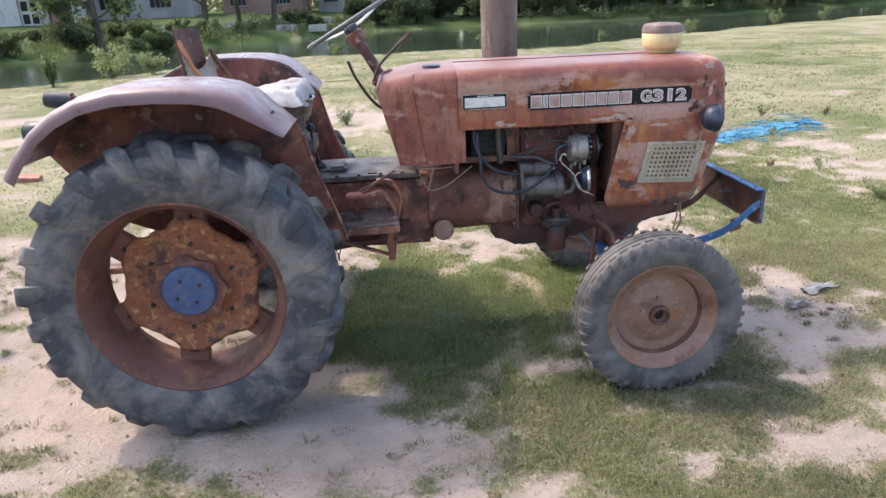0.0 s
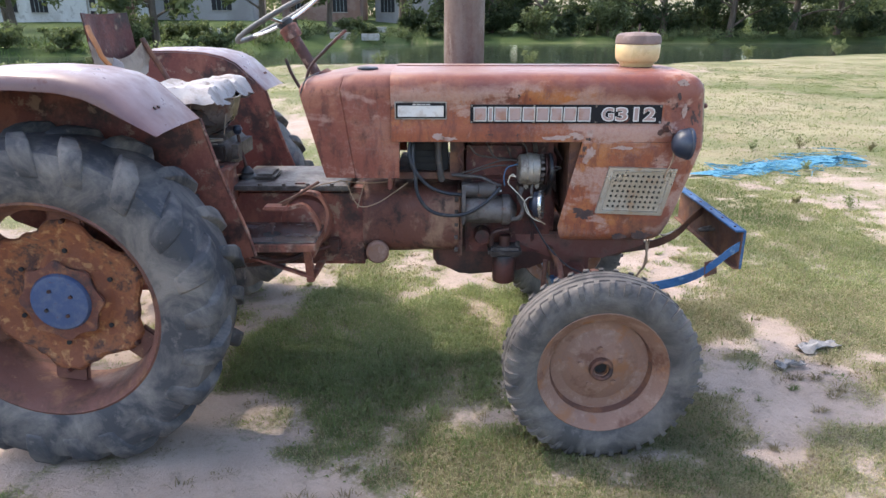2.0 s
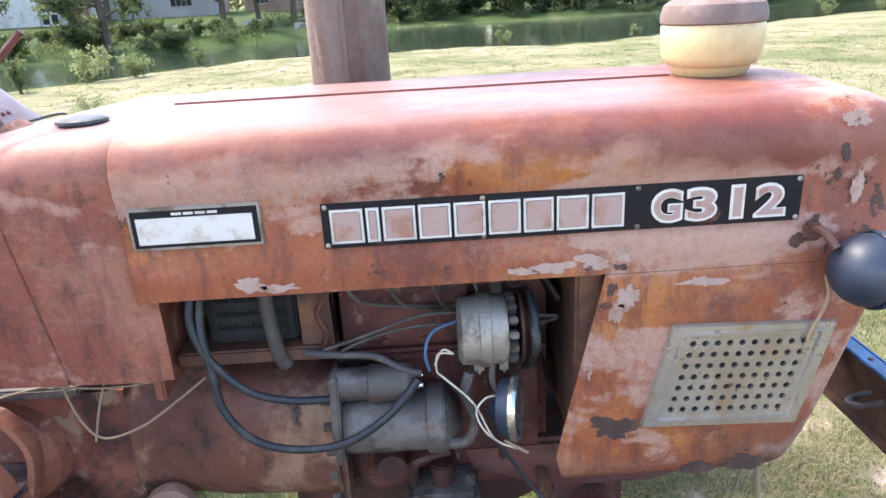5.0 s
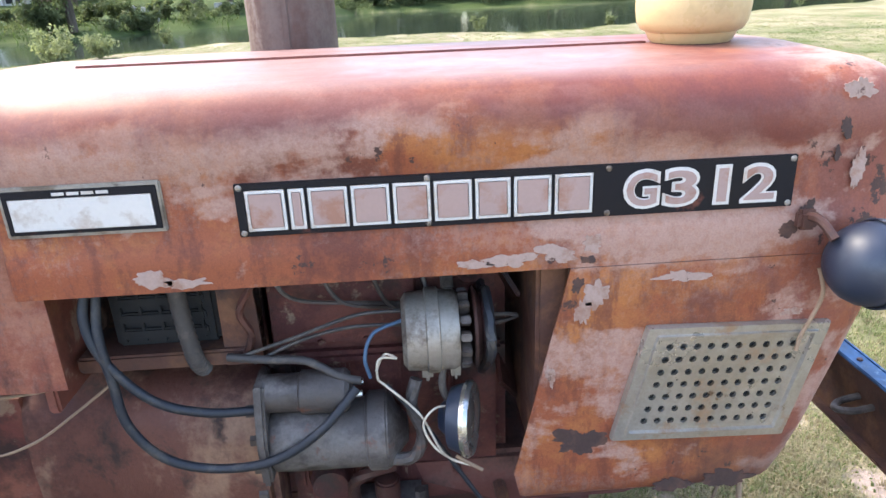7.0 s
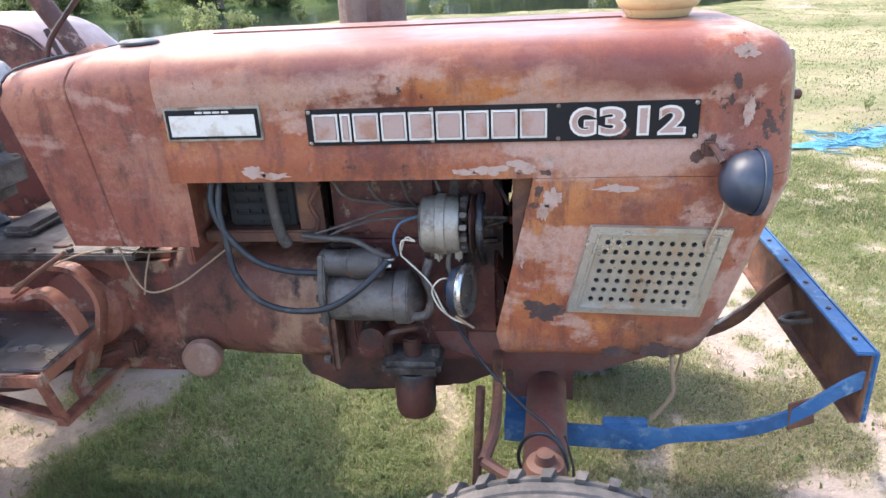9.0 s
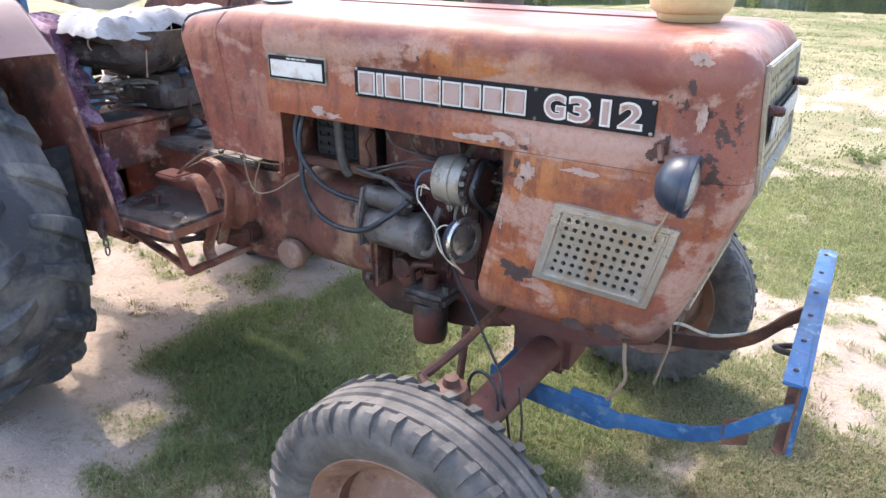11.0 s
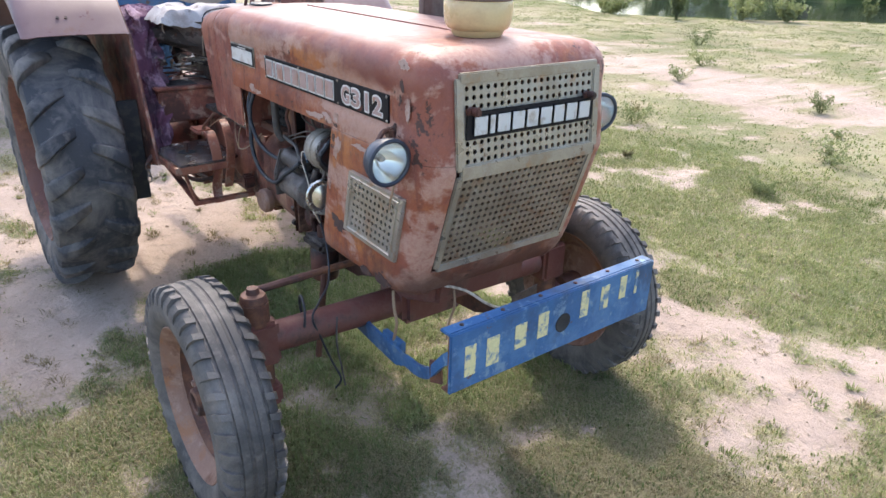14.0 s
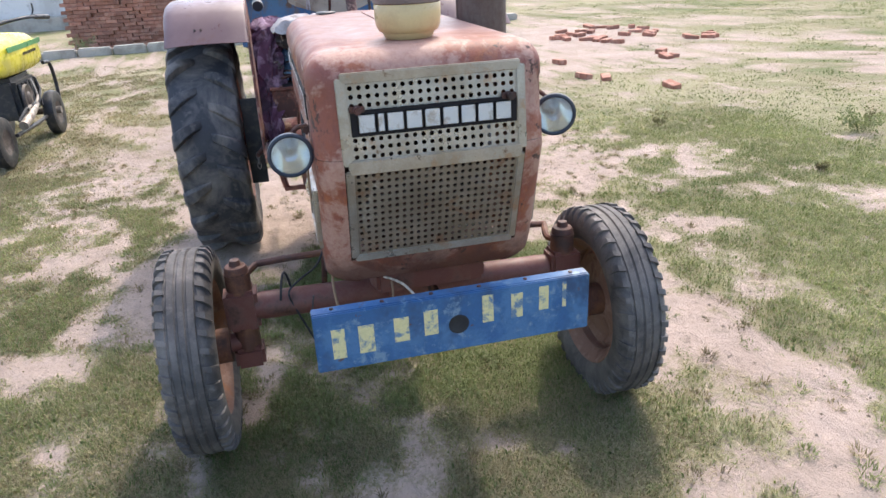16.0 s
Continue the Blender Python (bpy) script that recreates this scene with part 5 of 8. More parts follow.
# front axle
axle = part("front_axle", cyl(bmesh.new(), (1.885, -0.58, 0.470), (1.93, 0.53, 0.470), 0.048, seg=24, bev=0.006), M_axle, tractor, "maroon tubular front axle")
part("axle_pivot", box(bmesh.new(), (1.80, -0.13, 0.40), (1.97, 0.13, 0.60), 0.02), M_axle, axle)
part("front_support", slab(bmesh.new(), [(1.62, 0.66), (2.20, 0.66), (2.19, 0.60), (2.02, 0.54), (1.80, 0.54), (1.64, 0.60)], lambda u, v, q: Vector((u, -0.17 + q, v)), 0.34, 0.01), M_axle, axle)
for s, kx, ky in ((-1, 1.885, 0.60), (1, 1.945, 0.54)):
    kp = part("kingpin", cyl(bmesh.new(), (kx, s * ky, 0.27), (kx, s * ky, 0.61), 0.042, seg=22, bev=0.006), M_rustarm, axle)
    part("kingpin_collar", box(bmesh.new(), (kx - 0.05, s * ky - 0.055, 0.40), (kx + 0.05, s * ky + 0.055, 0.545), 0.012), M_axle, kp)
    part("kingpin_cap", lathe(bmesh.new(), ((0.0, 0.045), (0.016, 0.043), (0.020, 0.026), (0.034, 0.022), (0.038, 0.014), (0.040, 0.0)), (kx, s * ky, 0.606), (0, 0, 1), 18), M_rustarm, kp)
    part("spindle", cyl(bmesh.new(), (kx, s * ky, 0.345), (1.893, -0.745, 0.340) if s < 0 else (1.982, 0.675, 0.335), 0.034, seg=18), M_axle, kp)
    part("kingpin_foot", box(bmesh.new(), (kx - 0.05, s * ky - 0.05, 0.255), (kx + 0.05, s * ky + 0.05, 0.33), 0.012), M_axle, kp)
    part("steering_arm", tube(bmesh.new(), ((kx, s * ky, 0.575), (kx - 0.03, s * (ky - 0.01), 0.572), (kx - 0.07, s * (ky - 0.03), 0.568), (1.77, s * 0.54, 0.575)), 0.012, 8), M_rustarm, kp)
part("drag_link", tube(bmesh.new(), ((1.77, -0.54, 0.575), (1.79, -0.40, 0.59), (1.78, 0.0, 0.59), (1.79, 0.40, 0.59), (1.77, 0.54, 0.575)), 0.012, 8), M_rustarm, axle)
part("brace_rod", tube(bmesh.new(), ((1.73, -0.33, 0.24), (1.75, -0.30, 0.58)), 0.011, 8, 1), M_rustarm, axle)

# ---- bumper ----
bumper = part("bumper", box(bmesh.new(), (2.520, -0.382, 0.570), (2.530, 0.366, 0.735), 0.003), M_blue, tractor, "bent blue steel bumper plate with hand-painted yellow bars")
part("top_flange", box(bmesh.new(), (2.485, -0.382, 0.727), (2.520, 0.366, 0.735), 0.002), M_blue, bumper)
part("bottom_flange", box(bmesh.new(), (2.495, -0.382, 0.570), (2.520, 0.366, 0.577), 0.002), M_rustarm, bumper)
part("rear_face", box(bmesh.new(), (2.515, -0.379, 0.577), (2.5195, 0.363, 0.727), 0.0), M_rustarm, bumper)
for y, z, w, h in ((-0.345, 0.605, 0.050, 0.085), (-0.278, 0.610, 0.060, 0.080), (-0.185, 0.625, 0.058, 0.070), (-0.105, 0.630, 0.055, 0.072), (0.055, 0.640, 0.045, 0.080), (0.135, 0.640, 0.048, 0.072), (0.215, 0.650, 0.040, 0.070), (0.285, 0.648, 0.016, 0.075)):
    part("painted_bar", box(bmesh.new(), (2.5295, y + 0.12 * w, z), (2.5315, y + 0.80 * w, z + h), 0.0005), M_yellow, bumper)
# black disc for the shade in the crank hole
part("crank_hole_shade", lathe(bmesh.new(), ((0.0, 0.0), (0.022, 0.0), (0.024, 0.001), (0.028, 0.0)), (2.531, -0.005, 0.648), (1, 0, 0), 24), M_dark, bumper)
part("hook", tube(bmesh.new(), ((2.51, -0.12, 0.66), (2.47, -0.12, 0.655), (2.45, -0.10, 0.65), (2.47, -0.08, 0.65), (2.51, -0.08, 0.66)), 0.007, 8), M_grey_iron, bumper)
for k in range(6):
    y = -0.33 + k * 0.13
    part("bolt_head", lathe(bmesh.new(), ((0.0, 0.004), (0.005, 0.003), (0.006, 0.0)), (2.503, y, 0.7355), (0, 0, 1), 10), M_sump, bumper)
for s in (-1, 1):
    mt = M_blue if s < 0 else M_rustarm
    if s > 0:
        pts = [(1.98, 0.03, 0.50), (2.10, 0.03, 0.51), (2.22, 0.03, 0.525), (2.32, 0.02, 0.552), (2.40, 0.015, 0.60), (2.46, 0.03, 0.66), (2.516, 0.045, 0.70)]
    else:
        pts = [(1.80, 0.24, 0.425), (2.10, 0.26, 0.425), (2.20, 0.275, 0.452), (2.30, 0.305, 0.488), (2.38, 0.325, 0.530), (2.43, 0.345, 0.580), (2.48, 0.356, 0.635), (2.516, 0.362, 0.665)]
    flip = -1 if s < 0 else 1
    rows = []
    sp = spline(pts, 4)
    for i, p in enumerate(sp):
        hgt = 0.019 if p.x > 2.14 else 0.029
        rows.append([(p.x, flip * p.y, p.z - hgt), (p.x, flip * p.y, p.z + hgt)])
    part("bumper_arm", grid(bmesh.new(), rows, 0.010), mt, bumper, "curved strap arm carrying the bumper")
    if s > 0:
        continue
    part("arm_gusset", slab(bmesh.new(), [(2.03, 0.385), (2.13, 0.385), (2.13, 0.465), (2.03, 0.465)], lambda u, v, q: Vector((u, s * (0.235 + q), v)), 0.022, 0.003), mt, bumper)
    part("arm_tab", slab(bmesh.new(), [(2.40, 0.52), (2.45, 0.54), (2.44, 0.60), (2.395, 0.585)], lambda u, v, q: Vector((u, s * (0.338 + q), v)), 0.006), M_rustarm, bumper)
part("arm_crossbar", box(bmesh.new(), (1.80, -0.235, 0.395), (1.86, 0.235, 0.44), 0.006), M_blue, bumper)
part("crank_bracket", slab(bmesh.new(), [(-0.06, 0.545), (0.05, 0.545), (0.05, 0.615), (-0.06, 0.60)], lambda u, v, q: Vector((2.18 + q, 0.20 + u, v - 0.07)), 0.006, 0.002), M_grey_iron, bumper)

# side of the block: ribs, core plugs, fuel lines and bolts
for k in range(4):
    part("block_rib", box(bmesh.new(), (1.43 + 0.09 * k, -0.178, 0.62), (1.446 + 0.09 * k, -0.160, 0.885), 0.006), M_engine, block)
part("block_ledge", box(bmesh.new(), (1.40, -0.186, 0.868), (1.795, -0.160, 0.892), 0.008), M_engine, block)
part("head_joint", box(bmesh.new(), (1.40, -0.172, 1.048), (1.80, -0.160, 1.054), 0.001), M_sump, block)
for k in range(4):
    x = 1.425 + 0.075 * k
    part("fuel_line", tube(bmesh.new(), ((x, -0.17, 1.045), (x + 0.01, -0.20, 1.035), (x + 0.045, -0.205, 1.0 - 0.012 * k), (x + 0.16, -0.20, 0.985 - 0.012 * k), (1.765, -0.19, 0.97 - 0.014 * k)), 0.0035, 6), M_oily, block)
for k in range(5):
    part("head_bolt", cyl(bmesh.new(), (1.43 + 0.08 * k, -0.162, 1.06), (1.43 + 0.08 * k, -0.176, 1.06), 0.009, seg=6), M_sump, block)
for x, z in ((1.70, 0.93), (1.74, 1.01), (1.50, 0.80), (1.68, 0.72)):
    part("core_plug", lathe(bmesh.new(), ((0.0, 0.004), (0.017, 0.004), (0.021, 0.0)), (x, -0.164, z), (0, -1, 0), 18), M_engine, block)


# ---- engine fittings ----
battery = part("battery", box(bmesh.new(), (1.185, -0.20, 0.935), (1.345, 0.20, 1.068), 0.006), M_dark, tractor, "black ribbed battery under the bonnet")
for k in range(4):
    part("battery_rib", box(bmesh.new(), (1.20, -0.208, 0.95 + 0.027 * k), (1.33, -0.199, 0.968 + 0.027 * k), 0.003), M_dark, battery)
for k in range(5):
    part("battery_rib", box(bmesh.new(), (1.20 + 0.030 * k, -0.2075, 0.945), (1.205 + 0.030 * k, -0.199, 1.06), 0.001), M_dark, battery)
part("battery_tray", box(bmesh.new(), (1.13, -0.225, 0.905), (1.395, 0.225, 0.932), 0.004), M_rustarm, battery)
part("tray_upright", slab(bmesh.new(), [(1.352, 0.90), (1.41, 0.90), (1.405, 1.08), (1.352, 1.08)], lambda u, v, q: Vector((u, -0.215 + q, v)), 0.006), M_rustarm, battery)
part("tray_strap", tube(bmesh.new(), ((1.385, -0.225, 0.92), (1.40, -0.232, 0.96), (1.388, -0.235, 1.0), (1.41, -0.23, 1.04)), 0.006, 6), M_sump, battery)
part("firewall", box(bmesh.new(), (1.10, -0.275, 0.87), (1.118, 0.275, 1.30), 0.004), M_redsheet, tractor)
# unseen box added to stop light passing through below the bonnet
part("bonnet_filler", box(bmesh.new(), (1.125, -0.255, 1.09), (1.80, 0.255, 1.29), 0.05), M_sump, tractor, "dark tank-like box added under the bonnet to block light")

alt = part("alternator", lathe(bmesh.new(), ((0.0, -0.055), (0.050, -0.055), (0.060, -0.048), (0.062, -0.02), (0.066, -0.018), (0.066, 0.0), (0.062, 0.002), (0.062, 0.022), (0.058, 0.03), (0.0, 0.032)), (1.683, -0.235, 0.950), (1, 0, 0), 40), M_alu, tractor, "dull aluminium alternator")
for k in range(14):
    a = 2 * math.pi * k / 14
    m = Matrix.Translation((1.722, -0.235, 0.950)) @ Matrix.Rotation(a, 4, "X")
    part("cooling_fin", box(bmesh.new(), (-0.008, -0.006, 0.038), (0.008, 0.006, 0.061), 0.002, m), M_grey_iron, alt)
part("pulley", lathe(bmesh.new(), ((0.0, 0.0), (0.060, 0.0), (0.064, 0.004), (0.050, 0.012), (0.064, 0.020), (0.060, 0.024), (0.0, 0.024)), (1.735, -0.235, 0.950), (1, 0, 0), 36), M_sump, alt)
part("pivot_lug", box(bmesh.new(), (1.655, -0.255, 0.868), (1.672, -0.215, 0.90), 0.006), M_alu, alt)
part("pivot_lug", box(bmesh.new(), (1.700, -0.255, 0.868), (1.715, -0.215, 0.90), 0.006), M_alu, alt)
part("adjuster", bar(bmesh.new(), (1.70, -0.225, 1.012), (1.70, -0.16, 1.06), 0.02, 0.008), M_grey_iron, alt)
part("fan_belt", tube(bmesh.new(), [(1.757, -0.235 + 0.055 * math.cos(a), 0.95 + 0.06 * math.sin(a)) for a in (0.6, 1.6, 2.6, 3.6)] + [(1.757, -0.06, 0.76), (1.757, 0.02, 0.74), (1.757, 0.07, 0.82), (1.757, -0.05, 1.0), (1.757, -0.19, 0.985)], 0.008, 6), M_black, alt)
part("crank_pulley", lathe(bmesh.new(), ((0.0, 0.0), (0.09, 0.0), (0.094, 0.006), (0.078, 0.016), (0.094, 0.026), (0.0, 0.03)), (1.785, 0, 0.78), (1, 0, 0), 36), M_sump, block)

horn = part("horn", lathe(bmesh.new(), ((0.0, -0.045), (0.02, -0.044), (0.03, -0.032), (0.048, -0.026), (0.054, -0.010), (0.055, 0.002), (0.0, 0.004)), (1.722, -0.275, 0.812), (0.95, -0.28, 0.05), 36), M_lampshell, tractor, "round navy horn with a chrome rim")
part("horn_rim", lathe(bmesh.new(), ((0.050, -0.006), (0.058, -0.004), (0.060, 0.003), (0.056, 0.009), (0.046, 0.008), (0.040, 0.003), (0.018, 0.008), (0.0, 0.010)), (1.722, -0.275, 0.812), (0.95, -0.28, 0.05), 36), M_chrome, horn)
part("horn_stalk", tube(bmesh.new(), ((1.70, -0.26, 0.82), (1.685, -0.255, 0.86), (1.69, -0.245, 0.90)), 0.006, 8), M_grey_iron, horn)

starter = part("starter_motor", lathe(bmesh.new(), ((0.0, 0.0), (0.048, 0.0), (0.054, 0.008), (0.056, 0.05), (0.056, 0.15), (0.060, 0.152), (0.061, 0.185), (0.056, 0.19), (0.040, 0.198), (0.022, 0.215), (0.0, 0.217)), (1.412, -0.245, 0.782), (1, 0, 0), 36), M_oily, tractor, "greasy grey starter motor")
part("brush_band", lathe(bmesh.new(), ((0.0605, 0.0), (0.063, 0.002), (0.063, 0.028), (0.0605, 0.03)), (1.565, -0.245, 0.782), (1, 0, 0), 36), M_oily, starter)
part("solenoid", lathe(bmesh.new(), ((0.0, 0.0), (0.026, 0.0), (0.030, 0.005), (0.030, 0.06), (0.034, 0.063), (0.034, 0.13), (0.028, 0.137), (0.0, 0.14)), (1.405, -0.250, 0.866), (1, 0, -0.02), 28), M_oily, starter)
part("mount_flange", slab(bmesh.new(), [(-0.056, -0.050), (0.056, -0.050), (0.066, 0.03), (0.03, 0.112), (-0.032, 0.112), (-0.060, 0.03)], lambda u, v, q: Vector((1.400 + q, -0.245 + u, 0.782 + v)), 0.016, 0.004), M_oily, starter)
for dz, dy in ((0.0, -0.018), (0.0, 0.016)):
    part("terminal", cyl(bmesh.new(), (1.542, -0.25 + dy, 0.866), (1.562, -0.25 + dy, 0.866), 0.005, seg=8), M_chrome, starter)
part("starter_bail", tube(bmesh.new(), ((1.595, -0.28, 0.75), (1.635, -0.29, 0.76), (1.65, -0.285, 0.80), (1.635, -0.27, 0.84), (1.645, -0.26, 0.88)), 0.010, 8), M_oily, starter)

filt = part("oil_filter", lathe(bmesh.new(), ((0.0, 0.0), (0.035, 0.0), (0.045, 0.006), (0.049, 0.02), (0.050, 0.12), (0.046, 0.126), (0.0, 0.126)), (1.585, -0.215, 0.452), (0, 0, 1), 36), M_sump, tractor, "dark red oil filter bowl")
part("filter_head", box(bmesh.new(), (1.515, -0.265, 0.575), (1.655, -0.160, 0.615), 0.012), M_oily, filt)
part("filter_pipe", cyl(bmesh.new(), (1.585, -0.215, 0.61), (1.585, -0.215, 0.66), 0.022, seg=18, bev=0.004), M_sump, filt)
part("filter_pipe", tube(bmesh.new(), ((1.53, -0.215, 0.61), (1.53, -0.225, 0.66), (1.555, -0.23, 0.685), (1.60, -0.22, 0.69)), 0.011, 8), M_sump, filt)
part("filter_bolt", cyl(bmesh.new(), (1.64, -0.22, 0.61), (1.64, -0.22, 0.635), 0.010, seg=6), M_grey_iron, filt)
part("lift_pump", lathe(bmesh.new(), ((0.0, 0.05), (0.03, 0.048), (0.036, 0.03), (0.036, -0.02), (0.02, -0.03)), (1.49, -0.175, 0.655), (0, -1, 0), 24), M_engine, block)
part("core_plug", lathe(bmesh.new(), ((0.0, 0.003), (0.015, 0.003), (0.017, 0.0)), (1.53, -0.178, 0.96), (0, -1, 0), 20), M_engine, block)
for k in range(4):
    part("cover_bolt", cyl(bmesh.new(), (1.425 + 0.072 * k, -0.176, 0.912), (1.425 + 0.072 * k, -0.188, 0.912), 0.007, seg=6), M_engine, block)
part("intake_pipe", tube(bmesh.new(), ((1.44, -0.17, 1.06), (1.56, -0.185, 1.065), (1.66, -0.18, 1.07)), 0.014, 10), M_engine, block)


def cable(name, pts, r, mat, parent, label="", seg=10, ribs=0.0, n=7):
    return part(name, tube(bmesh.new(), pts, r, seg, n, ribs), mat, parent, label)


wiring = thing("wiring", "loose battery cables and frayed wires hanging off the engine", "")
wiring.parent = tractor
cable("battery_cable", ((1.20, -0.262, 1.085), (1.188, -0.285, 1.03), (1.207, -0.295, 0.965), (1.262, -0.295, 0.895), (1.33, -0.285, 0.862), (1.40, -0.270, 0.850)), 0.0072, M_hose, wiring, "thick blue-black battery cable")
cable("battery_cable", ((1.207, -0.255, 1.085), (1.204, -0.288, 1.01), (1.213, -0.298, 0.935), (1.222, -0.303, 0.862), (1.262, -0.302, 0.800), (1.33, -0.300, 0.772), (1.42, -0.305, 0.781), (1.498, -0.305, 0.829), (1.555, -0.275, 0.880)), 0.0072, M_hose, wiring, "thick blue-black battery cable")
cable("ribbed_hose", ((1.302, -0.238, 1.08), (1.306, -0.240, 1.0), (1.313, -0.238, 0.93), (1.318, -0.22, 0.90)), 0.0125, M_wiregrey, wiring, "grey ribbed hose", ribs=0.12, n=14)
cable("frayed_wire", ((1.585, -0.262, 0.90), (1.60, -0.275, 0.935), (1.618, -0.272, 0.925)), 0.0019, M_wire, wiring)
cable("frayed_wire", ((1.618, -0.272, 0.925), (1.592, -0.28, 0.93), (1.588, -0.283, 0.90), (1.60, -0.285, 0.886), (1.648, -0.292, 0.836), (1.682, -0.302, 0.768), (1.728, -0.302, 0.742)), 0.0019, M_wire, wiring)
cable("frayed_wire", ((1.705, -0.278, 0.838), (1.672, -0.29, 0.845), (1.652, -0.296, 0.82), (1.668, -0.30, 0.78), (1.70, -0.302, 0.752)), 0.0019, M_wire, wiring)
cable("frayed_wire", ((1.70, -0.30, 0.762), (1.715, -0.303, 0.752), (1.74, -0.304, 0.735)), 0.003, M_string, wiring)
cable("engine_wire", ((1.40, -0.24, 0.915), (1.47, -0.235, 0.945), (1.55, -0.235, 0.963), (1.635, -0.235, 0.962)), 0.003, M_wiregrey, wiring)
cable("engine_wire", ((1.38, -0.235, 0.925), (1.46, -0.24, 0.952), (1.56, -0.24, 0.985), (1.63, -0.235, 0.985)), 0.003, M_wiregrey, wiring)
cable("engine_wire", ((1.575, -0.255, 0.885), (1.57, -0.262, 0.925), (1.585, -0.25, 0.958), (1.63, -0.24, 0.972)), 0.003, M_wireblue, wiring)
cable("wiring_loom", ((1.36, -0.235, 0.925), (1.42, -0.245, 0.922), (1.48, -0.25, 0.918), (1.53, -0.262, 0.895), (1.56, -0.262, 0.885)), 0.0065, M_wiregrey, wiring, ribs=0.06)
cable("drain_hose", ((1.60, -0.28, 0.885), (1.65, -0.285, 0.82), (1.70, -0.285, 0.73), (1.755, -0.29, 0.64), (1.83, -0.33, 0.57), (1.90, -0.40, 0.55), (1.93, -0.44, 0.52), (1.935, -0.42, 0.45), (1.93, -0.38, 0.34), (1.945, -0.36, 0.28), (1.925, -0.37, 0.235)), 0.0036, M_hose, wiring, "long dark hose drooping to the ground")
cable("thin_wire", ((1.935, -0.36, 0.50), (1.955, -0.375, 0.42), (1.95, -0.36, 0.33), (1.962, -0.355, 0.26)), 0.003, M_wiregrey, wiring)
cable("cowl_wire", ((0.60, -0.26, 0.785), (0.70, -0.262, 0.835), (0.814, -0.255, 0.883), (0.90, -0.25, 0.90)), 0.0022, M_string, wiring)
cable("cowl_wire", ((0.93, -0.25, 0.905), (0.955, -0.262, 0.835), (0.99, -0.265, 0.797), (1.06, -0.262, 0.815), (1.13, -0.255, 0.86), (1.18, -0.245, 0.895)), 0.0022, M_string, wiring)
cable("cowl_wire", ((1.005, -0.25, 0.90), (0.99, -0.262, 0.85), (0.972, -0.262, 0.79)), 0.0022, M_string, wiring)
cable("cowl_wire", ((0.90, -0.255, 0.905), (1.0, -0.262, 0.897), (1.08, -0.26, 0.90), (1.12, -0.25, 0.905)), 0.0022, M_string, wiring)
cable("tie_string", ((2.16, -0.30, 0.67), (2.165, -0.30, 0.62), (2.17, -0.295, 0.57), (2.145, -0.285, 0.515), (2.13, -0.28, 0.49)), 0.0045, M_string, wiring)
cable("tie_string", ((2.20, -0.15, 0.66), (2.24, -0.1, 0.645), (2.31, -0.05, 0.61), (2.40, 0.05, 0.60), (2.47, 0.10, 0.615)), 0.004, M_wire, wiring)
cable("tie_string", ((2.22, -0.13, 0.65), (2.225, -0.13, 0.60), (2.215, -0.14, 0.54), (2.205, -0.14, 0.48)), 0.0035, M_string, wiring)
cable("tie_string", ((2.215, -0.327, 1.055), (2.222, -0.333, 1.02), (2.212, -0.334, 0.985), (2.20, -0.334, 0.955), (2.196, -0.334, 0.93)), 0.003, M_string, wiring)
cable("wire_coil", [(1.885 + 0.05 * math.cos(a), -0.47 + 0.012 * a, 0.50 + 0.075 * math.sin(a)) for a in (0.2 * k for k in range(30))], 0.0042, M_hose, wiring, n=2)

# ---- driver's place ----
column = part("steering_column", tube(bmesh.new(), ((0.80, 0, 1.28), (0.725, 0, 1.415), (0.668, 0, 1.515)), 0.024, 14, 3), M_redsheet, tractor, "rusty red steering column")
ax = Vector((-0.48, 0, 0.875)).normalized()
cs = Vector((0.655, 0, 1.535))
e1, e2 = Vector((0.875, 0, 0.48)), Vector((0, 1, 0))
ring = [cs + 0.205 * (math.cos(a) * e1 + math.sin(a) * e2) for a in (2 * math.pi * k / 40 for k in range(41))]
wheel = part("steering_wheel", tube(bmesh.new(), ring, 0.0105, 10, 1), M_swheel, column, "worn grey steering wheel rim")
for k in range(3):
    a = 2 * math.pi * k / 3 + 0.5
    part("spoke", tube(bmesh.new(), (cs - ax * 0.03, cs - ax * 0.02 + 0.1 * (math.cos(a) * e1 + math.sin(a) * e2), cs + 0.2 * (math.cos(a) * e1 + math.sin(a) * e2)), 0.007, 8, 3), M_chrome, wheel)
part("hub", lathe(bmesh.new(), ((0.0, 0.012), (0.03, 0.01), (0.035, 0.0), (0.028, -0.03)), cs - ax * 0.025, ax, 24), M_black, wheel)
part("column_collar", lathe(bmesh.new(), ((0.026, -0.03), (0.038, -0.028), (0.040, 0.02), (0.026, 0.03)), (0.69, 0, 1.475), ax, 20), M_redsheet, column)
part("throttle_lever", tube(bmesh.new(), ((0.76, -0.10, 1.28), (0.785, -0.10, 1.345), (0.86, -0.10, 1.42), (0.935, -0.10, 1.485)), 0.0065, 8), M_sump, column)
part("dash_rod", tube(bmesh.new(), ((0.80, 0.1, 1.12), (0.74, 0.1, 1.17), (0.67, 0.1, 1.28), (0.64, 0.1, 1.36)), 0.0075, 8), M_sump, column)
part("column_base", lathe(bmesh.new(), ((0.0, 0.02), (0.05, 0.018), (0.06, 0.0), (0.05, -0.03)), (0.80, 0, 1.29), ax, 24), M_redsheet, column)

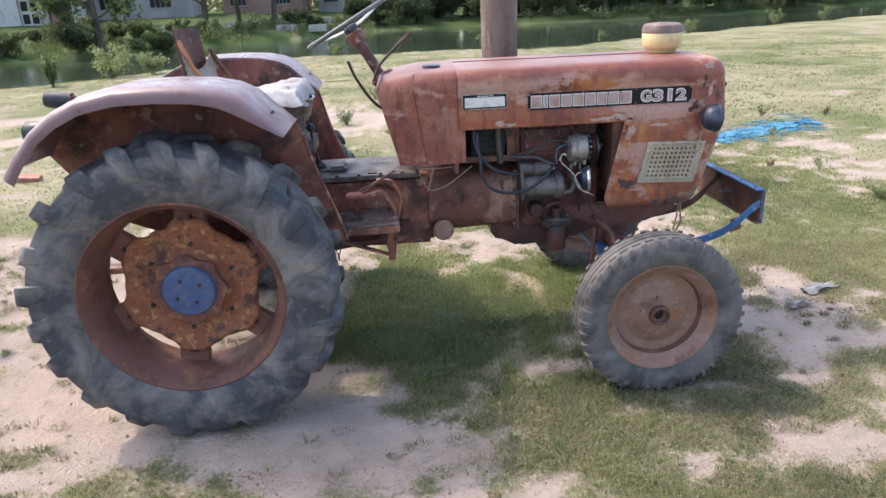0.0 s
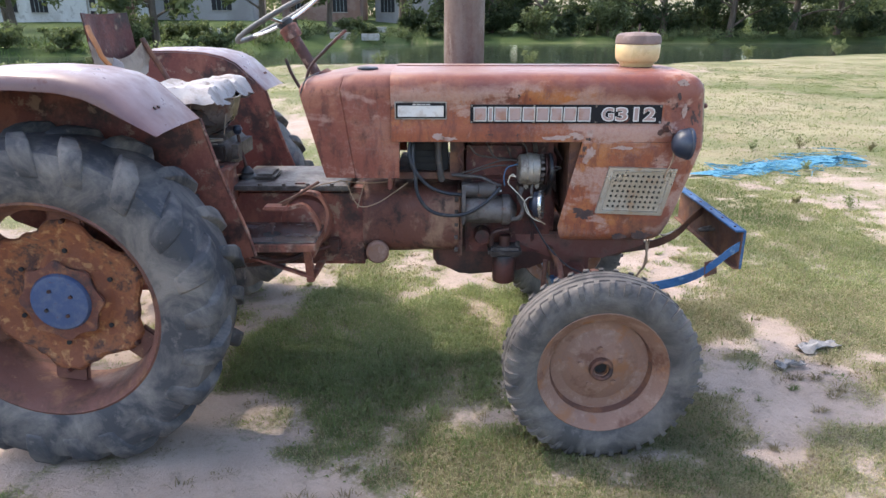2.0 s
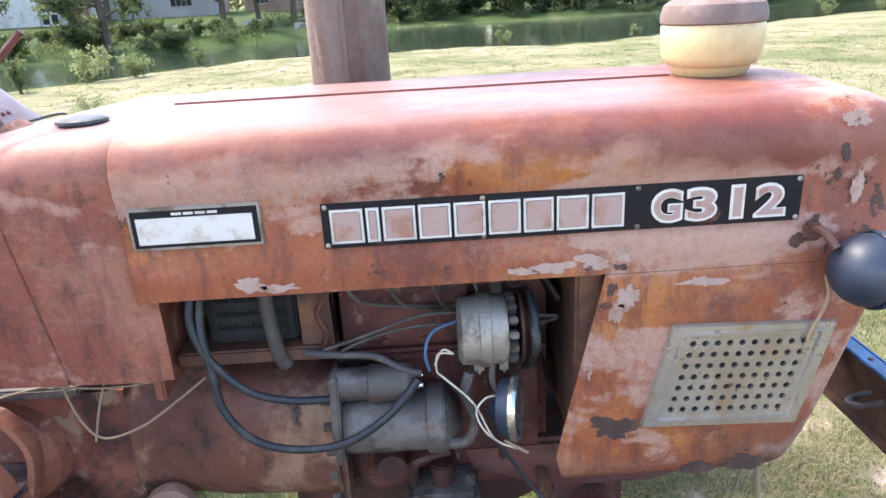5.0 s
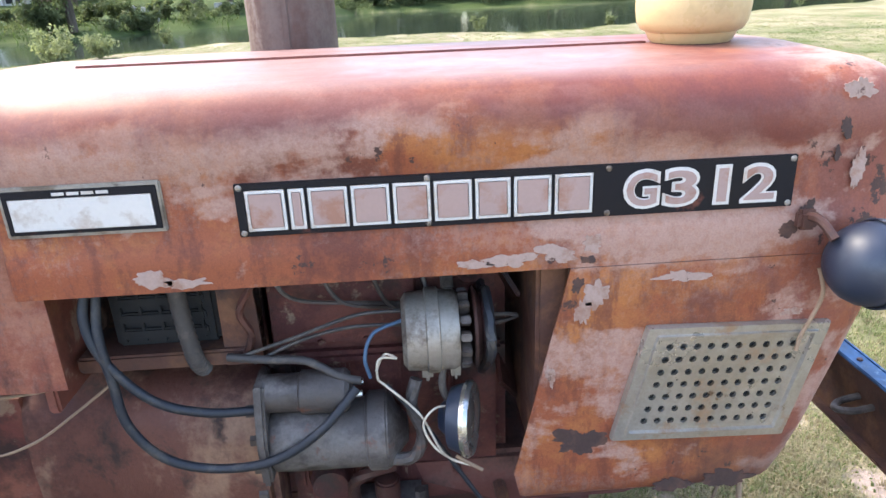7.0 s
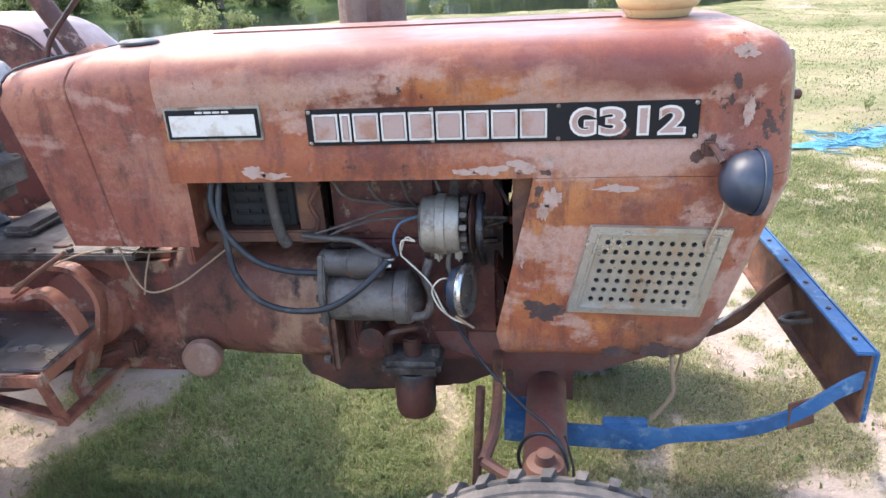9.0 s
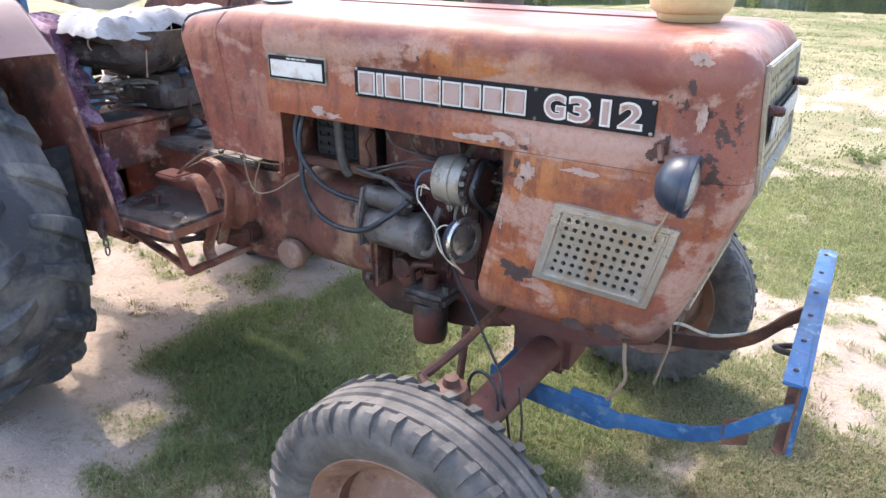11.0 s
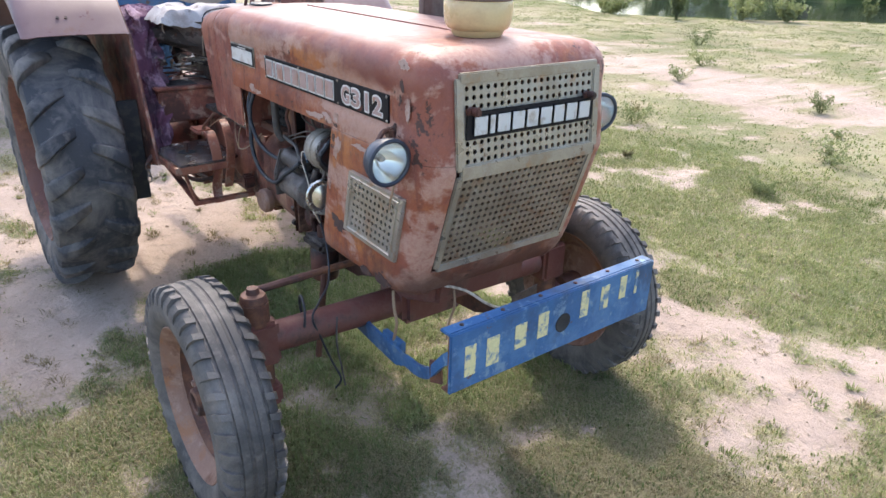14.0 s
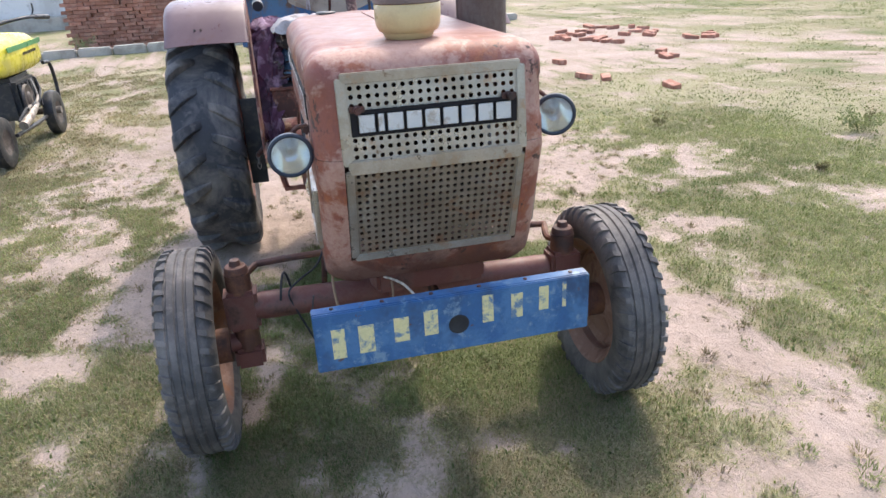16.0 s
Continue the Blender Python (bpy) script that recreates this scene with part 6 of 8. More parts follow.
seat = thing("seat", "", "")
seat.parent = tractor
tagged(seat, "worn driver's seat under a dusty white cloth")
rows = []
for i in range(25):
    u = i / 24
    row = []
    for j in range(37):
        v = j / 36
        x, y = 0.07 + 0.39 * u, -0.365 + 0.60 * v
        edge = min(u, 1 - u, v, 1 - v)
        hang = max(0, 1 - edge / 0.10)
        z = 1.262 + 0.02 * u + 0.030 * noise.noise((7 * x, 7 * y, 0)) + 0.012 * noise.noise((24 * x, 24 * y, 3)) - 0.075 * hang ** 1.4 * (0.85 + 0.5 * noise.noise((7 * x, 7 * y, 8)) + 0.15 * noise.noise((20 * x, 20 * y, 2)))
        row.append((x + 0.010 * noise.noise((20 * x, 20 * y, 5)), y + 0.012 * noise.noise((20 * x, 20 * y, 9)), z))
    rows.append(row)
part("cloth_cover", grid(bmesh.new(), rows, 0.004), M_whitecloth, seat, "rumpled dusty white cloth")
rows = []
for i in range(15):
    u = 2 * math.pi * i / 14 if i < 14 else 0.0
    row = []
    for j in range(21):
        v = j / 20
        f = max(0.05, math.sin(math.pi * v)) ** 0.35 * (1 + 0.22 * noise.noise((4 * v, 2 * math.cos(u), 2 * math.sin(u))) + 0.10 * noise.noise((14 * v, 5 * math.cos(u), 5 * math.sin(u))))
        row.append((0.265 + 0.165 * f * math.cos(u), -0.35 + 0.58 * v, 1.165 + 0.065 * f * math.sin(u) - 0.03 * math.sin(math.pi * v) * (math.sin(u) < 0)))
    rows.append(row)
part("cushion", grid(bmesh.new(), rows), M_foam, seat, "torn dark cushion bulging under the cloth")
part("seat_pan", lathe(bmesh.new(), ((0.0, -0.16), (0.06, -0.155), (0.13, -0.125), (0.18, -0.07), (0.20, 0.0), (0.205, 0.01), (0.195, 0.01), (0.175, -0.065), (0.125, -0.118), (0.055, -0.147), (0.0, -0.152)), (0.28, -0.10, 1.215), (0, 0, 1), 36), M_panmetal, seat, "worn grey steel seat pan")
for k in range(10):
    a = 0.66 * k
    x, y = 0.27 + 0.18 * math.cos(a), -0.075 + 0.28 * math.sin(a)
    part("cloth_strip", tube(bmesh.new(), ((x, y, 1.245), (x + 0.015 * math.cos(3 * a), y - 0.01, 1.19), (x - 0.01, y + 0.012 * math.sin(5 * a), 1.12 + 0.045 * math.sin(4 * a))), 0.003, 6), M_canvas, seat)
for k in range(5):
    y = -0.33 + 0.12 * k
    rows = [[(0.13 + 0.02 * noise.noise((k, i, 1)) + 0.01 * i, y + 0.035 * (q - 1) + 0.012 * noise.noise((k, i, q)), 1.22 - 0.04 * i) for q in range(3)] for i in range(5)]
    part("hanging_lining", grid(bmesh.new(), rows, 0.003), M_black, seat)
part("seat_mount", box(bmesh.new(), (0.04, -0.16, 0.92), (0.46, 0.16, 1.07), 0.045, seg=3), M_oily, seat, "greasy grey-brown seat mounting")
part("mount_bracket", bar(bmesh.new(), (0.10, -0.20, 0.94), (0.28, -0.30, 1.18), 0.04, 0.012, 0.003), M_sump, seat)
part("seat_post", bar(bmesh.new(), (0.28, -0.03, 0.90), (0.34, -0.03, 1.10), 0.08, 0.02, 0.004, up=(1, 0, 0)), M_rustarm, seat)
part("seat_spring", tube(bmesh.new(), [(0.22 + 0.035 * math.cos(1.05 * k), -0.12 + 0.035 * math.sin(1.05 * k), 0.93 + 0.0055 * k) for k in range(36)], 0.005, 6, 2), M_sump, seat)
part("seat_spring", tube(bmesh.new(), [(0.22 + 0.035 * math.cos(1.05 * k), 0.08 + 0.035 * math.sin(1.05 * k), 0.93 + 0.0055 * k) for k in range(36)], 0.005, 6, 2), M_sump, seat)
rows = []
for i in range(9):
    z = 1.30 + 0.245 * i / 8
    rows.append([(-0.02 - 0.03 * i / 8 - 0.05 * (1 - (y / 0.24) ** 2), y, z + 0.012 * noise.noise((4 * y, z, 1))) for y in np.linspace(-0.20, 0.20, 12)])
part("backrest", grid(bmesh.new(), rows, 0.006), M_engine, seat, "dark maroon sheet backrest")
rows = []
for i in range(7):
    row = []
    for y in np.linspace(-0.25, 0.25, 15):
        sag = 0.075 * (1 - (y / 0.25) ** 2)
        row.append((-0.03 + 0.02 * i / 6 - 0.02 * noise.noise((9 * y, i, 2)), y, 1.44 - sag - 0.035 * i * 0.5 + 0.01 * noise.noise((11 * y, 2 * i, 5))))
    rows.append(row)
part("canvas_sling", grid(bmesh.new(), rows, 0.003), M_canvas, seat, "sagging dirty canvas sling")
part("back_strap", tube(bmesh.new(), ((-0.05, -0.20, 1.50), (-0.035, -0.213, 1.465), (-0.015, -0.220, 1.425), (0.0, -0.222, 1.385), (0.02, -0.21, 1.35)), 0.010, 8), M_orange, seat, "orange rusted backrest strap")
part("back_strap", tube(bmesh.new(), ((-0.03, 0.235, 1.44), (-0.02, 0.235, 1.42), (0.0, 0.235, 1.38), (0.05, 0.225, 1.30), (0.10, 0.20, 1.22)), 0.012, 8), M_rustarm, seat)
part("pale_flap", slab(bmesh.new(), [(0.0, 1.29), (0.06, 1.29), (0.05, 1.36), (0.02, 1.38)], lambda u, v, q: Vector((u - 0.01, -0.16 + q + 0.3 * u, v)), 0.006, 0.002), M_whitecloth, seat)

lever = part("gear_lever", tube(bmesh.new(), ((0.473, -0.05, 0.87), (0.468, -0.055, 0.93), (0.452, -0.05, 1.0), (0.446, -0.05, 1.065)), 0.007, 8), M_sump, tractor, "bent gear lever with a dark ball knob")
part("ball_knob", lathe(bmesh.new(), ((0.0, -0.022), (0.014, -0.017), (0.021, 0.0), (0.014, 0.017), (0.0, 0.022)), (0.446, -0.05, 1.078), (0, 0, 1), 18), M_lampshell, lever)
part("rubber_boot", lathe(bmesh.new(), ((0.04, 0.0), (0.038, 0.012), (0.026, 0.02), (0.028, 0.03), (0.014, 0.05), (0.008, 0.055)), (0.473, -0.05, 0.866), (0, 0, 1), 20), M_black, lever)
part("shift_box", box(bmesh.new(), (0.51, -0.10, 0.866), (0.60, 0.05, 0.895), 0.012), M_oily, lever)
part("deck_latch", box(bmesh.new(), (0.70, -0.17, 0.868), (0.745, -0.15, 0.874), 0.002), M_sump, gearbox)
for k in range(4):
    part("deck_bolt", cyl(bmesh.new(), (0.56 + 0.1 * k, -0.19, 0.868), (0.56 + 0.1 * k, -0.19, 0.877), 0.009, seg=6), M_grey_iron, gearbox)
part("toolbox", box(bmesh.new(), (0.18, -0.405, 0.80), (0.455, -0.14, 0.945), 0.008), M_redsheet, gearbox, "rusty red toolbox beside the seat")
part("toolbox_rim", box(bmesh.new(), (0.17, -0.415, 0.943), (0.465, -0.13, 0.955), 0.004), M_redsheet, gearbox)
# black sheet for the shade inside the toolbox opening
part("toolbox_shade_sheet", box(bmesh.new(), (0.30, -0.35, 0.953), (0.43, -0.22, 0.958), 0.001), M_dark, gearbox)
random.seed(5)
for k in range(26):
    x, y = 0.14 + 0.16 * random.random(), -0.37 + 0.20 * random.random()
    z = 0.962 + 0.10 * (k / 26)
    part("scrap_rod", tube(bmesh.new(), ((x, y, z), (x + random.uniform(-0.02, 0.14), y + random.uniform(-0.05, 0.05), z + 0.012), (x + random.uniform(0.04, 0.17), y + random.uniform(-0.08, 0.10), z + 0.03 * random.random())), random.uniform(0.003, 0.008), 6), random.choice((M_grey_iron, M_panmetal, M_steel, M_rustarm, M_alu, M_string)), gearbox)

# step plate, pedals and linkage
step = part("step_plate", slab(bmesh.new(), [(0.46, -0.20), (0.79, -0.20), (0.83, -0.24), (0.83, -0.46), (0.57, -0.475), (0.49, -0.44)], lambda u, v, q: Vector((u, v, 0.700 + q)), 0.012, 0.003), M_treadplate, tractor, "worn dark footplate with a hole")
# black disc for the shade in the footplate's hole
part("step_hole_shade", lathe(bmesh.new(), ((0.0, 0.0), (0.03, 0.0), (0.034, 0.0008), (0.036, 0.0)), (0.64, -0.37, 0.7125), (0, 0, 1), 20), M_dark, step)
part("step_peg", cyl(bmesh.new(), (0.64, -0.37, 0.70), (0.645, -0.368, 0.755), 0.006, seg=8), M_sump, step)
part("step_peg_cap", cyl(bmesh.new(), (0.645, -0.368, 0.752), (0.645, -0.368, 0.757), 0.014, seg=10), M_sump, step)
part("step_lip", box(bmesh.new(), (0.565, -0.478, 0.672), (0.83, -0.468, 0.703), 0.003), M_redsheet, step)
part("step_lip", box(bmesh.new(), (0.822, -0.468, 0.672), (0.832, -0.24, 0.703), 0.003), M_redsheet, step)
part("step_bracket", bar(bmesh.new(), (0.50, -0.44, 0.665), (0.80, -0.40, 0.54), 0.03, 0.01, 0.002), M_redsheet, step)
part("step_bracket", bar(bmesh.new(), (0.79, -0.44, 0.69), (0.79, -0.40, 0.53), 0.03, 0.01, 0.002), M_redsheet, step)
part("step_crossbar", bar(bmesh.new(), (0.79, -0.41, 0.53), (0.80, -0.15, 0.53), 0.03, 0.018, 0.003), M_redsheet, step)
part("step_rod", tube(bmesh.new(), ((0.50, -0.46, 0.69), (0.60, -0.42, 0.63), (0.70, -0.36, 0.60), (0.76, -0.30, 0.62)), 0.009, 8), M_sump, step)
mirror_part(step)
pedal = part("brake_pedal", box(bmesh.new(), (0.60, -0.335, 0.795), (0.70, -0.265, 0.812), 0.006, Matrix.Rotation(0.0, 4, "X")), M_redsheet, tractor, "red pedal on a curved strap arm")


def strap(pts, w):
    rows = []
    for p in spline(pts, 5):
        rows.append([(p.x, p.y - w / 2, p.z), (p.x, p.y + w / 2, p.z)])
    return grid(bmesh.new(), rows, 0.012)


part("pedal_arm", strap(((0.69, -0.30, 0.805), (0.76, -0.30, 0.818), (0.805, -0.30, 0.77), (0.825, -0.30, 0.709), (0.81, -0.30, 0.64), (0.779, -0.30, 0.573), (0.799, -0.30, 0.516)), 0.038), M_redsheet, pedal)
part("pedal_arm", strap(((0.74, -0.24, 0.86), (0.813, -0.25, 0.851), (0.854, -0.25, 0.779), (0.840, -0.25, 0.70), (0.815, -0.25, 0.64), (0.785, -0.25, 0.575)), 0.034), M_redsheet, pedal)
part("pedal_rod", tube(bmesh.new(), ((0.66, -0.30, 0.80), (0.73, -0.30, 0.85), (0.827, -0.295, 0.909)), 0.006, 8), M_rustarm, pedal)
part("linkage_clevis", box(bmesh.new(), (0.84, -0.215, 0.585), (0.885, -0.17, 0.64), 0.006), M_sump, gearbox)
part("linkage_rod", tube(bmesh.new(), ((0.30, -0.25, 0.52), (0.60, -0.25, 0.55), (0.86, -0.20, 0.61)), 0.009, 8), M_sump, gearbox)
part("side_bulge", lathe(bmesh.new(), ((0.0, 0.05), (0.07, 0.045), (0.105, 0.025), (0.115, 0.0)), (0.74, -0.15, 0.70), (0, -1, 0), 36), M_redsheet, gearbox)

# purple cloth bunched between fender and toolbox


def bundle(path, folds, seed, n=9, ring_n=44):
    """A bunched cloth: a loft with deep folds. path: (x, y, z, half width along y, half depth along x)."""
    pts = spline([p[:3] for p in path], n)
    rows = []
    for i, p in enumerate(pts):
        u = i / (len(pts) - 1) * (len(path) - 1)
        k = min(int(u), len(path) - 2)
        f = u - k
        wy, wx = (path[k][q] * (1 - f) + path[k + 1][q] * f for q in (3, 4))
        row = []
        for j in range(ring_n + 1):
            a = 2 * math.pi * (j % ring_n) / ring_n
            c, sn = math.cos(a), math.sin(a)
            r = 0.72 + folds * abs(noise.noise((2.6 * c + 0.5 * u, 2.6 * sn + seed, 0.8 * u))) + 0.5 * folds * noise.noise((5.5 * c, 5.5 * sn + 1.2 * u, seed))
            r *= 0.02 if i in (0, len(pts) - 1) else 1.0
            row.append((p.x + wx * r * c, max(-0.470, min(p.y + wy * r * sn, -0.2)), p.z + 0.25 * wx * r * sn + 0.02 * noise.noise((3 * c, 3 * sn, u))))
        rows.append(row)
    return grid(bmesh.new(), rows)


bm = bundle(((0.17, -0.40, 1.275, 0.05, 0.03), (0.19, -0.385, 1.235, 0.105, 0.09), (0.21, -0.385, 1.175, 0.105, 0.085), (0.27, -0.405, 1.08, 0.080, 0.07), (0.32, -0.405, 0.98, 0.075, 0.07), (0.38, -0.415, 0.89, 0.065, 0.07), (0.43, -0.43, 0.80, 0.055, 0.065), (0.45, -0.42, 0.712, 0.045, 0.06), (0.45, -0.42, 0.705, 0.02, 0.02)), 0.75, 3.0)
cloth = part("cloth", bm, M_purple, sharp=60)
tagged(cloth, "crumpled faded purple cloth hung beside the seat", "cloth")
bm = bundle(((0.24, -0.30, 0.956, 0.03, 0.03), (0.24, -0.31, 0.98, 0.06, 0.06), (0.235, -0.315, 1.05, 0.055, 0.06), (0.22, -0.31, 1.11, 0.05, 0.05), (0.21, -0.30, 1.15, 0.02, 0.02), (0.21, -0.30, 1.155, 0.01, 0.01)), 0.8, 8.0)
tagged(part("plastic_bag", bm, M_bag, sharp=60), "crumpled pale blue and white plastic bag on the toolbox", "bag")
# chain hanging from the step bracket
chain_at = Vector((0.55, -0.50, 0.66))
part("chain_bracket", tube(bmesh.new(), ((0.50, -0.455, 0.70), (0.52, -0.50, 0.66), (0.56, -0.52, 0.645)), 0.012, 8), M_rustarm, step)
for k in range(3):
    c = chain_at + Vector((0.012, -0.018, -0.012 - 0.026 * k))
    e = Vector((1, 0.3, 0)).normalized() if k % 2 else Vector((-0.3, 1, 0)).normalized()
    part("chain_link", tube(bmesh.new(), [c + 0.009 * math.cos(a) * e + Vector((0, 0, 0.017 * math.sin(a))) for a in (2 * math.pi * q / 12 for q in range(13))], 0.0028, 6, 1), M_oily, step)
# rear linkage
part("lift_arm", bar(bmesh.new(), (-0.22, -0.22, 0.86), (-0.62, -0.24, 0.74), 0.03, 0.05, 0.008), M_redsheet, gearbox)
part("lift_arm", bar(bmesh.new(), (-0.22, 0.22, 0.86), (-0.62, 0.24, 0.74), 0.03, 0.05, 0.008), M_redsheet, gearbox)
part("drawbar", bar(bmesh.new(), (-0.15, 0, 0.42), (-0.85, 0, 0.42), 0.08, 0.03, 0.005), M_rustarm, gearbox)
tail = part("tail_lamp", cyl(bmesh.new(), (-0.50, -0.55, 1.20), (-0.58, -0.55, 1.20), 0.045, seg=24, bev=0.008), M_black, tractor, "black tail lamp behind the fender")
part("tail_bracket", bar(bmesh.new(), (-0.45, -0.55, 1.22), (-0.52, -0.55, 1.20), 0.02, 0.01), M_black, tail)
part("tail_horn", lathe(bmesh.new(), ((0.0, 0.0), (0.03, 0.0), (0.035, 0.05), (0.03, 0.1)), (-0.44, -0.42, 1.30), (-1, 0, 0.1), 20), M_black, tail)


# worn spots on the bonnet side, thin irregular flakes
M_bare = weathered("bare_dark_metal_spot", (0.060, 0.034, 0.030), (((0.11, 0.055, 0.04), 30.0, 0.56, 0.08, None),), rough=0.7, relief=(140, 0.4, 0.002))


def flake(name, x, z, rx, rz, y, mat, parent, seed):
    pts = []
    for k in range(72):
        a = 2 * math.pi * k / 72
        r = 0.80 + 0.55 * noise.noise((0.9 * math.cos(a) + 7.3 * seed, 0.9 * math.sin(a), 1.7 * seed)) + 0.34 * noise.noise((3 * math.cos(a) + seed, 3 * math.sin(a) + seed, 3.3)) + 0.16 * noise.noise((9 * math.cos(a), 9 * math.sin(a), seed))
        pts.append((x + rx * max(0.2, r) * math.cos(a), z + rz * max(0.2, r) * math.sin(a)))
    part(name, slab(bmesh.new(), pts, lambda u, v, q: Vector((u, y - q, v)), 0.0012), mat, parent)


PANEL = side_panels[0]
for k, (x, z, rx, rz) in enumerate(((1.885, 0.785, 0.050, 0.030), (2.04, 0.690, 0.045, 0.016), (2.13, 0.692, 0.05, 0.022), (1.875, 1.045, 0.010, 0.014))):
    flake("worn_spot", x, z, rx, rz, -0.3158, M_bare, PANEL, k + 1)
for k, (x, z, rx, rz) in enumerate(((2.168, 1.112, 0.018, 0.013), (2.19, 1.135, 0.012, 0.018), (1.89, 1.085, 0.012, 0.007), (1.80, 1.092, 0.010, 0.005), (2.225, 1.25, 0.010, 0.018), (2.22, 1.215, 0.006, 0.010))):
    flake("worn_spot", x, z, rx, rz, -0.3148, M_bare, hood, k + 11)


M_chip = weathered("pale_chipped_primer", (0.41, 0.285, 0.240), (((0.33, 0.19, 0.14), 30.0, 0.56, 0.06, None), ((0.10, 0.05, 0.04), 45.0, 0.66, 0.03, None)), rough=0.7, relief=(140, 0.3, 0.002))
for k, (x, z, rx, rz) in enumerate(((1.305, 1.094, 0.028, 0.013), (1.355, 1.086, 0.034, 0.008), (1.735, 1.087, 0.026, 0.008), (1.785, 1.091, 0.034, 0.011), (1.845, 1.096, 0.030, 0.015), (1.895, 1.108, 0.016, 0.016), (2.235, 1.30, 0.022, 0.014), (2.252, 1.19, 0.010, 0.030))):
    flake("pale_chip", x, z, rx, rz, -0.3152, M_chip, hood, k + 31)
for k, (x, z, rx, rz) in enumerate(((1.905, 1.035, 0.022, 0.026), (1.885, 1.005, 0.012, 0.030), (2.02, 1.052, 0.040, 0.010), (2.19, 0.985, 0.018, 0.008), (1.84, 0.905, 0.008, 0.020))):
    flake("pale_chip", x, z, rx, rz, -0.3162, M_chip, PANEL, k + 51)


# ---- trailer behind the tractor ----
trailer = thing("farm_trailer", "worn blue farm trailer standing behind the tractor", "trailer")
part("front_board", box(bmesh.new(), (-3.06, -0.62, 0.86), (-3.0, 1.32, 1.62), 0.008), M_trailer, trailer, "chipped blue front board")
part("rust_plate", box(bmesh.new(), (-3.0, 0.28, 1.30), (-2.985, 0.72, 1.44), 0.004), M_rustarm, trailer, "rust-brown panel with faded yellow bars")
for k in range(6):
    part("faded_bar", box(bmesh.new(), (-2.986, 0.31 + 0.066 * k, 1.34), (-2.981, 0.355 + 0.066 * k, 1.40), 0.001), M_yellow, trailer)
part("board_rail", box(bmesh.new(), (-3.0, -0.62, 1.22), (-2.975, 1.32, 1.265), 0.004), M_rustarm, trailer)
for y in (-0.60, 0.02, 0.86, 1.28):
    part("stake", box(bmesh.new(), (-2.99, y - 0.025, 0.80), (-2.955, y + 0.025, 1.64), 0.005), M_trailer, trailer)
for y in (-0.62, 1.26):
    part("side_board", box(bmesh.new(), (-5.6, y, 0.86), (-3.06, y + 0.06, 1.45), 0.008), M_trailer, trailer)
part("bed", box(bmesh.new(), (-5.6, -0.60, 0.78), (-3.0, 1.30, 0.855), 0.008), M_rustarm, trailer)
part("chassis_rail", box(bmesh.new(), (-5.6, 0.0, 0.66), (-2.4, 0.07, 0.78), 0.006), M_rustarm, trailer)
part("chassis_rail", box(bmesh.new(), (-5.6, 0.62, 0.66), (-2.4, 0.69, 0.78), 0.006), M_rustarm, trailer)
part("drawbar", bar(bmesh.new(), (-2.45, 0.33, 0.70), (-1.5, 0.15, 0.48), 0.09, 0.07, 0.006), M_rustarm, trailer)
part("stand", bar(bmesh.new(), (-2.4, 0.33, 0.70), (-2.4, 0.33, 0.0), 0.07, 0.07, 0.006), M_rustarm, trailer)
for y in (-0.45, 1.15):
    tw_ = part("wheel", lathe(bmesh.new(), ((0.20, -0.08), (0.30, -0.10), (0.38, -0.09), (0.41, -0.05), (0.415, 0.05), (0.38, 0.09), (0.30, 0.10), (0.20, 0.08)), (-4.6, y, 0.41), (0, 1, 0), 40, True), M_tyre, trailer, "dark trailer tyre")
    part("rim", lathe(bmesh.new(), ((0.0, -0.03), (0.12, -0.04), (0.20, -0.085), (0.21, -0.08), (0.21, 0.08), (0.20, 0.085), (0.12, 0.04), (0.0, 0.03)), (-4.6, y, 0.41), (0, 1, 0), 32), M_rim, tw_)
part("axle", cyl(bmesh.new(), (-4.6, -0.45, 0.41), (-4.6, 1.15, 0.41), 0.04, seg=14), M_rustarm, trailer)
for y in (0.035, 0.655):
    part("hanger", box(bmesh.new(), (-4.66, y - 0.03, 0.40), (-4.54, y + 0.03, 0.68), 0.006), M_rustarm, trailer)

# ---- yellow motor tiller ----
M_tilleryellow = weathered("glossy_yellow_cover", (0.66, 0.58, 0.05), (((0.5, 0.44, 0.08), 5.0, 0.6, 0.1, None),), rough=0.3, grain=(200, 0.05), relief=None)
M_tillergreen = weathered("green_cover_stripe", (0.06, 0.25, 0.08), (), rough=0.35, grain=(200, 0.05), relief=None)
tiller = thing("motor_tiller", "parked motor tiller with yellow cover, green stripe and black engine", "tiller", at=(0.0, -0.20, 0.0))
rows = []
for x, w, zl, zh in ((-4.12, 0.03, 0.74, 0.80), (-4.08, 0.11, 0.70, 0.86), (-3.95, 0.16, 0.68, 0.96), (-3.75, 0.18, 0.67, 1.02), (-3.4, 0.18, 0.67, 1.05), (-3.0, 0.17, 0.68, 1.03), (-2.8, 0.13, 0.70, 0.98), (-2.76, 0.03, 0.76, 0.88)):
    zc, hh = (zl + zh) / 2, (zh - zl) / 2
    rows.append([(x, -2.62 + w * math.copysign(abs(math.cos(a)) ** 0.6, math.cos(a)), zc + hh * math.copysign(abs(math.sin(a)) ** 0.6, math.sin(a))) for a in (2 * math.pi * k / 24 for k in range(25))])
cover = part("cover", grid(bmesh.new(), rows), M_tilleryellow, tiller, "glossy yellow engine cover")
part("stripe", box(bmesh.new(), (-3.95, -2.445, 0.90), (-2.95, -2.436, 0.945), 0.003), M_tillergreen, cover)
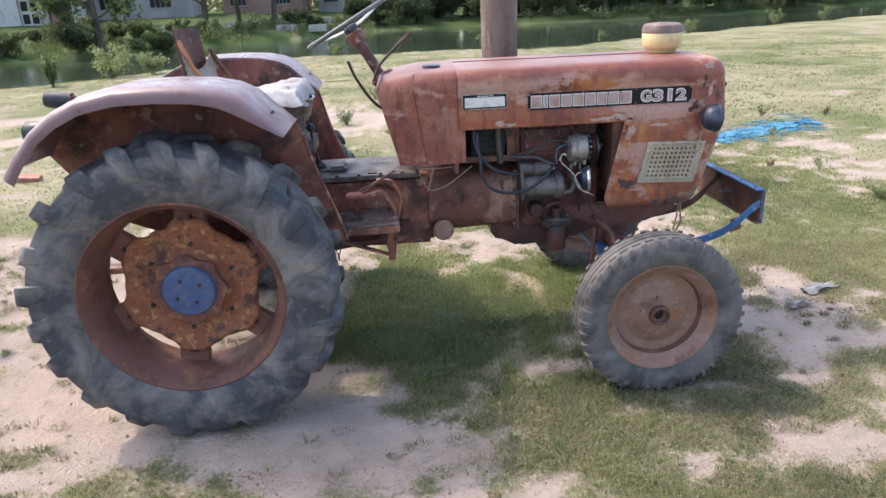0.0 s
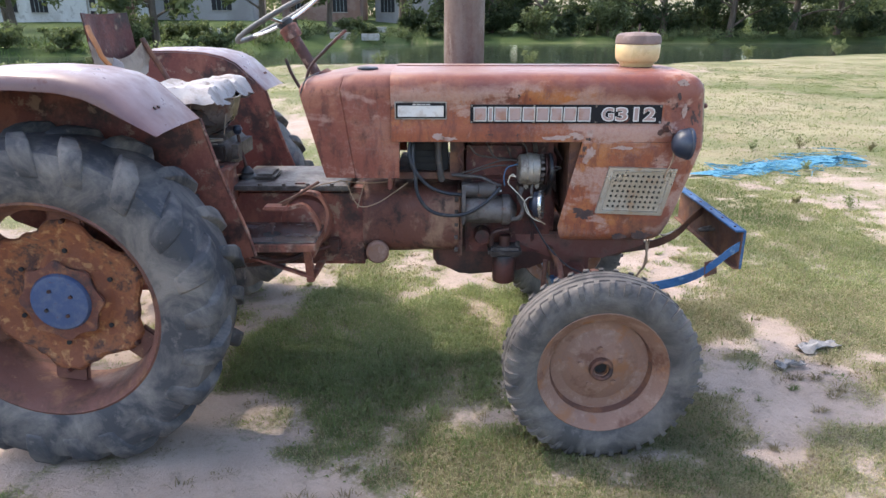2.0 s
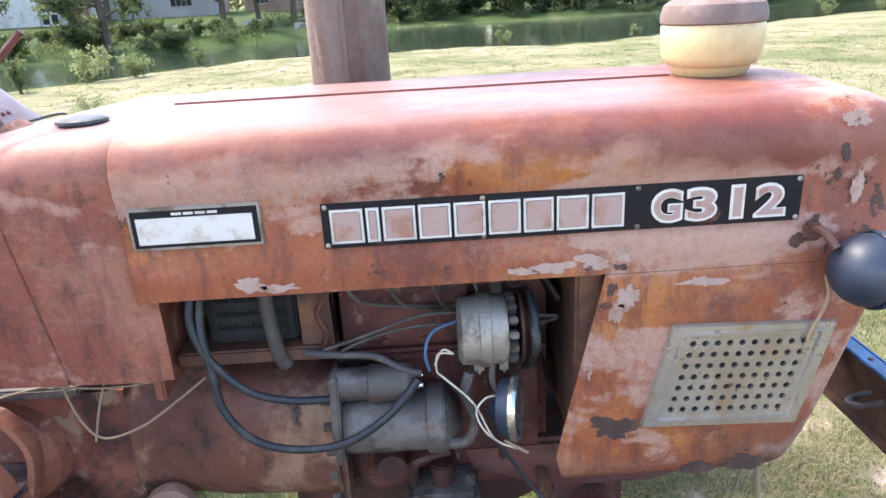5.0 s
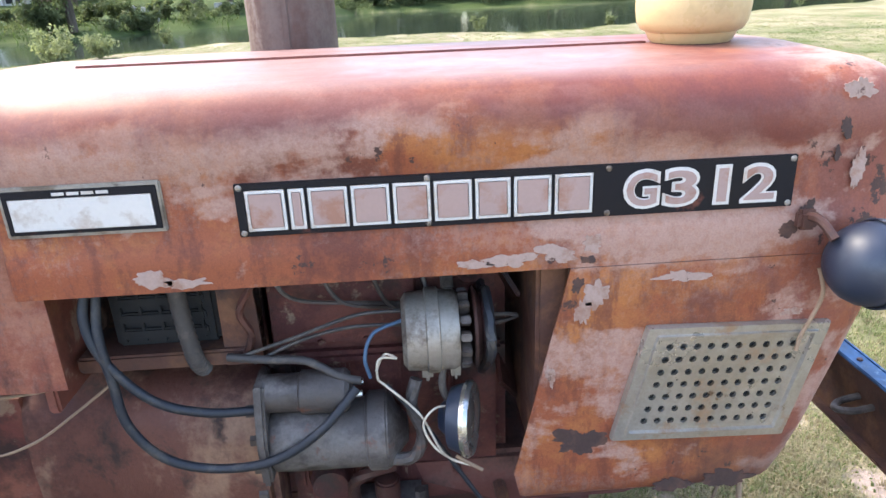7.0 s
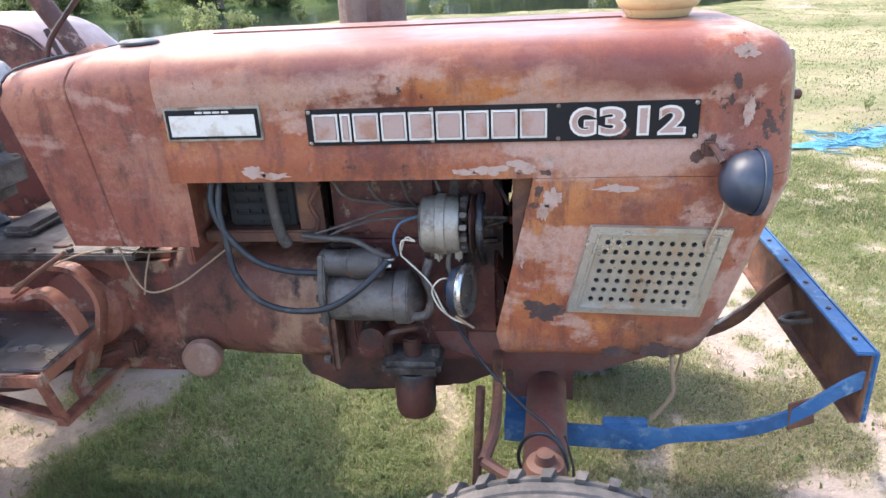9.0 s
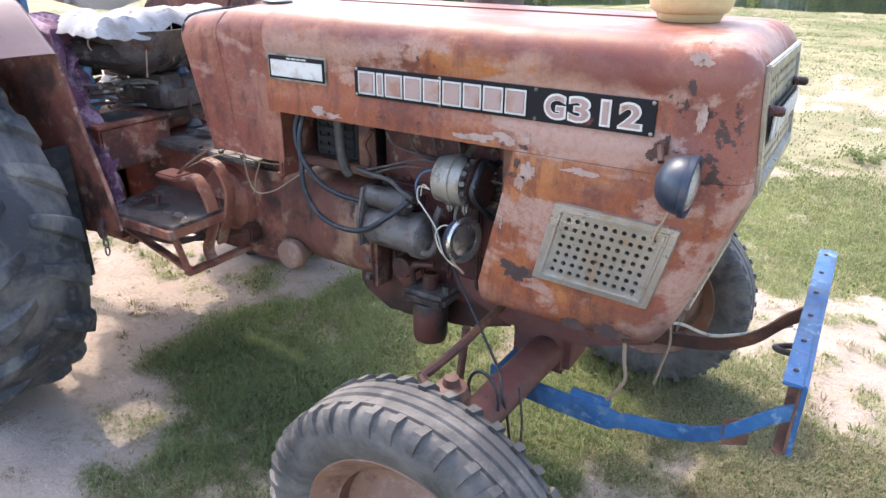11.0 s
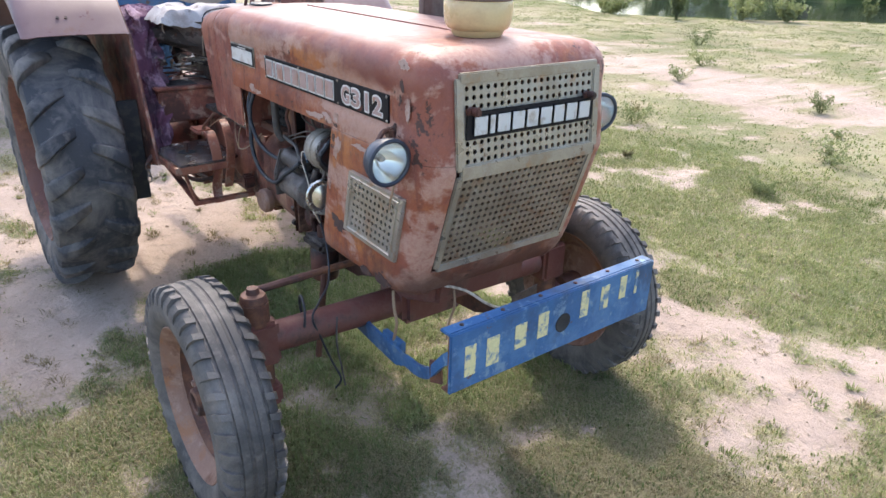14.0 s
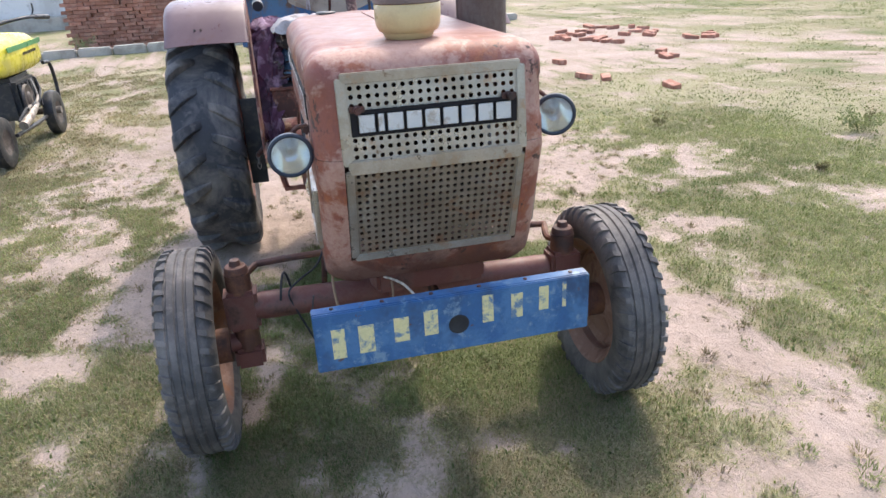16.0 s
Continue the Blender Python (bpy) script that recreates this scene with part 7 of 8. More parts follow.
for k in range(7):
    part("lettering_bar", box(bmesh.new(), (-3.75 + 0.06 * k, -2.444, 0.84), (-3.71 + 0.06 * k, -2.4365, 0.865), 0.001), M_blackplate, cover)
eng = part("engine", box(bmesh.new(), (-3.55, -2.80, 0.30), (-2.95, -2.46, 0.68), 0.04), M_black, tiller, "black engine block")
for k in range(6):
    part("cooling_fin", box(bmesh.new(), (-3.5 + 0.09 * k, -2.47, 0.34), (-3.47 + 0.09 * k, -2.43, 0.62), 0.004), M_black, eng)
part("frame_tube", tube(bmesh.new(), ((-3.9, -2.45, 0.70), (-4.08, -2.44, 0.66), (-4.12, -2.44, 0.40), (-4.0, -2.44, 0.24), (-3.4, -2.44, 0.22), (-2.6, -2.44, 0.24)), 0.018, 10), M_black, tiller)
part("axle_tube", cyl(bmesh.new(), (-3.75, -2.95, 0.24), (-3.75, -2.35, 0.24), 0.035, seg=16), M_alu, tiller)
part("exhaust", tube(bmesh.new(), ((-3.3, -2.44, 0.40), (-3.0, -2.40, 0.36), (-2.7, -2.40, 0.30)), 0.04, 12), M_alu, tiller)
for x, y in ((-3.75, -2.42), (-3.75, -2.92), (-2.45, -2.52)):
    wt_ = part("wheel", lathe(bmesh.new(), ((0.11, -0.045), (0.17, -0.055), (0.21, -0.045), (0.225, 0.0), (0.21, 0.045), (0.17, 0.055), (0.11, 0.045)), (x, y, 0.22), (0, 1, 0), 32, True), M_black, tiller)
    part("rim", lathe(bmesh.new(), ((0.0, -0.02), (0.06, -0.025), (0.115, -0.045), (0.12, 0.0), (0.115, 0.045), (0.06, 0.025), (0.0, 0.02)), (x, y, 0.22), (0, 1, 0), 24), M_grey_iron, wt_)
for k in range(5):
    part("hose", tube(bmesh.new(), ((-3.5 + 0.12 * k, -2.45, 0.62), (-3.44 + 0.12 * k, -2.41, 0.50 - 0.03 * k), (-3.3 + 0.10 * k, -2.40, 0.42), (-3.2 + 0.12 * k, -2.43, 0.34)), 0.012, 8), M_alu if k % 2 else M_black, tiller)
part("flywheel", lathe(bmesh.new(), ((0.0, 0.03), (0.05, 0.03), (0.07, 0.015), (0.13, 0.02), (0.14, 0.0), (0.0, 0.0)), (-3.1, -2.43, 0.47), (0, 1, 0), 32), M_grey_iron, tiller)
part("front_fork", bar(bmesh.new(), (-2.45, -2.52, 0.22), (-2.75, -2.58, 0.72), 0.04, 0.03, 0.005), M_black, tiller)
bars_ = part("handlebar", tube(bmesh.new(), ((-3.2, -2.62, 1.0), (-3.45, -2.65, 1.10), (-3.70, -2.45, 1.15), (-4.05, -2.35, 1.13)), 0.016, 10), M_black, tiller)
part("grip", tube(bmesh.new(), ((-3.86, -2.40, 1.145), (-4.08, -2.34, 1.128)), 0.024, 10, 1), M_black, bars_)
part("brake_lever", tube(bmesh.new(), ((-3.8, -2.42, 1.15), (-3.85, -2.40, 1.20), (-3.80, -2.38, 1.27)), 0.008, 8), M_black, bars_)

# ---- wall, kerb and brick stack ----
wm = box(bmesh.new(), (-19.2, -60, -0.2), (-18.9, -5.0, 2.4), 0.02)
tagged(part("wall_back", wm, M_plaster), "whitewashed stained compound wall", "wall", kind="structure")
plinth = part("plinth", box(bmesh.new(), (-18.9, -60, -0.2), (-18.4, -5.0, 0.35), 0.03), M_concrete)
tagged(plinth, "low pale concrete plinth along the wall", "plinth", kind="structure")
kerb = thing("kerb", "row of pale rough concrete kerb stones", "kerb")
kerb["kind"] = "structure"
rk = np.random.default_rng(3)
kv = bmesh.new()
box(kv, (-0.11, -0.30, -0.1), (0.11, 0.30, 0.16), 0.03)
kme = bpy.data.meshes.new("kerb_stone")
kv.to_mesh(kme)
kv.free()
kme.materials.append(M_concrete)
for k in range(17):
    ob = new("kerb_stone", kme)
    ob.parent = kerb
    ob.matrix_basis = pose(-10.75 - 0.07 * k + 0.03 * rk.random(), -4.9 + 0.62 * k, 0.0, rk.uniform(-2, 2), rk.uniform(-3, 3), rk.uniform(3, 9))

stack = thing("brick_stack", "tall stack of loose red clay bricks", "brick stack")
bv = bmesh.new()
box(bv, (-0.055, -0.112, 0.0), (0.055, 0.112, 0.070), 0.006, seg=1)
bme = bpy.data.meshes.new("brick")
bv.to_mesh(bme)
bv.free()
bme.materials.append(M_brick)
rb = np.random.default_rng(21)
for zi in range(20):
    for yi in range(15):
        ob = new("brick", bme)
        ob.parent = stack
        ob.matrix_basis = pose(-12.0 + rb.normal(0, 0.018), -4.25 + 0.231 * yi + 0.11 * (zi % 2) + rb.normal(0, 0.008), 0.0725 * zi, rb.normal(0, 0.6), rb.normal(0, 0.6), rb.normal(0, 2))
part("stack_core", box(bmesh.new(), (-12.9, -4.3, 0.0), (-12.08, -0.75, 1.42), 0.01), M_brick, stack)

# loose bricks on the ground
rs = np.random.default_rng(9)
heap = [(-9.1, 5.9), (-8.6, 5.6), (-8.2, 5.2), (-7.8, 5.0), (-7.4, 5.2), (-7.0, 5.4), (-7.7, 6.3), (-8.4, 6.6), (-7.2, 6.0), (-6.4, 6.4), (-6.7, 6.7), (-5.36, 5.09)]
spots = [(-5.17, 3.57, 8), (-4.05, 3.42, 14), (-3.82, 3.62, -20), (-3.0, 4.03, 3)]
for hx, hy in heap:
    for q in range(3):
        spots.append((hx + rs.normal(0, 0.22), hy + rs.normal(0, 0.22), rs.uniform(-90, 90)))
for x, y, a in spots:
    ob = new("brick", bme)
    ob.matrix_world = pose(x, y, float(ground_z(np.array([x]), np.array([y]))[0]) - 0.008, rs.normal(0, 4), rs.normal(0, 4), a + 90)
    tagged(ob, "loose red clay brick lying on the sand", "brick", "bricks scattered on the ground")

# ---- blue netting and paper scrap ----
M_net = weathered("bright_blue_netting", (0.035, 0.175, 0.28), (((0.12, 0.29, 0.37), 14.0, 0.55, 0.1, None),), rough=0.8, relief=(120, 0.6, 0.01))
rows = []
rn = np.random.default_rng(4)
for i in range(40):
    u = i / 39
    row = []
    for j in range(14):
        v = j / 13
        x = 4.15 + 1.90 * u + 0.25 * (v - 0.5) * (1 - u) + 0.06 * noise.noise((9 * v, 4 * u, 3))
        wdt = 0.20 * math.sin(math.pi * min(1, 0.10 + 0.88 * u)) + 0.05 + 0.16 * noise.noise((6 * u, 1.5 * round(v), 4)) * (abs(v - 0.5) * 2)
        y = 3.95 + 0.85 * u + wdt * (v - 0.5) * 2 + 0.10 * noise.noise((5 * u, 3 * v, 2))
        edge = min(v, 1 - v, u, 1 - u)
        z = 0.012 + (0.035 * abs(noise.noise((8 * u, 5 * v, 7))) + 0.03 * abs(noise.noise((22 * u, 13 * v, 1)))) * min(1, 6 * edge)
        row.append((x, y, z))
    rows.append(row)
net = part("netting", grid(bmesh.new(), rows, 0.006), M_net)
tagged(net, "crumpled heap of bright blue netting on the ground", "netting")
strands = bmesh.new()
for k in range(110):
    u = rn.random()
    x, y = 4.15 + 1.90 * u, 3.95 + 0.85 * u + rn.normal(0, 0.20)
    tube(strands, [(x + q * rn.normal(0, 0.045), y + q * rn.normal(0, 0.04), 0.015 + 0.02 * rn.random()) for q in range(4)], 0.0035, 4, 3)
st = part("loose_thread", strands, M_net, net)
st["kind"] = "stuff"

M_paper = weathered("torn_grey_sheet", (0.25, 0.235, 0.225), (((0.18, 0.165, 0.15), 14.0, 0.55, 0.1, None),), rough=0.8, relief=(60, 0.4, 0.01))
for px, py, sx, sy, az in ((3.15, 0.03, 0.11, 0.035, 0.3), (2.93, -0.15, 0.07, 0.022, 0.1)):
    rows = []
    for i in range(9):
        row = []
        for j in range(6):
            u, v = i / 8 - 0.5, j / 5 - 0.5
            x, y = 2 * sx * u + 0.02 * noise.noise((5 * u, 4 * v, px)), 2 * sy * v + 0.03 * noise.noise((6 * u, 3 * v, py))
            row.append((px + x * math.cos(az) - y * math.sin(az), py + x * math.sin(az) + y * math.cos(az), 0.012 + 0.04 * abs(noise.noise((4 * u, 5 * v, 3 + px)))))
        rows.append(row)
    sc = part("plastic_scrap", grid(bmesh.new(), rows, 0.003), M_paper)
    tagged(sc, "torn crumpled grey plastic scrap on the sand", "scrap", "litter on the ground")


# ---- plants ----
def leaf_cloud(centres, radii, n, size, seed, flat=1.0):
    """Many small leaves round a set of twigs, as arrays."""
    r = np.random.default_rng(seed)
    k = r.integers(0, len(centres), n)
    d = r.normal(0, 1, (n, 3))
    d /= np.linalg.norm(d, axis=1)[:, None]
    c = np.array(centres)[k] + d * (np.array(radii)[k] * r.random(n) ** 0.45)[:, None] * np.array([1, 1, flat])
    a = r.normal(0, 1, (n, 3))
    a /= np.linalg.norm(a, axis=1)[:, None]
    b = np.cross(a, r.normal(0, 1, (n, 3)))
    b /= np.linalg.norm(b, axis=1)[:, None]
    s = size * r.uniform(0.6, 1.4, n)[:, None]
    v = np.stack([c - a * s, c - b * s * 0.45, c + a * s, c + b * s * 0.45], 1).reshape(-1, 3)
    f = np.arange(n)[:, None] * 4 + np.array([[0, 1, 2, 3]])
    return v, f


def tree(x, y, h, seed, mat, crown_low=0.25, spread=0.35, n=2600, leaf=0.16):
    r = random.Random(seed)
    z0 = float(ground_z(np.array([x]), np.array([y]))[0])
    tr = thing("tree", "leafy tree with a slim bark trunk on the far bank", "tree", "trees on the far bank", (x, y, z0 - 0.1))
    bm = bmesh.new()
    top = Vector((r.uniform(-0.6, 0.6), r.uniform(-0.4, 0.4), h * 0.8))
    tube(bm, ((0, 0, 0), (top.x * 0.2 + r.uniform(-0.1, 0.1), top.y * 0.2, h * 0.25), (top.x * 0.5, top.y * 0.5, h * 0.5), top), 0.028 * h, 9, 5, taper=0.35)
    cs_, rs_ = [], []
    for k in range(11):
        u = r.uniform(crown_low, 0.95)
        p = Vector((top.x * u, top.y * u, h * 0.8 * u))
        a, ln = r.uniform(0, 6.28), h * spread * r.uniform(0.4, 1.0) * (1.15 - 0.5 * u)
        q = p + Vector((ln * math.cos(a), ln * math.sin(a), ln * r.uniform(0.1, 0.7)))
        tube(bm, (p, (p + q) / 2 + Vector((0, 0, 0.08 * ln)), q), 0.010 * h, 6, 3, taper=0.3)
        for m_ in range(3):
            cs_.append(q + Vector((r.uniform(-1, 1), r.uniform(-1, 1), r.uniform(-0.8, 0.8))) * 0.09 * h)
            rs_.append(h * r.uniform(0.05, 0.11))
    part("trunk", bm, M_bark, tr)
    v, f = leaf_cloud([tuple(c) for c in cs_], rs_, n, leaf, seed)
    cr = new("crown", arrays_mesh("crown", v, f, mat))
    cr.parent = tr
    return tr


def bush(x, y, w, h, seed, mat, name="bush", label="", group="", n=900, leaf=0.06, stems=7):
    r = random.Random(seed)
    z0 = float(ground_z(np.array([x]), np.array([y]))[0])
    b = thing(name, label, name, group, (x, y, z0 - 0.02))
    bm = bmesh.new()
    cs_, rs_ = [], []
    for k in range(stems):
        a, ln = r.uniform(0, 6.28), r.uniform(0.4, 1.0)
        q = Vector((0.8 * w * ln * math.cos(a), 0.8 * w * ln * math.sin(a), h * r.uniform(0.55, 1.0)))
        tube(bm, ((0.1 * q.x, 0.1 * q.y, 0), (q.x * 0.5, q.y * 0.5, q.z * 0.6), q), (0.018 if name == "bush" else 0.009) * h, 5, 3, taper=0.4)
        for u in (0.45, 0.75, 1.0):
            cs_.append((q.x * u, q.y * u, q.z * u * 0.9 + 0.02))
            rs_.append(0.28 * min(w, h) * r.uniform(0.6, 1.2))
    part("woody_base", bm, M_bark if name == "bush" else mat, b)
    v, f = leaf_cloud(cs_, rs_, n, leaf, seed, 0.8)
    v[:, 2] = np.maximum(v[:, 2], 0.0)
    lv = new("foliage", arrays_mesh("foliage", v, f, mat))
    lv.parent = b
    return b


rt = random.Random(12)
for k, (x, y, h) in enumerate(((-12.7, 31.8, 7.5), (-10.6, 44, 8), (-9.0, 47, 7), (-6.4, 45, 8), (-2.0, 52, 9), (1.5, 54, 8), (5.0, 53, 8.5), (9.0, 52, 9), (13.0, 51, 9), (17.5, 50, 9.5), (22.0, 49, 9), (27.0, 50, 10), (32.0, 53, 10), (37.5, 56, 10), (44, 60, 11), (52, 65, 11),
                               (-18.5, 46, 8), (-22.0, 36, 7), (-26.0, 42, 8), (-31.0, 33, 8), (-36.0, 38, 8), (62, 72, 12))):
    tree(x, y, h, 100 + k, M_leafdark if (k % 3 and x > -5) else M_leaf, 0.22 if x < 0 else 0.05, n=3400 if x < 0 else 5200, leaf=0.18)
for k in range(64):
    x = -36 + 1.55 * k + rt.uniform(-1, 1)
    y = float(np.interp(x, *FAR_SHORE)) + rt.uniform(1.4, 7.0)
    big = 0.8 if x < -4 else 1.7
    bush(x, y, big * rt.uniform(0.9, 1.9), big * rt.uniform(0.6, 1.5), 300 + k, M_leafdark if (x > -4 and k % 4) else M_leaf, "bush", "dense green bush on the far bank", "bushes along the pond", 1500, 0.12 * big ** 0.5, 11)
for k in range(14):
    x = -24 + 4.6 * k + rt.uniform(-1, 1)
    y = float(np.interp(x, *NEAR_SHORE)) - rt.uniform(0.3, 1.2)
    bush(x, y, rt.uniform(0.25, 0.5), rt.uniform(0.35, 0.75), 400 + k, M_weed, "shrub", "thin weedy shrub at the water's edge", "shrubs at the near shore", 260, 0.05, 8)
for k, (x, y, w, h) in enumerate(((4.65, 1.6, 0.16, 0.16), (-0.6, 4.35, 0.30, 0.30), (1.2, 4.6, 0.35, 0.35), (0.2, 6.5, 0.2, 0.35), (-2.4, 8.2, 0.4, 0.4), (2.6, 4.4, 0.25, 0.16), (-1.8, 6.8, 0.25, 0.3),
                                 (0.6, 9.2, 0.4, 0.5), (-4.0, 10.5, 0.5, 0.5), (-11.2, -3.9, 0.35, 0.5), (1.3, 3.4, 0.15, 0.15), (4.2, 5.4, 0.3, 0.3))):
    bush(x, y, w, 0.7 * h, 500 + k, M_weed, "weed", "dusty grey-green weed growing in the turf", "weeds in the field", 800, 0.009 + 0.011 * w, 16)
for k, (x, y, w, h) in enumerate(((-13.4, 31.4, 1.5, 1.7), (-16.6, 30.8, 1.2, 0.9), (-10.4, 33.6, 1.3, 0.9))):
    bush(x, y, w, h, 620 + k, M_leaf, "bush", "broad rounded bush above the pond", "bushes along the pond", 2600, 0.10, 16)
for k, (x, y, w, h) in enumerate(((-6.5, 16.0, 0.75, 0.85), (-7.3, 14.4, 0.25, 0.8), (-5.6, 16.6, 0.5, 0.6), (-9.2, 14.2, 0.6, 0.5))):
    bush(x, y, w, h, 640 + k, M_weed, "shrub", "tall grey-green weeds at the water's edge", "shrubs at the near shore", 900, 0.05, 18)
M_dryweed = leafy("dry_brown_weed_leaves", (0.14, 0.125, 0.070), (0.25, 0.22, 0.13))
ry = random.Random(44)
for k in range(34):
    x, y = ry.uniform(-1.5, 8.0), ry.uniform(2.2, 7.0)
    w = ry.uniform(0.05, 0.15)
    if float(turf(np.array([x]), np.array([y]))[0]) < 0.75:
        bush(x, y, w, ry.uniform(0.06, 0.16), 700 + k, M_dryweed if k % 3 else M_weed, "weed", "small dry brownish weed on the worn sand", "weeds in the field", 200, 0.011, 9)
# pale concrete blocks lying on the far bank
for x, y, a, ln in ((-5.2, 42.0, 6, 1.3), (-3.4, 42.9, -4, 1.1), (-10.5, 35.9, 10, 0.6)):
    z = float(ground_z(np.array([x]), np.array([y]))[0])
    block = part("concrete_block", box(bmesh.new(), (-ln / 2, -0.25, 0), (ln / 2, 0.25, 0.42), 0.03), M_concrete)
    block.matrix_basis = pose(x, y, z - 0.05, 0, 0, a)
    tagged(block, "pale concrete block lying on the grassy bank", "block", "concrete blocks on the bank")
# low scrub on the far bank
rq = np.random.default_rng(61)
scrub_c, scrub_r = [], []
for k in range(420):
    x = rq.uniform(-36, 40)
    y = float(np.interp(x, *FAR_SHORE)) + 0.6 + 14 * rq.random() ** 1.6
    z = float(ground_z(np.array([x]), np.array([y]))[0])
    q = rq.uniform(0.25, 0.75)
    if x < -10 and y - float(np.interp(x, *FAR_SHORE)) > 3.5:
        continue
    scrub_c.append((x, y, z + 0.55 * q))
    scrub_r.append(q)
v, f = leaf_cloud(scrub_c, scrub_r, 36000, 0.07, 62, 0.7)
tagged(new("bank_scrub", arrays_mesh("bank_scrub", v, f, M_leaf)), "rough green scrub covering the far bank", "scrub", kind="stuff")
# dense woods behind the far bank
rw = np.random.default_rng(55)
woods_c, woods_r = [], []
for k in range(150):
    x = -70 + 1.05 * k + rw.uniform(-1, 1)
    y = max(68.0, float(np.interp(x, *FAR_SHORE)) + 14) + rw.uniform(0, 8) + (26 if x < -18 else 0)
    for q in range(5):
        woods_c.append((x + rw.normal(0, 0.9), y + rw.normal(0, 0.9), 0.8 + rw.uniform(0.3, 7.5)))
        woods_r.append(rw.uniform(0.9, 1.9))
v, f = leaf_cloud(woods_c, woods_r, 42000, 0.30, 56)
v[:, 2] = np.maximum(v[:, 2], 0.3)
tagged(new("far_woods", arrays_mesh("far_woods", v, f, M_leaf)), "dense olive-green woods far beyond the pond", "woods", kind="stuff")
# reeds on the left bank
rr_ = np.random.default_rng(31)
n_ = 2200
x_ = rr_.uniform(-34, -7, n_)
y_ = np.interp(x_, *FAR_SHORE) + rr_.uniform(0.0, 5.0, n_)
z_ = ground_z(x_, y_) - 0.05
h_ = rr_.uniform(0.10, 0.32, n_)
a_ = rr_.uniform(0, 6.28, n_)
base_ = np.stack([x_, y_, z_], -1)
sd_ = np.stack([np.cos(a_), np.sin(a_), 0 * a_], -1) * 0.025
tip_ = base_ + np.stack([rr_.normal(0, 0.12, n_), rr_.normal(0, 0.12, n_), h_], -1)
tagged(new("reeds", arrays_mesh("reeds", np.stack([base_ - sd_, base_ + sd_, tip_], 1).reshape(-1, 3), np.arange(n_ * 3).reshape(-1, 3), M_reed)), "bright green reeds along the pond edge", "reeds", kind="stuff")


# ---- houses beyond the pond ----
def house(x, y, w, d, h, mat, rot, openings, label, gates=()):
    hs = thing("house", label, "house", "houses beyond the pond", (x, y, 0.8))
    hs.rotation_euler = (0, 0, radians(rot))
    part("wall", box(bmesh.new(), (-w / 2, 0, -1.2), (w / 2, d, h), 0.04), mat, hs)
    part("roof", box(bmesh.new(), (-w / 2 - 0.25, -0.25, h), (w / 2 + 0.25, d + 0.25, h + 0.22), 0.04), M_concrete, hs)
    for ox, oz, ow, oh in openings:
        # shade of the rooms put into near-black windows
        wn = part("window", box(bmesh.new(), (ox - ow / 2, -0.03, oz), (ox + ow / 2, 0.02, oz + oh), 0.0), M_dark, hs)
        for a, b in (((ox - ow / 2 - 0.05, oz - 0.05), (ox + ow / 2 + 0.05, oz + 0.02)), ((ox - ow / 2 - 0.05, oz + oh), (ox + ow / 2 + 0.05, oz + oh + 0.07))):
            part("frame", box(bmesh.new(), (a[0], -0.07, a[1]), (b[0], -0.031, b[1]), 0.005), M_concrete, wn)
        for k in range(1, 4):
            part("bar", box(bmesh.new(), (ox - ow / 2 + ow * k / 4 - 0.02, -0.055, oz), (ox - ow / 2 + ow * k / 4 + 0.02, -0.032, oz + oh), 0.0), M_gate, wn)
    for gx0, gw, gh, leaf, panel, text in gates:
        gt = part("gate", box(bmesh.new(), (gx0, -0.08, -0.6), (gx0 + gw, -0.03, gh), 0.01), leaf, hs, text)
        for k in range(2):
            for q in range(3):
                z0 = -0.45 + q * (gh + 0.5) / 3
                part("panel", box(bmesh.new(), (gx0 + (k + 0.14) * gw / 2, -0.10, z0), (gx0 + (k + 0.86) * gw / 2, -0.082, z0 + 0.75 * (gh + 0.5) / 3), 0.005), panel, gt)
        for dx in (-0.12, gw):
            part("gate_post", box(bmesh.new(), (gx0 + dx, -0.14, -0.6), (gx0 + dx + 0.12, 0.0, gh + 0.15), 0.01), M_concrete, hs)
    return hs


house(-25.5, 48, 10, 6, 3.6, M_plaster, 8, ((-3.6, 0.9, 1.1, 1.2), (-1.6, 0.9, 1.1, 1.2)), "whitewashed flat-roofed house with two metal gates", (
    (1.7, 1.15, 2.0, M_plaster, M_dark, "white gate with dark ironwork"), (3.45, 1.35, 2.15, M_rustarm, M_housebrick, "brown panelled gate")))
house(-17.3, 53, 7.5, 6, 3.8, M_housegrey, 4, ((-2.2, 1.1, 1.5, 1.4), (1.4, 1.1, 1.5, 1.4)), "grey rendered flat-roofed house")
house(-8.9, 57, 6.5, 6, 3.4, M_housebrick, 0, ((-2, 1.0, 1.2, 1.2), (1.6, 1.0, 1.2, 1.2)), "raw brick house behind trees")
house(-1.2, 60, 7, 5, 3.2, M_housegrey, -3, ((-2.4, 1.0, 1.2, 1.2), (2.2, 1.0, 1.2, 1.2)), "grey rendered house behind trees")
for k in range(7):
    x = -14 + 2.7 * k + rt.uniform(-0.5, 0.5)
    y = float(np.interp(x, *FAR_SHORE)) + 8 + rt.uniform(0, 3)
    z = float(ground_z(np.array([x]), np.array([y]))[0])
    sl = part("stone_block", box(bmesh.new(), (-0.6, -0.3, -0.1), (0.6, 0.3, 0.35), 0.04), M_concrete)
    sl.matrix_world = pose(x, y, z, 0, 0, rt.uniform(-15, 15))
    tagged(sl, "pale stone bench block on the far bank", "stone", "stone blocks on the far bank")

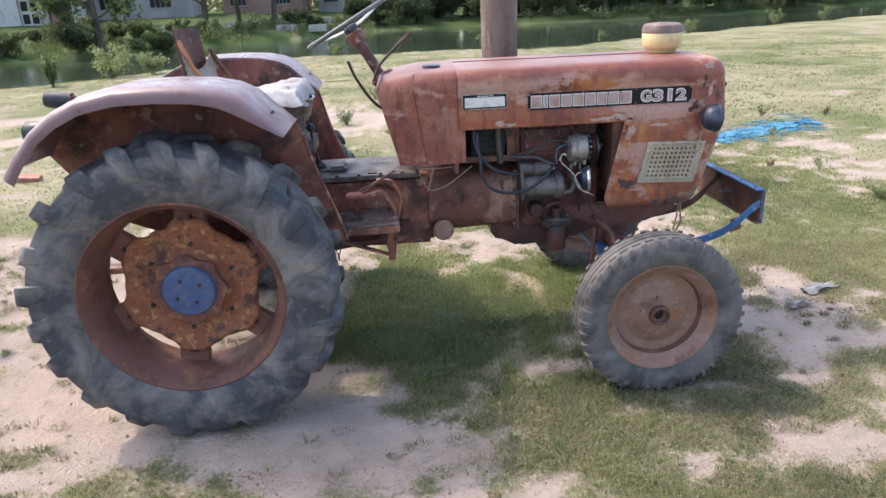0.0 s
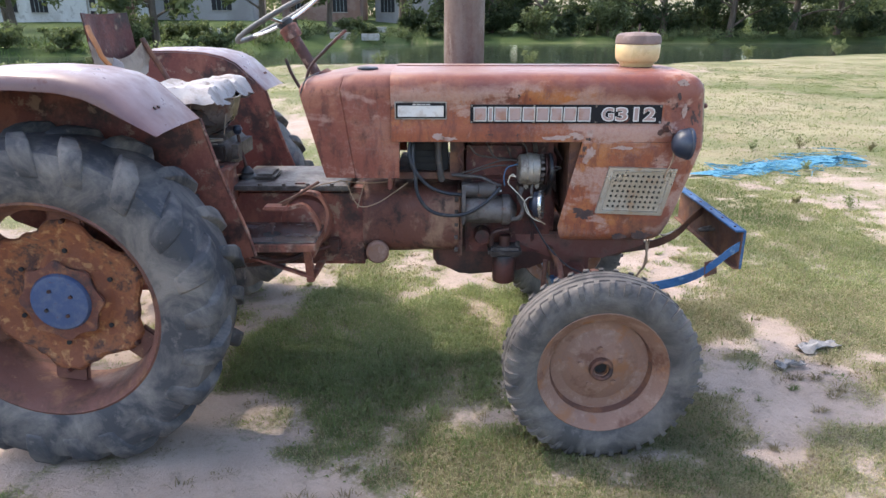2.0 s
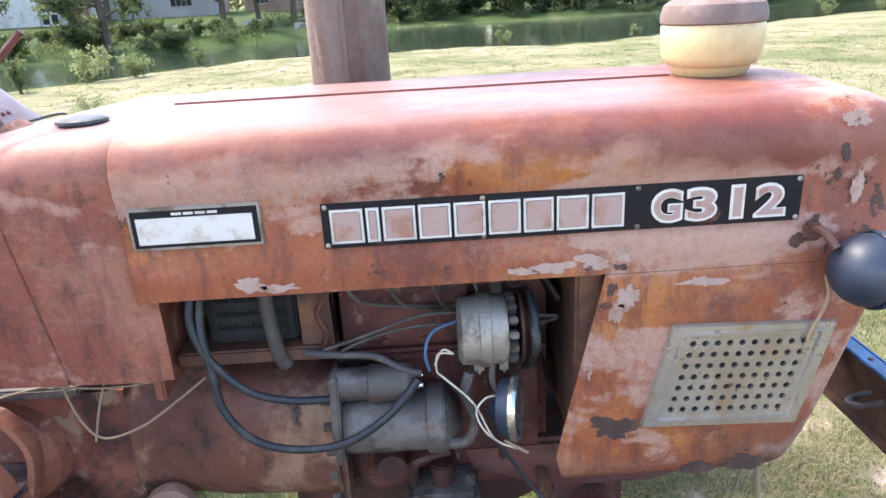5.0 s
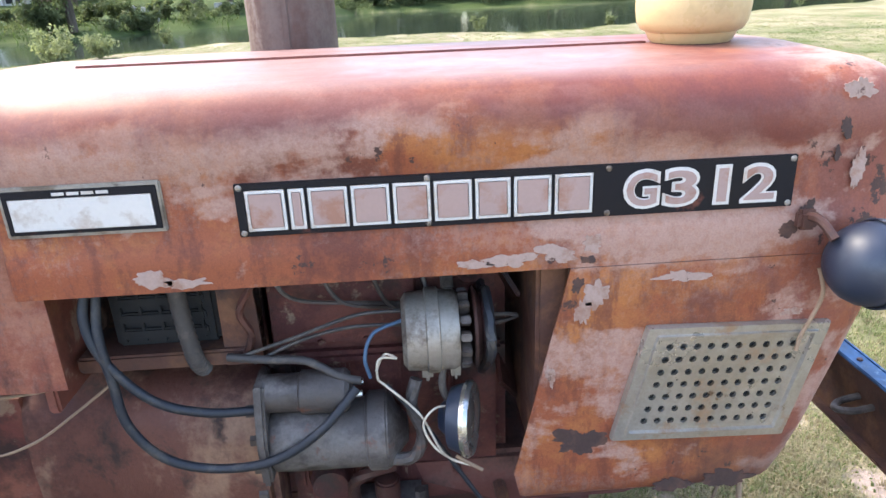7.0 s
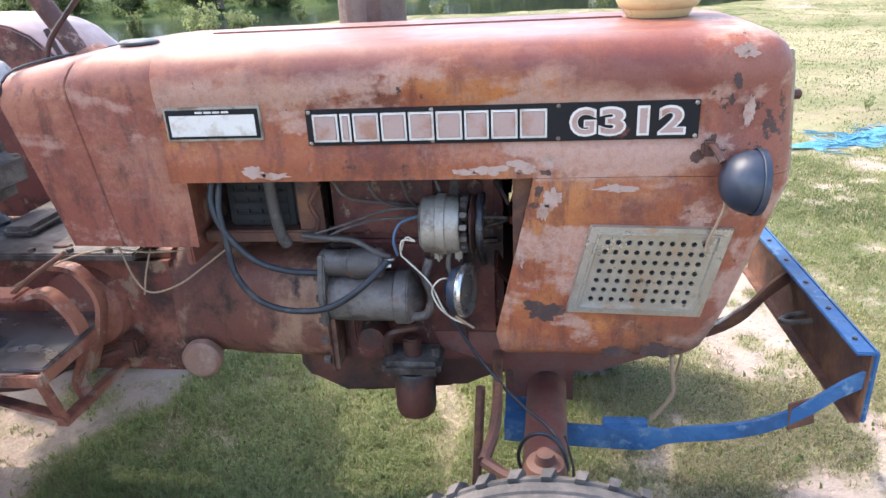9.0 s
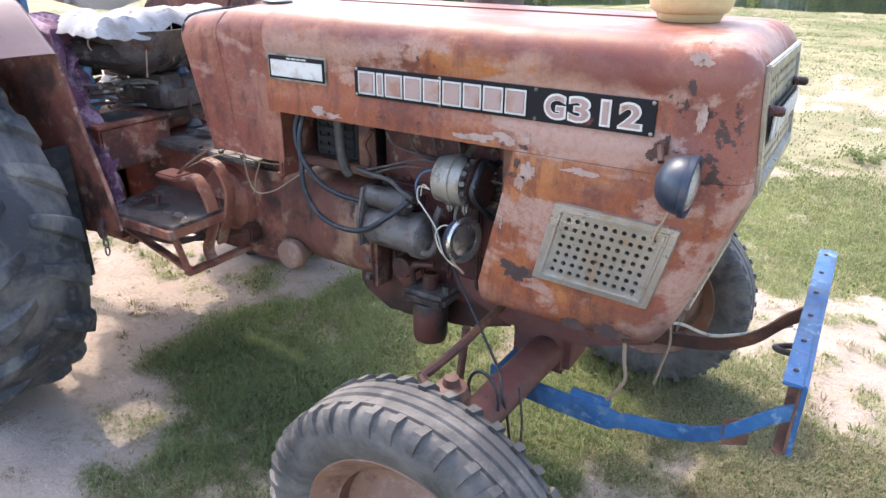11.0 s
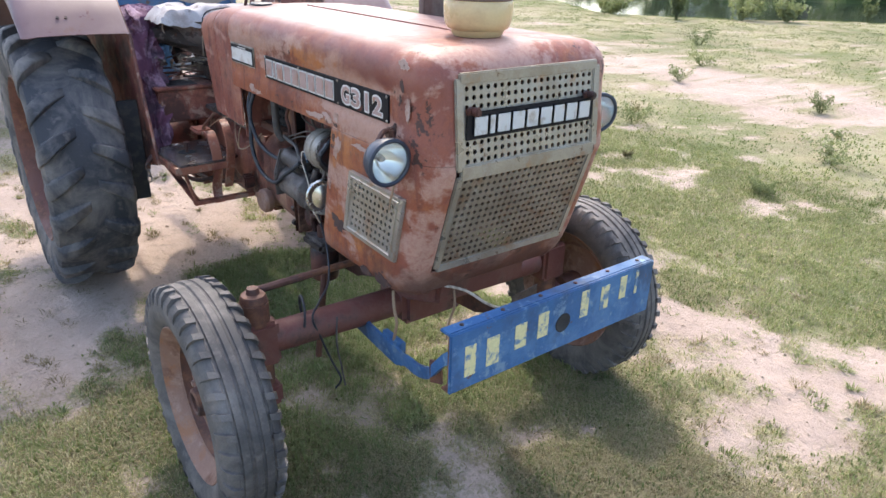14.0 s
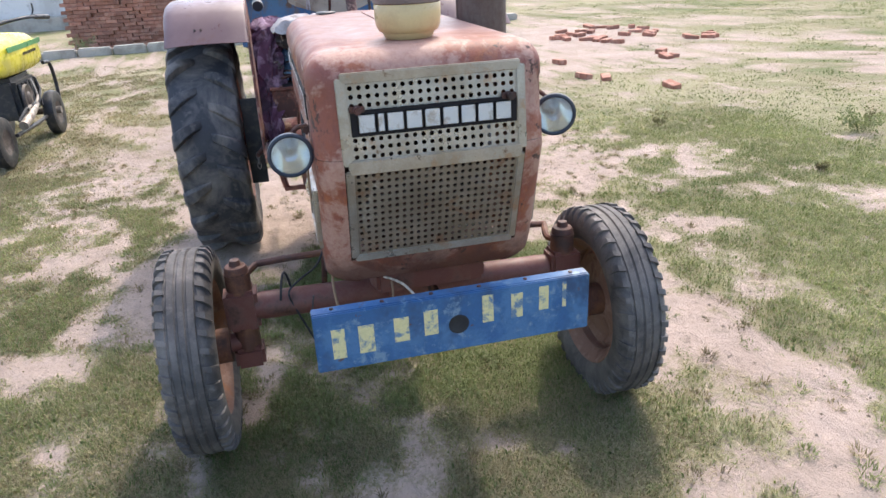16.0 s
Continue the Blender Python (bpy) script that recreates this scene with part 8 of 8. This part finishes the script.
# clods and pebbles on the sand
rc = np.random.default_rng(77)
n_ = 9000
cx_, cy_ = rc.uniform(-2.5, 5.0, n_), rc.uniform(-2.4, 3.5, n_)
ok_ = (turf(cx_, cy_) < 0.62) & (rc.random(n_) < 0.25 + 0.75 * value_noise(cx_, cy_, 1.2, 3, 4.0))
cx_, cy_ = cx_[ok_], cy_[ok_]
n_ = len(cx_)
sz_ = 0.0025 + 0.009 * rc.random(n_) ** 4
octa = np.array([[1, 0, 0], [0, 1, 0], [-1, 0, 0], [0, -1, 0], [0, 0, 0.8], [0, 0, -0.5]])
ang_ = rc.uniform(0, 6.28, n_)
loc = octa[None] * sz_[:, None, None] * rc.uniform(0.6, 1.4, (n_, 6, 1))
rot_x = loc[..., 0] * np.cos(ang_)[:, None] - loc[..., 1] * np.sin(ang_)[:, None]
rot_y = loc[..., 0] * np.sin(ang_)[:, None] + loc[..., 1] * np.cos(ang_)[:, None]
cv_ = np.stack([rot_x + cx_[:, None], rot_y + cy_[:, None], loc[..., 2] + ground_z(cx_, cy_)[:, None] + 0.001], -1).reshape(-1, 3)
cf_ = np.array([[0, 1, 4], [1, 2, 4], [2, 3, 4], [3, 0, 4], [1, 0, 5], [2, 1, 5], [3, 2, 5], [0, 3, 5]])
cf_ = (np.arange(n_)[:, None, None] * 6 + cf_[None]).reshape(-1, 3)
M_clod = weathered("brown_earth_clods", (0.22, 0.17, 0.125), (((0.34, 0.28, 0.22), 20.0, 0.55, 0.1, None),), rough=0.95, relief=None)
tagged(new("pebbles", arrays_mesh("pebbles", cv_, cf_, M_clod)), "small earth clods and pebbles on the sand", "pebbles", kind="stuff")


# ---- turf blades (past counting) ----
blades("grass", 110000, (-2.0, 5.4, -3.0, 4.4), 0.027, 0.0018, M_grass, 5, 11, 0.36, "short green lawn grass in worn patches", 0.8)
blades("lush_grass", 7500, (0.2, 2.15, -0.85, 1.0), 0.042, 0.0022, M_lush, 6, 15, 0.52, "taller dark green grass growing under the tractor", 1.3, 0.016)
blades("dry_grass", 52000, (-2.6, 5.4, -3.0, 4.2), 0.024, 0.0016, M_drygrass, 4, 12, 0.26, "dry straw-coloured stubble", 1.0)
blades("field_grass", 110000, (-16, 16, -7, 22), 0.022, 0.005, M_field, 4, 13, 0.36, "rough green field grass", 0.9, 0.05)
blades("dead_grass", 60000, (-2.4, 4.2, -3.2, 1.8), 0.020, 0.0017, M_deadgrass, 4, 14, 0.20, "withered brown grass tufts on the sand", 1.3, shy=True)
blades("straw_grass", 38000, (1.7, 4.4, -1.7, 0.9), 0.022, 0.0017, M_drygrass, 4, 16, 0.22, "pale dry grass matted between the green", 0.9)
blades("shade_straw", 9000, (0.3, 3.2, -1.5, 0.9), 0.026, 0.0018, M_drygrass, 5, 18, 0.30, "dry stalks standing in the shaded grass", 0.9)
blades("dry_field_grass", 80000, (-9.0, 1.6, -7.0, -0.4), 0.020, 0.0034, M_deadgrass, 4, 17, 0.06, "thin brown grass over the worn sand", 1.0, 0.05)


def tufts(name, n, region, material, seed, label):
    """Small flattened tufts of grass standing apart on the bare sand."""
    r = np.random.default_rng(seed)
    x0, x1, y0, y1 = region
    cx, cy = r.uniform(x0, x1, n), r.uniform(y0, y1, n)
    ok = (turf(cx, cy) < 0.6) & (r.random(n) < 0.15 + 0.85 * value_noise(cx, cy, 0.9, 3, 12.0) ** 1.5)
    for wy in (-0.745, 0.745):
        ok &= ~((np.abs(cx) < 0.25) & (np.abs(cy - wy) < 0.22))
    cx, cy = cx[ok], cy[ok]
    many = r.integers(14, 60, len(cx))
    rad = np.repeat(r.uniform(0.012, 0.055, len(cx)), many)
    tall = np.repeat(r.uniform(0.010, 0.030, len(cx)), many)
    bx, by = np.repeat(cx, many), np.repeat(cy, many)
    m = len(bx)
    a, d = r.uniform(0, 2 * np.pi, m), np.sqrt(r.random(m))
    bx, by = bx + rad * d * np.cos(a), by + 0.7 * rad * d * np.sin(a)
    bz = ground_z(bx, by) - 0.003
    base = np.stack([bx, by, bz], -1)
    way = a + r.normal(0, 0.8, m)
    h = tall * r.uniform(0.5, 1.3, m)
    out = np.stack([np.cos(way), np.sin(way), 0 * way], -1)
    side = np.stack([-np.sin(way), np.cos(way), 0 * way], -1) * 0.0016
    mid = base + out * (0.5 * h)[:, None] + np.array([0, 0, 0.7]) * h[:, None]
    tip = base + out * (1.4 * h)[:, None] + np.array([0, 0, 0.75]) * h[:, None]
    v = np.stack([base - side, base + side, mid + 0.8 * side, mid - 0.8 * side, tip], 1).reshape(-1, 3)
    k = np.arange(m)[:, None] * 5
    f = np.concatenate([k + np.array([[0, 1, 2]]), k + np.array([[0, 2, 3]]), k + np.array([[3, 2, 4]])])
    tagged(new(name, arrays_mesh(name, v, f, material)), label, "grass", kind="stuff")


tufts("sand_tufts", 2200, (-2.6, 4.6, -3.0, 2.4), M_deadgrass, 21, "small withered tufts scattered on the sand")
tufts("green_tufts", 900, (-2.6, 4.6, -3.0, 2.4), M_grass, 22, "small green tufts scattered on the sand")
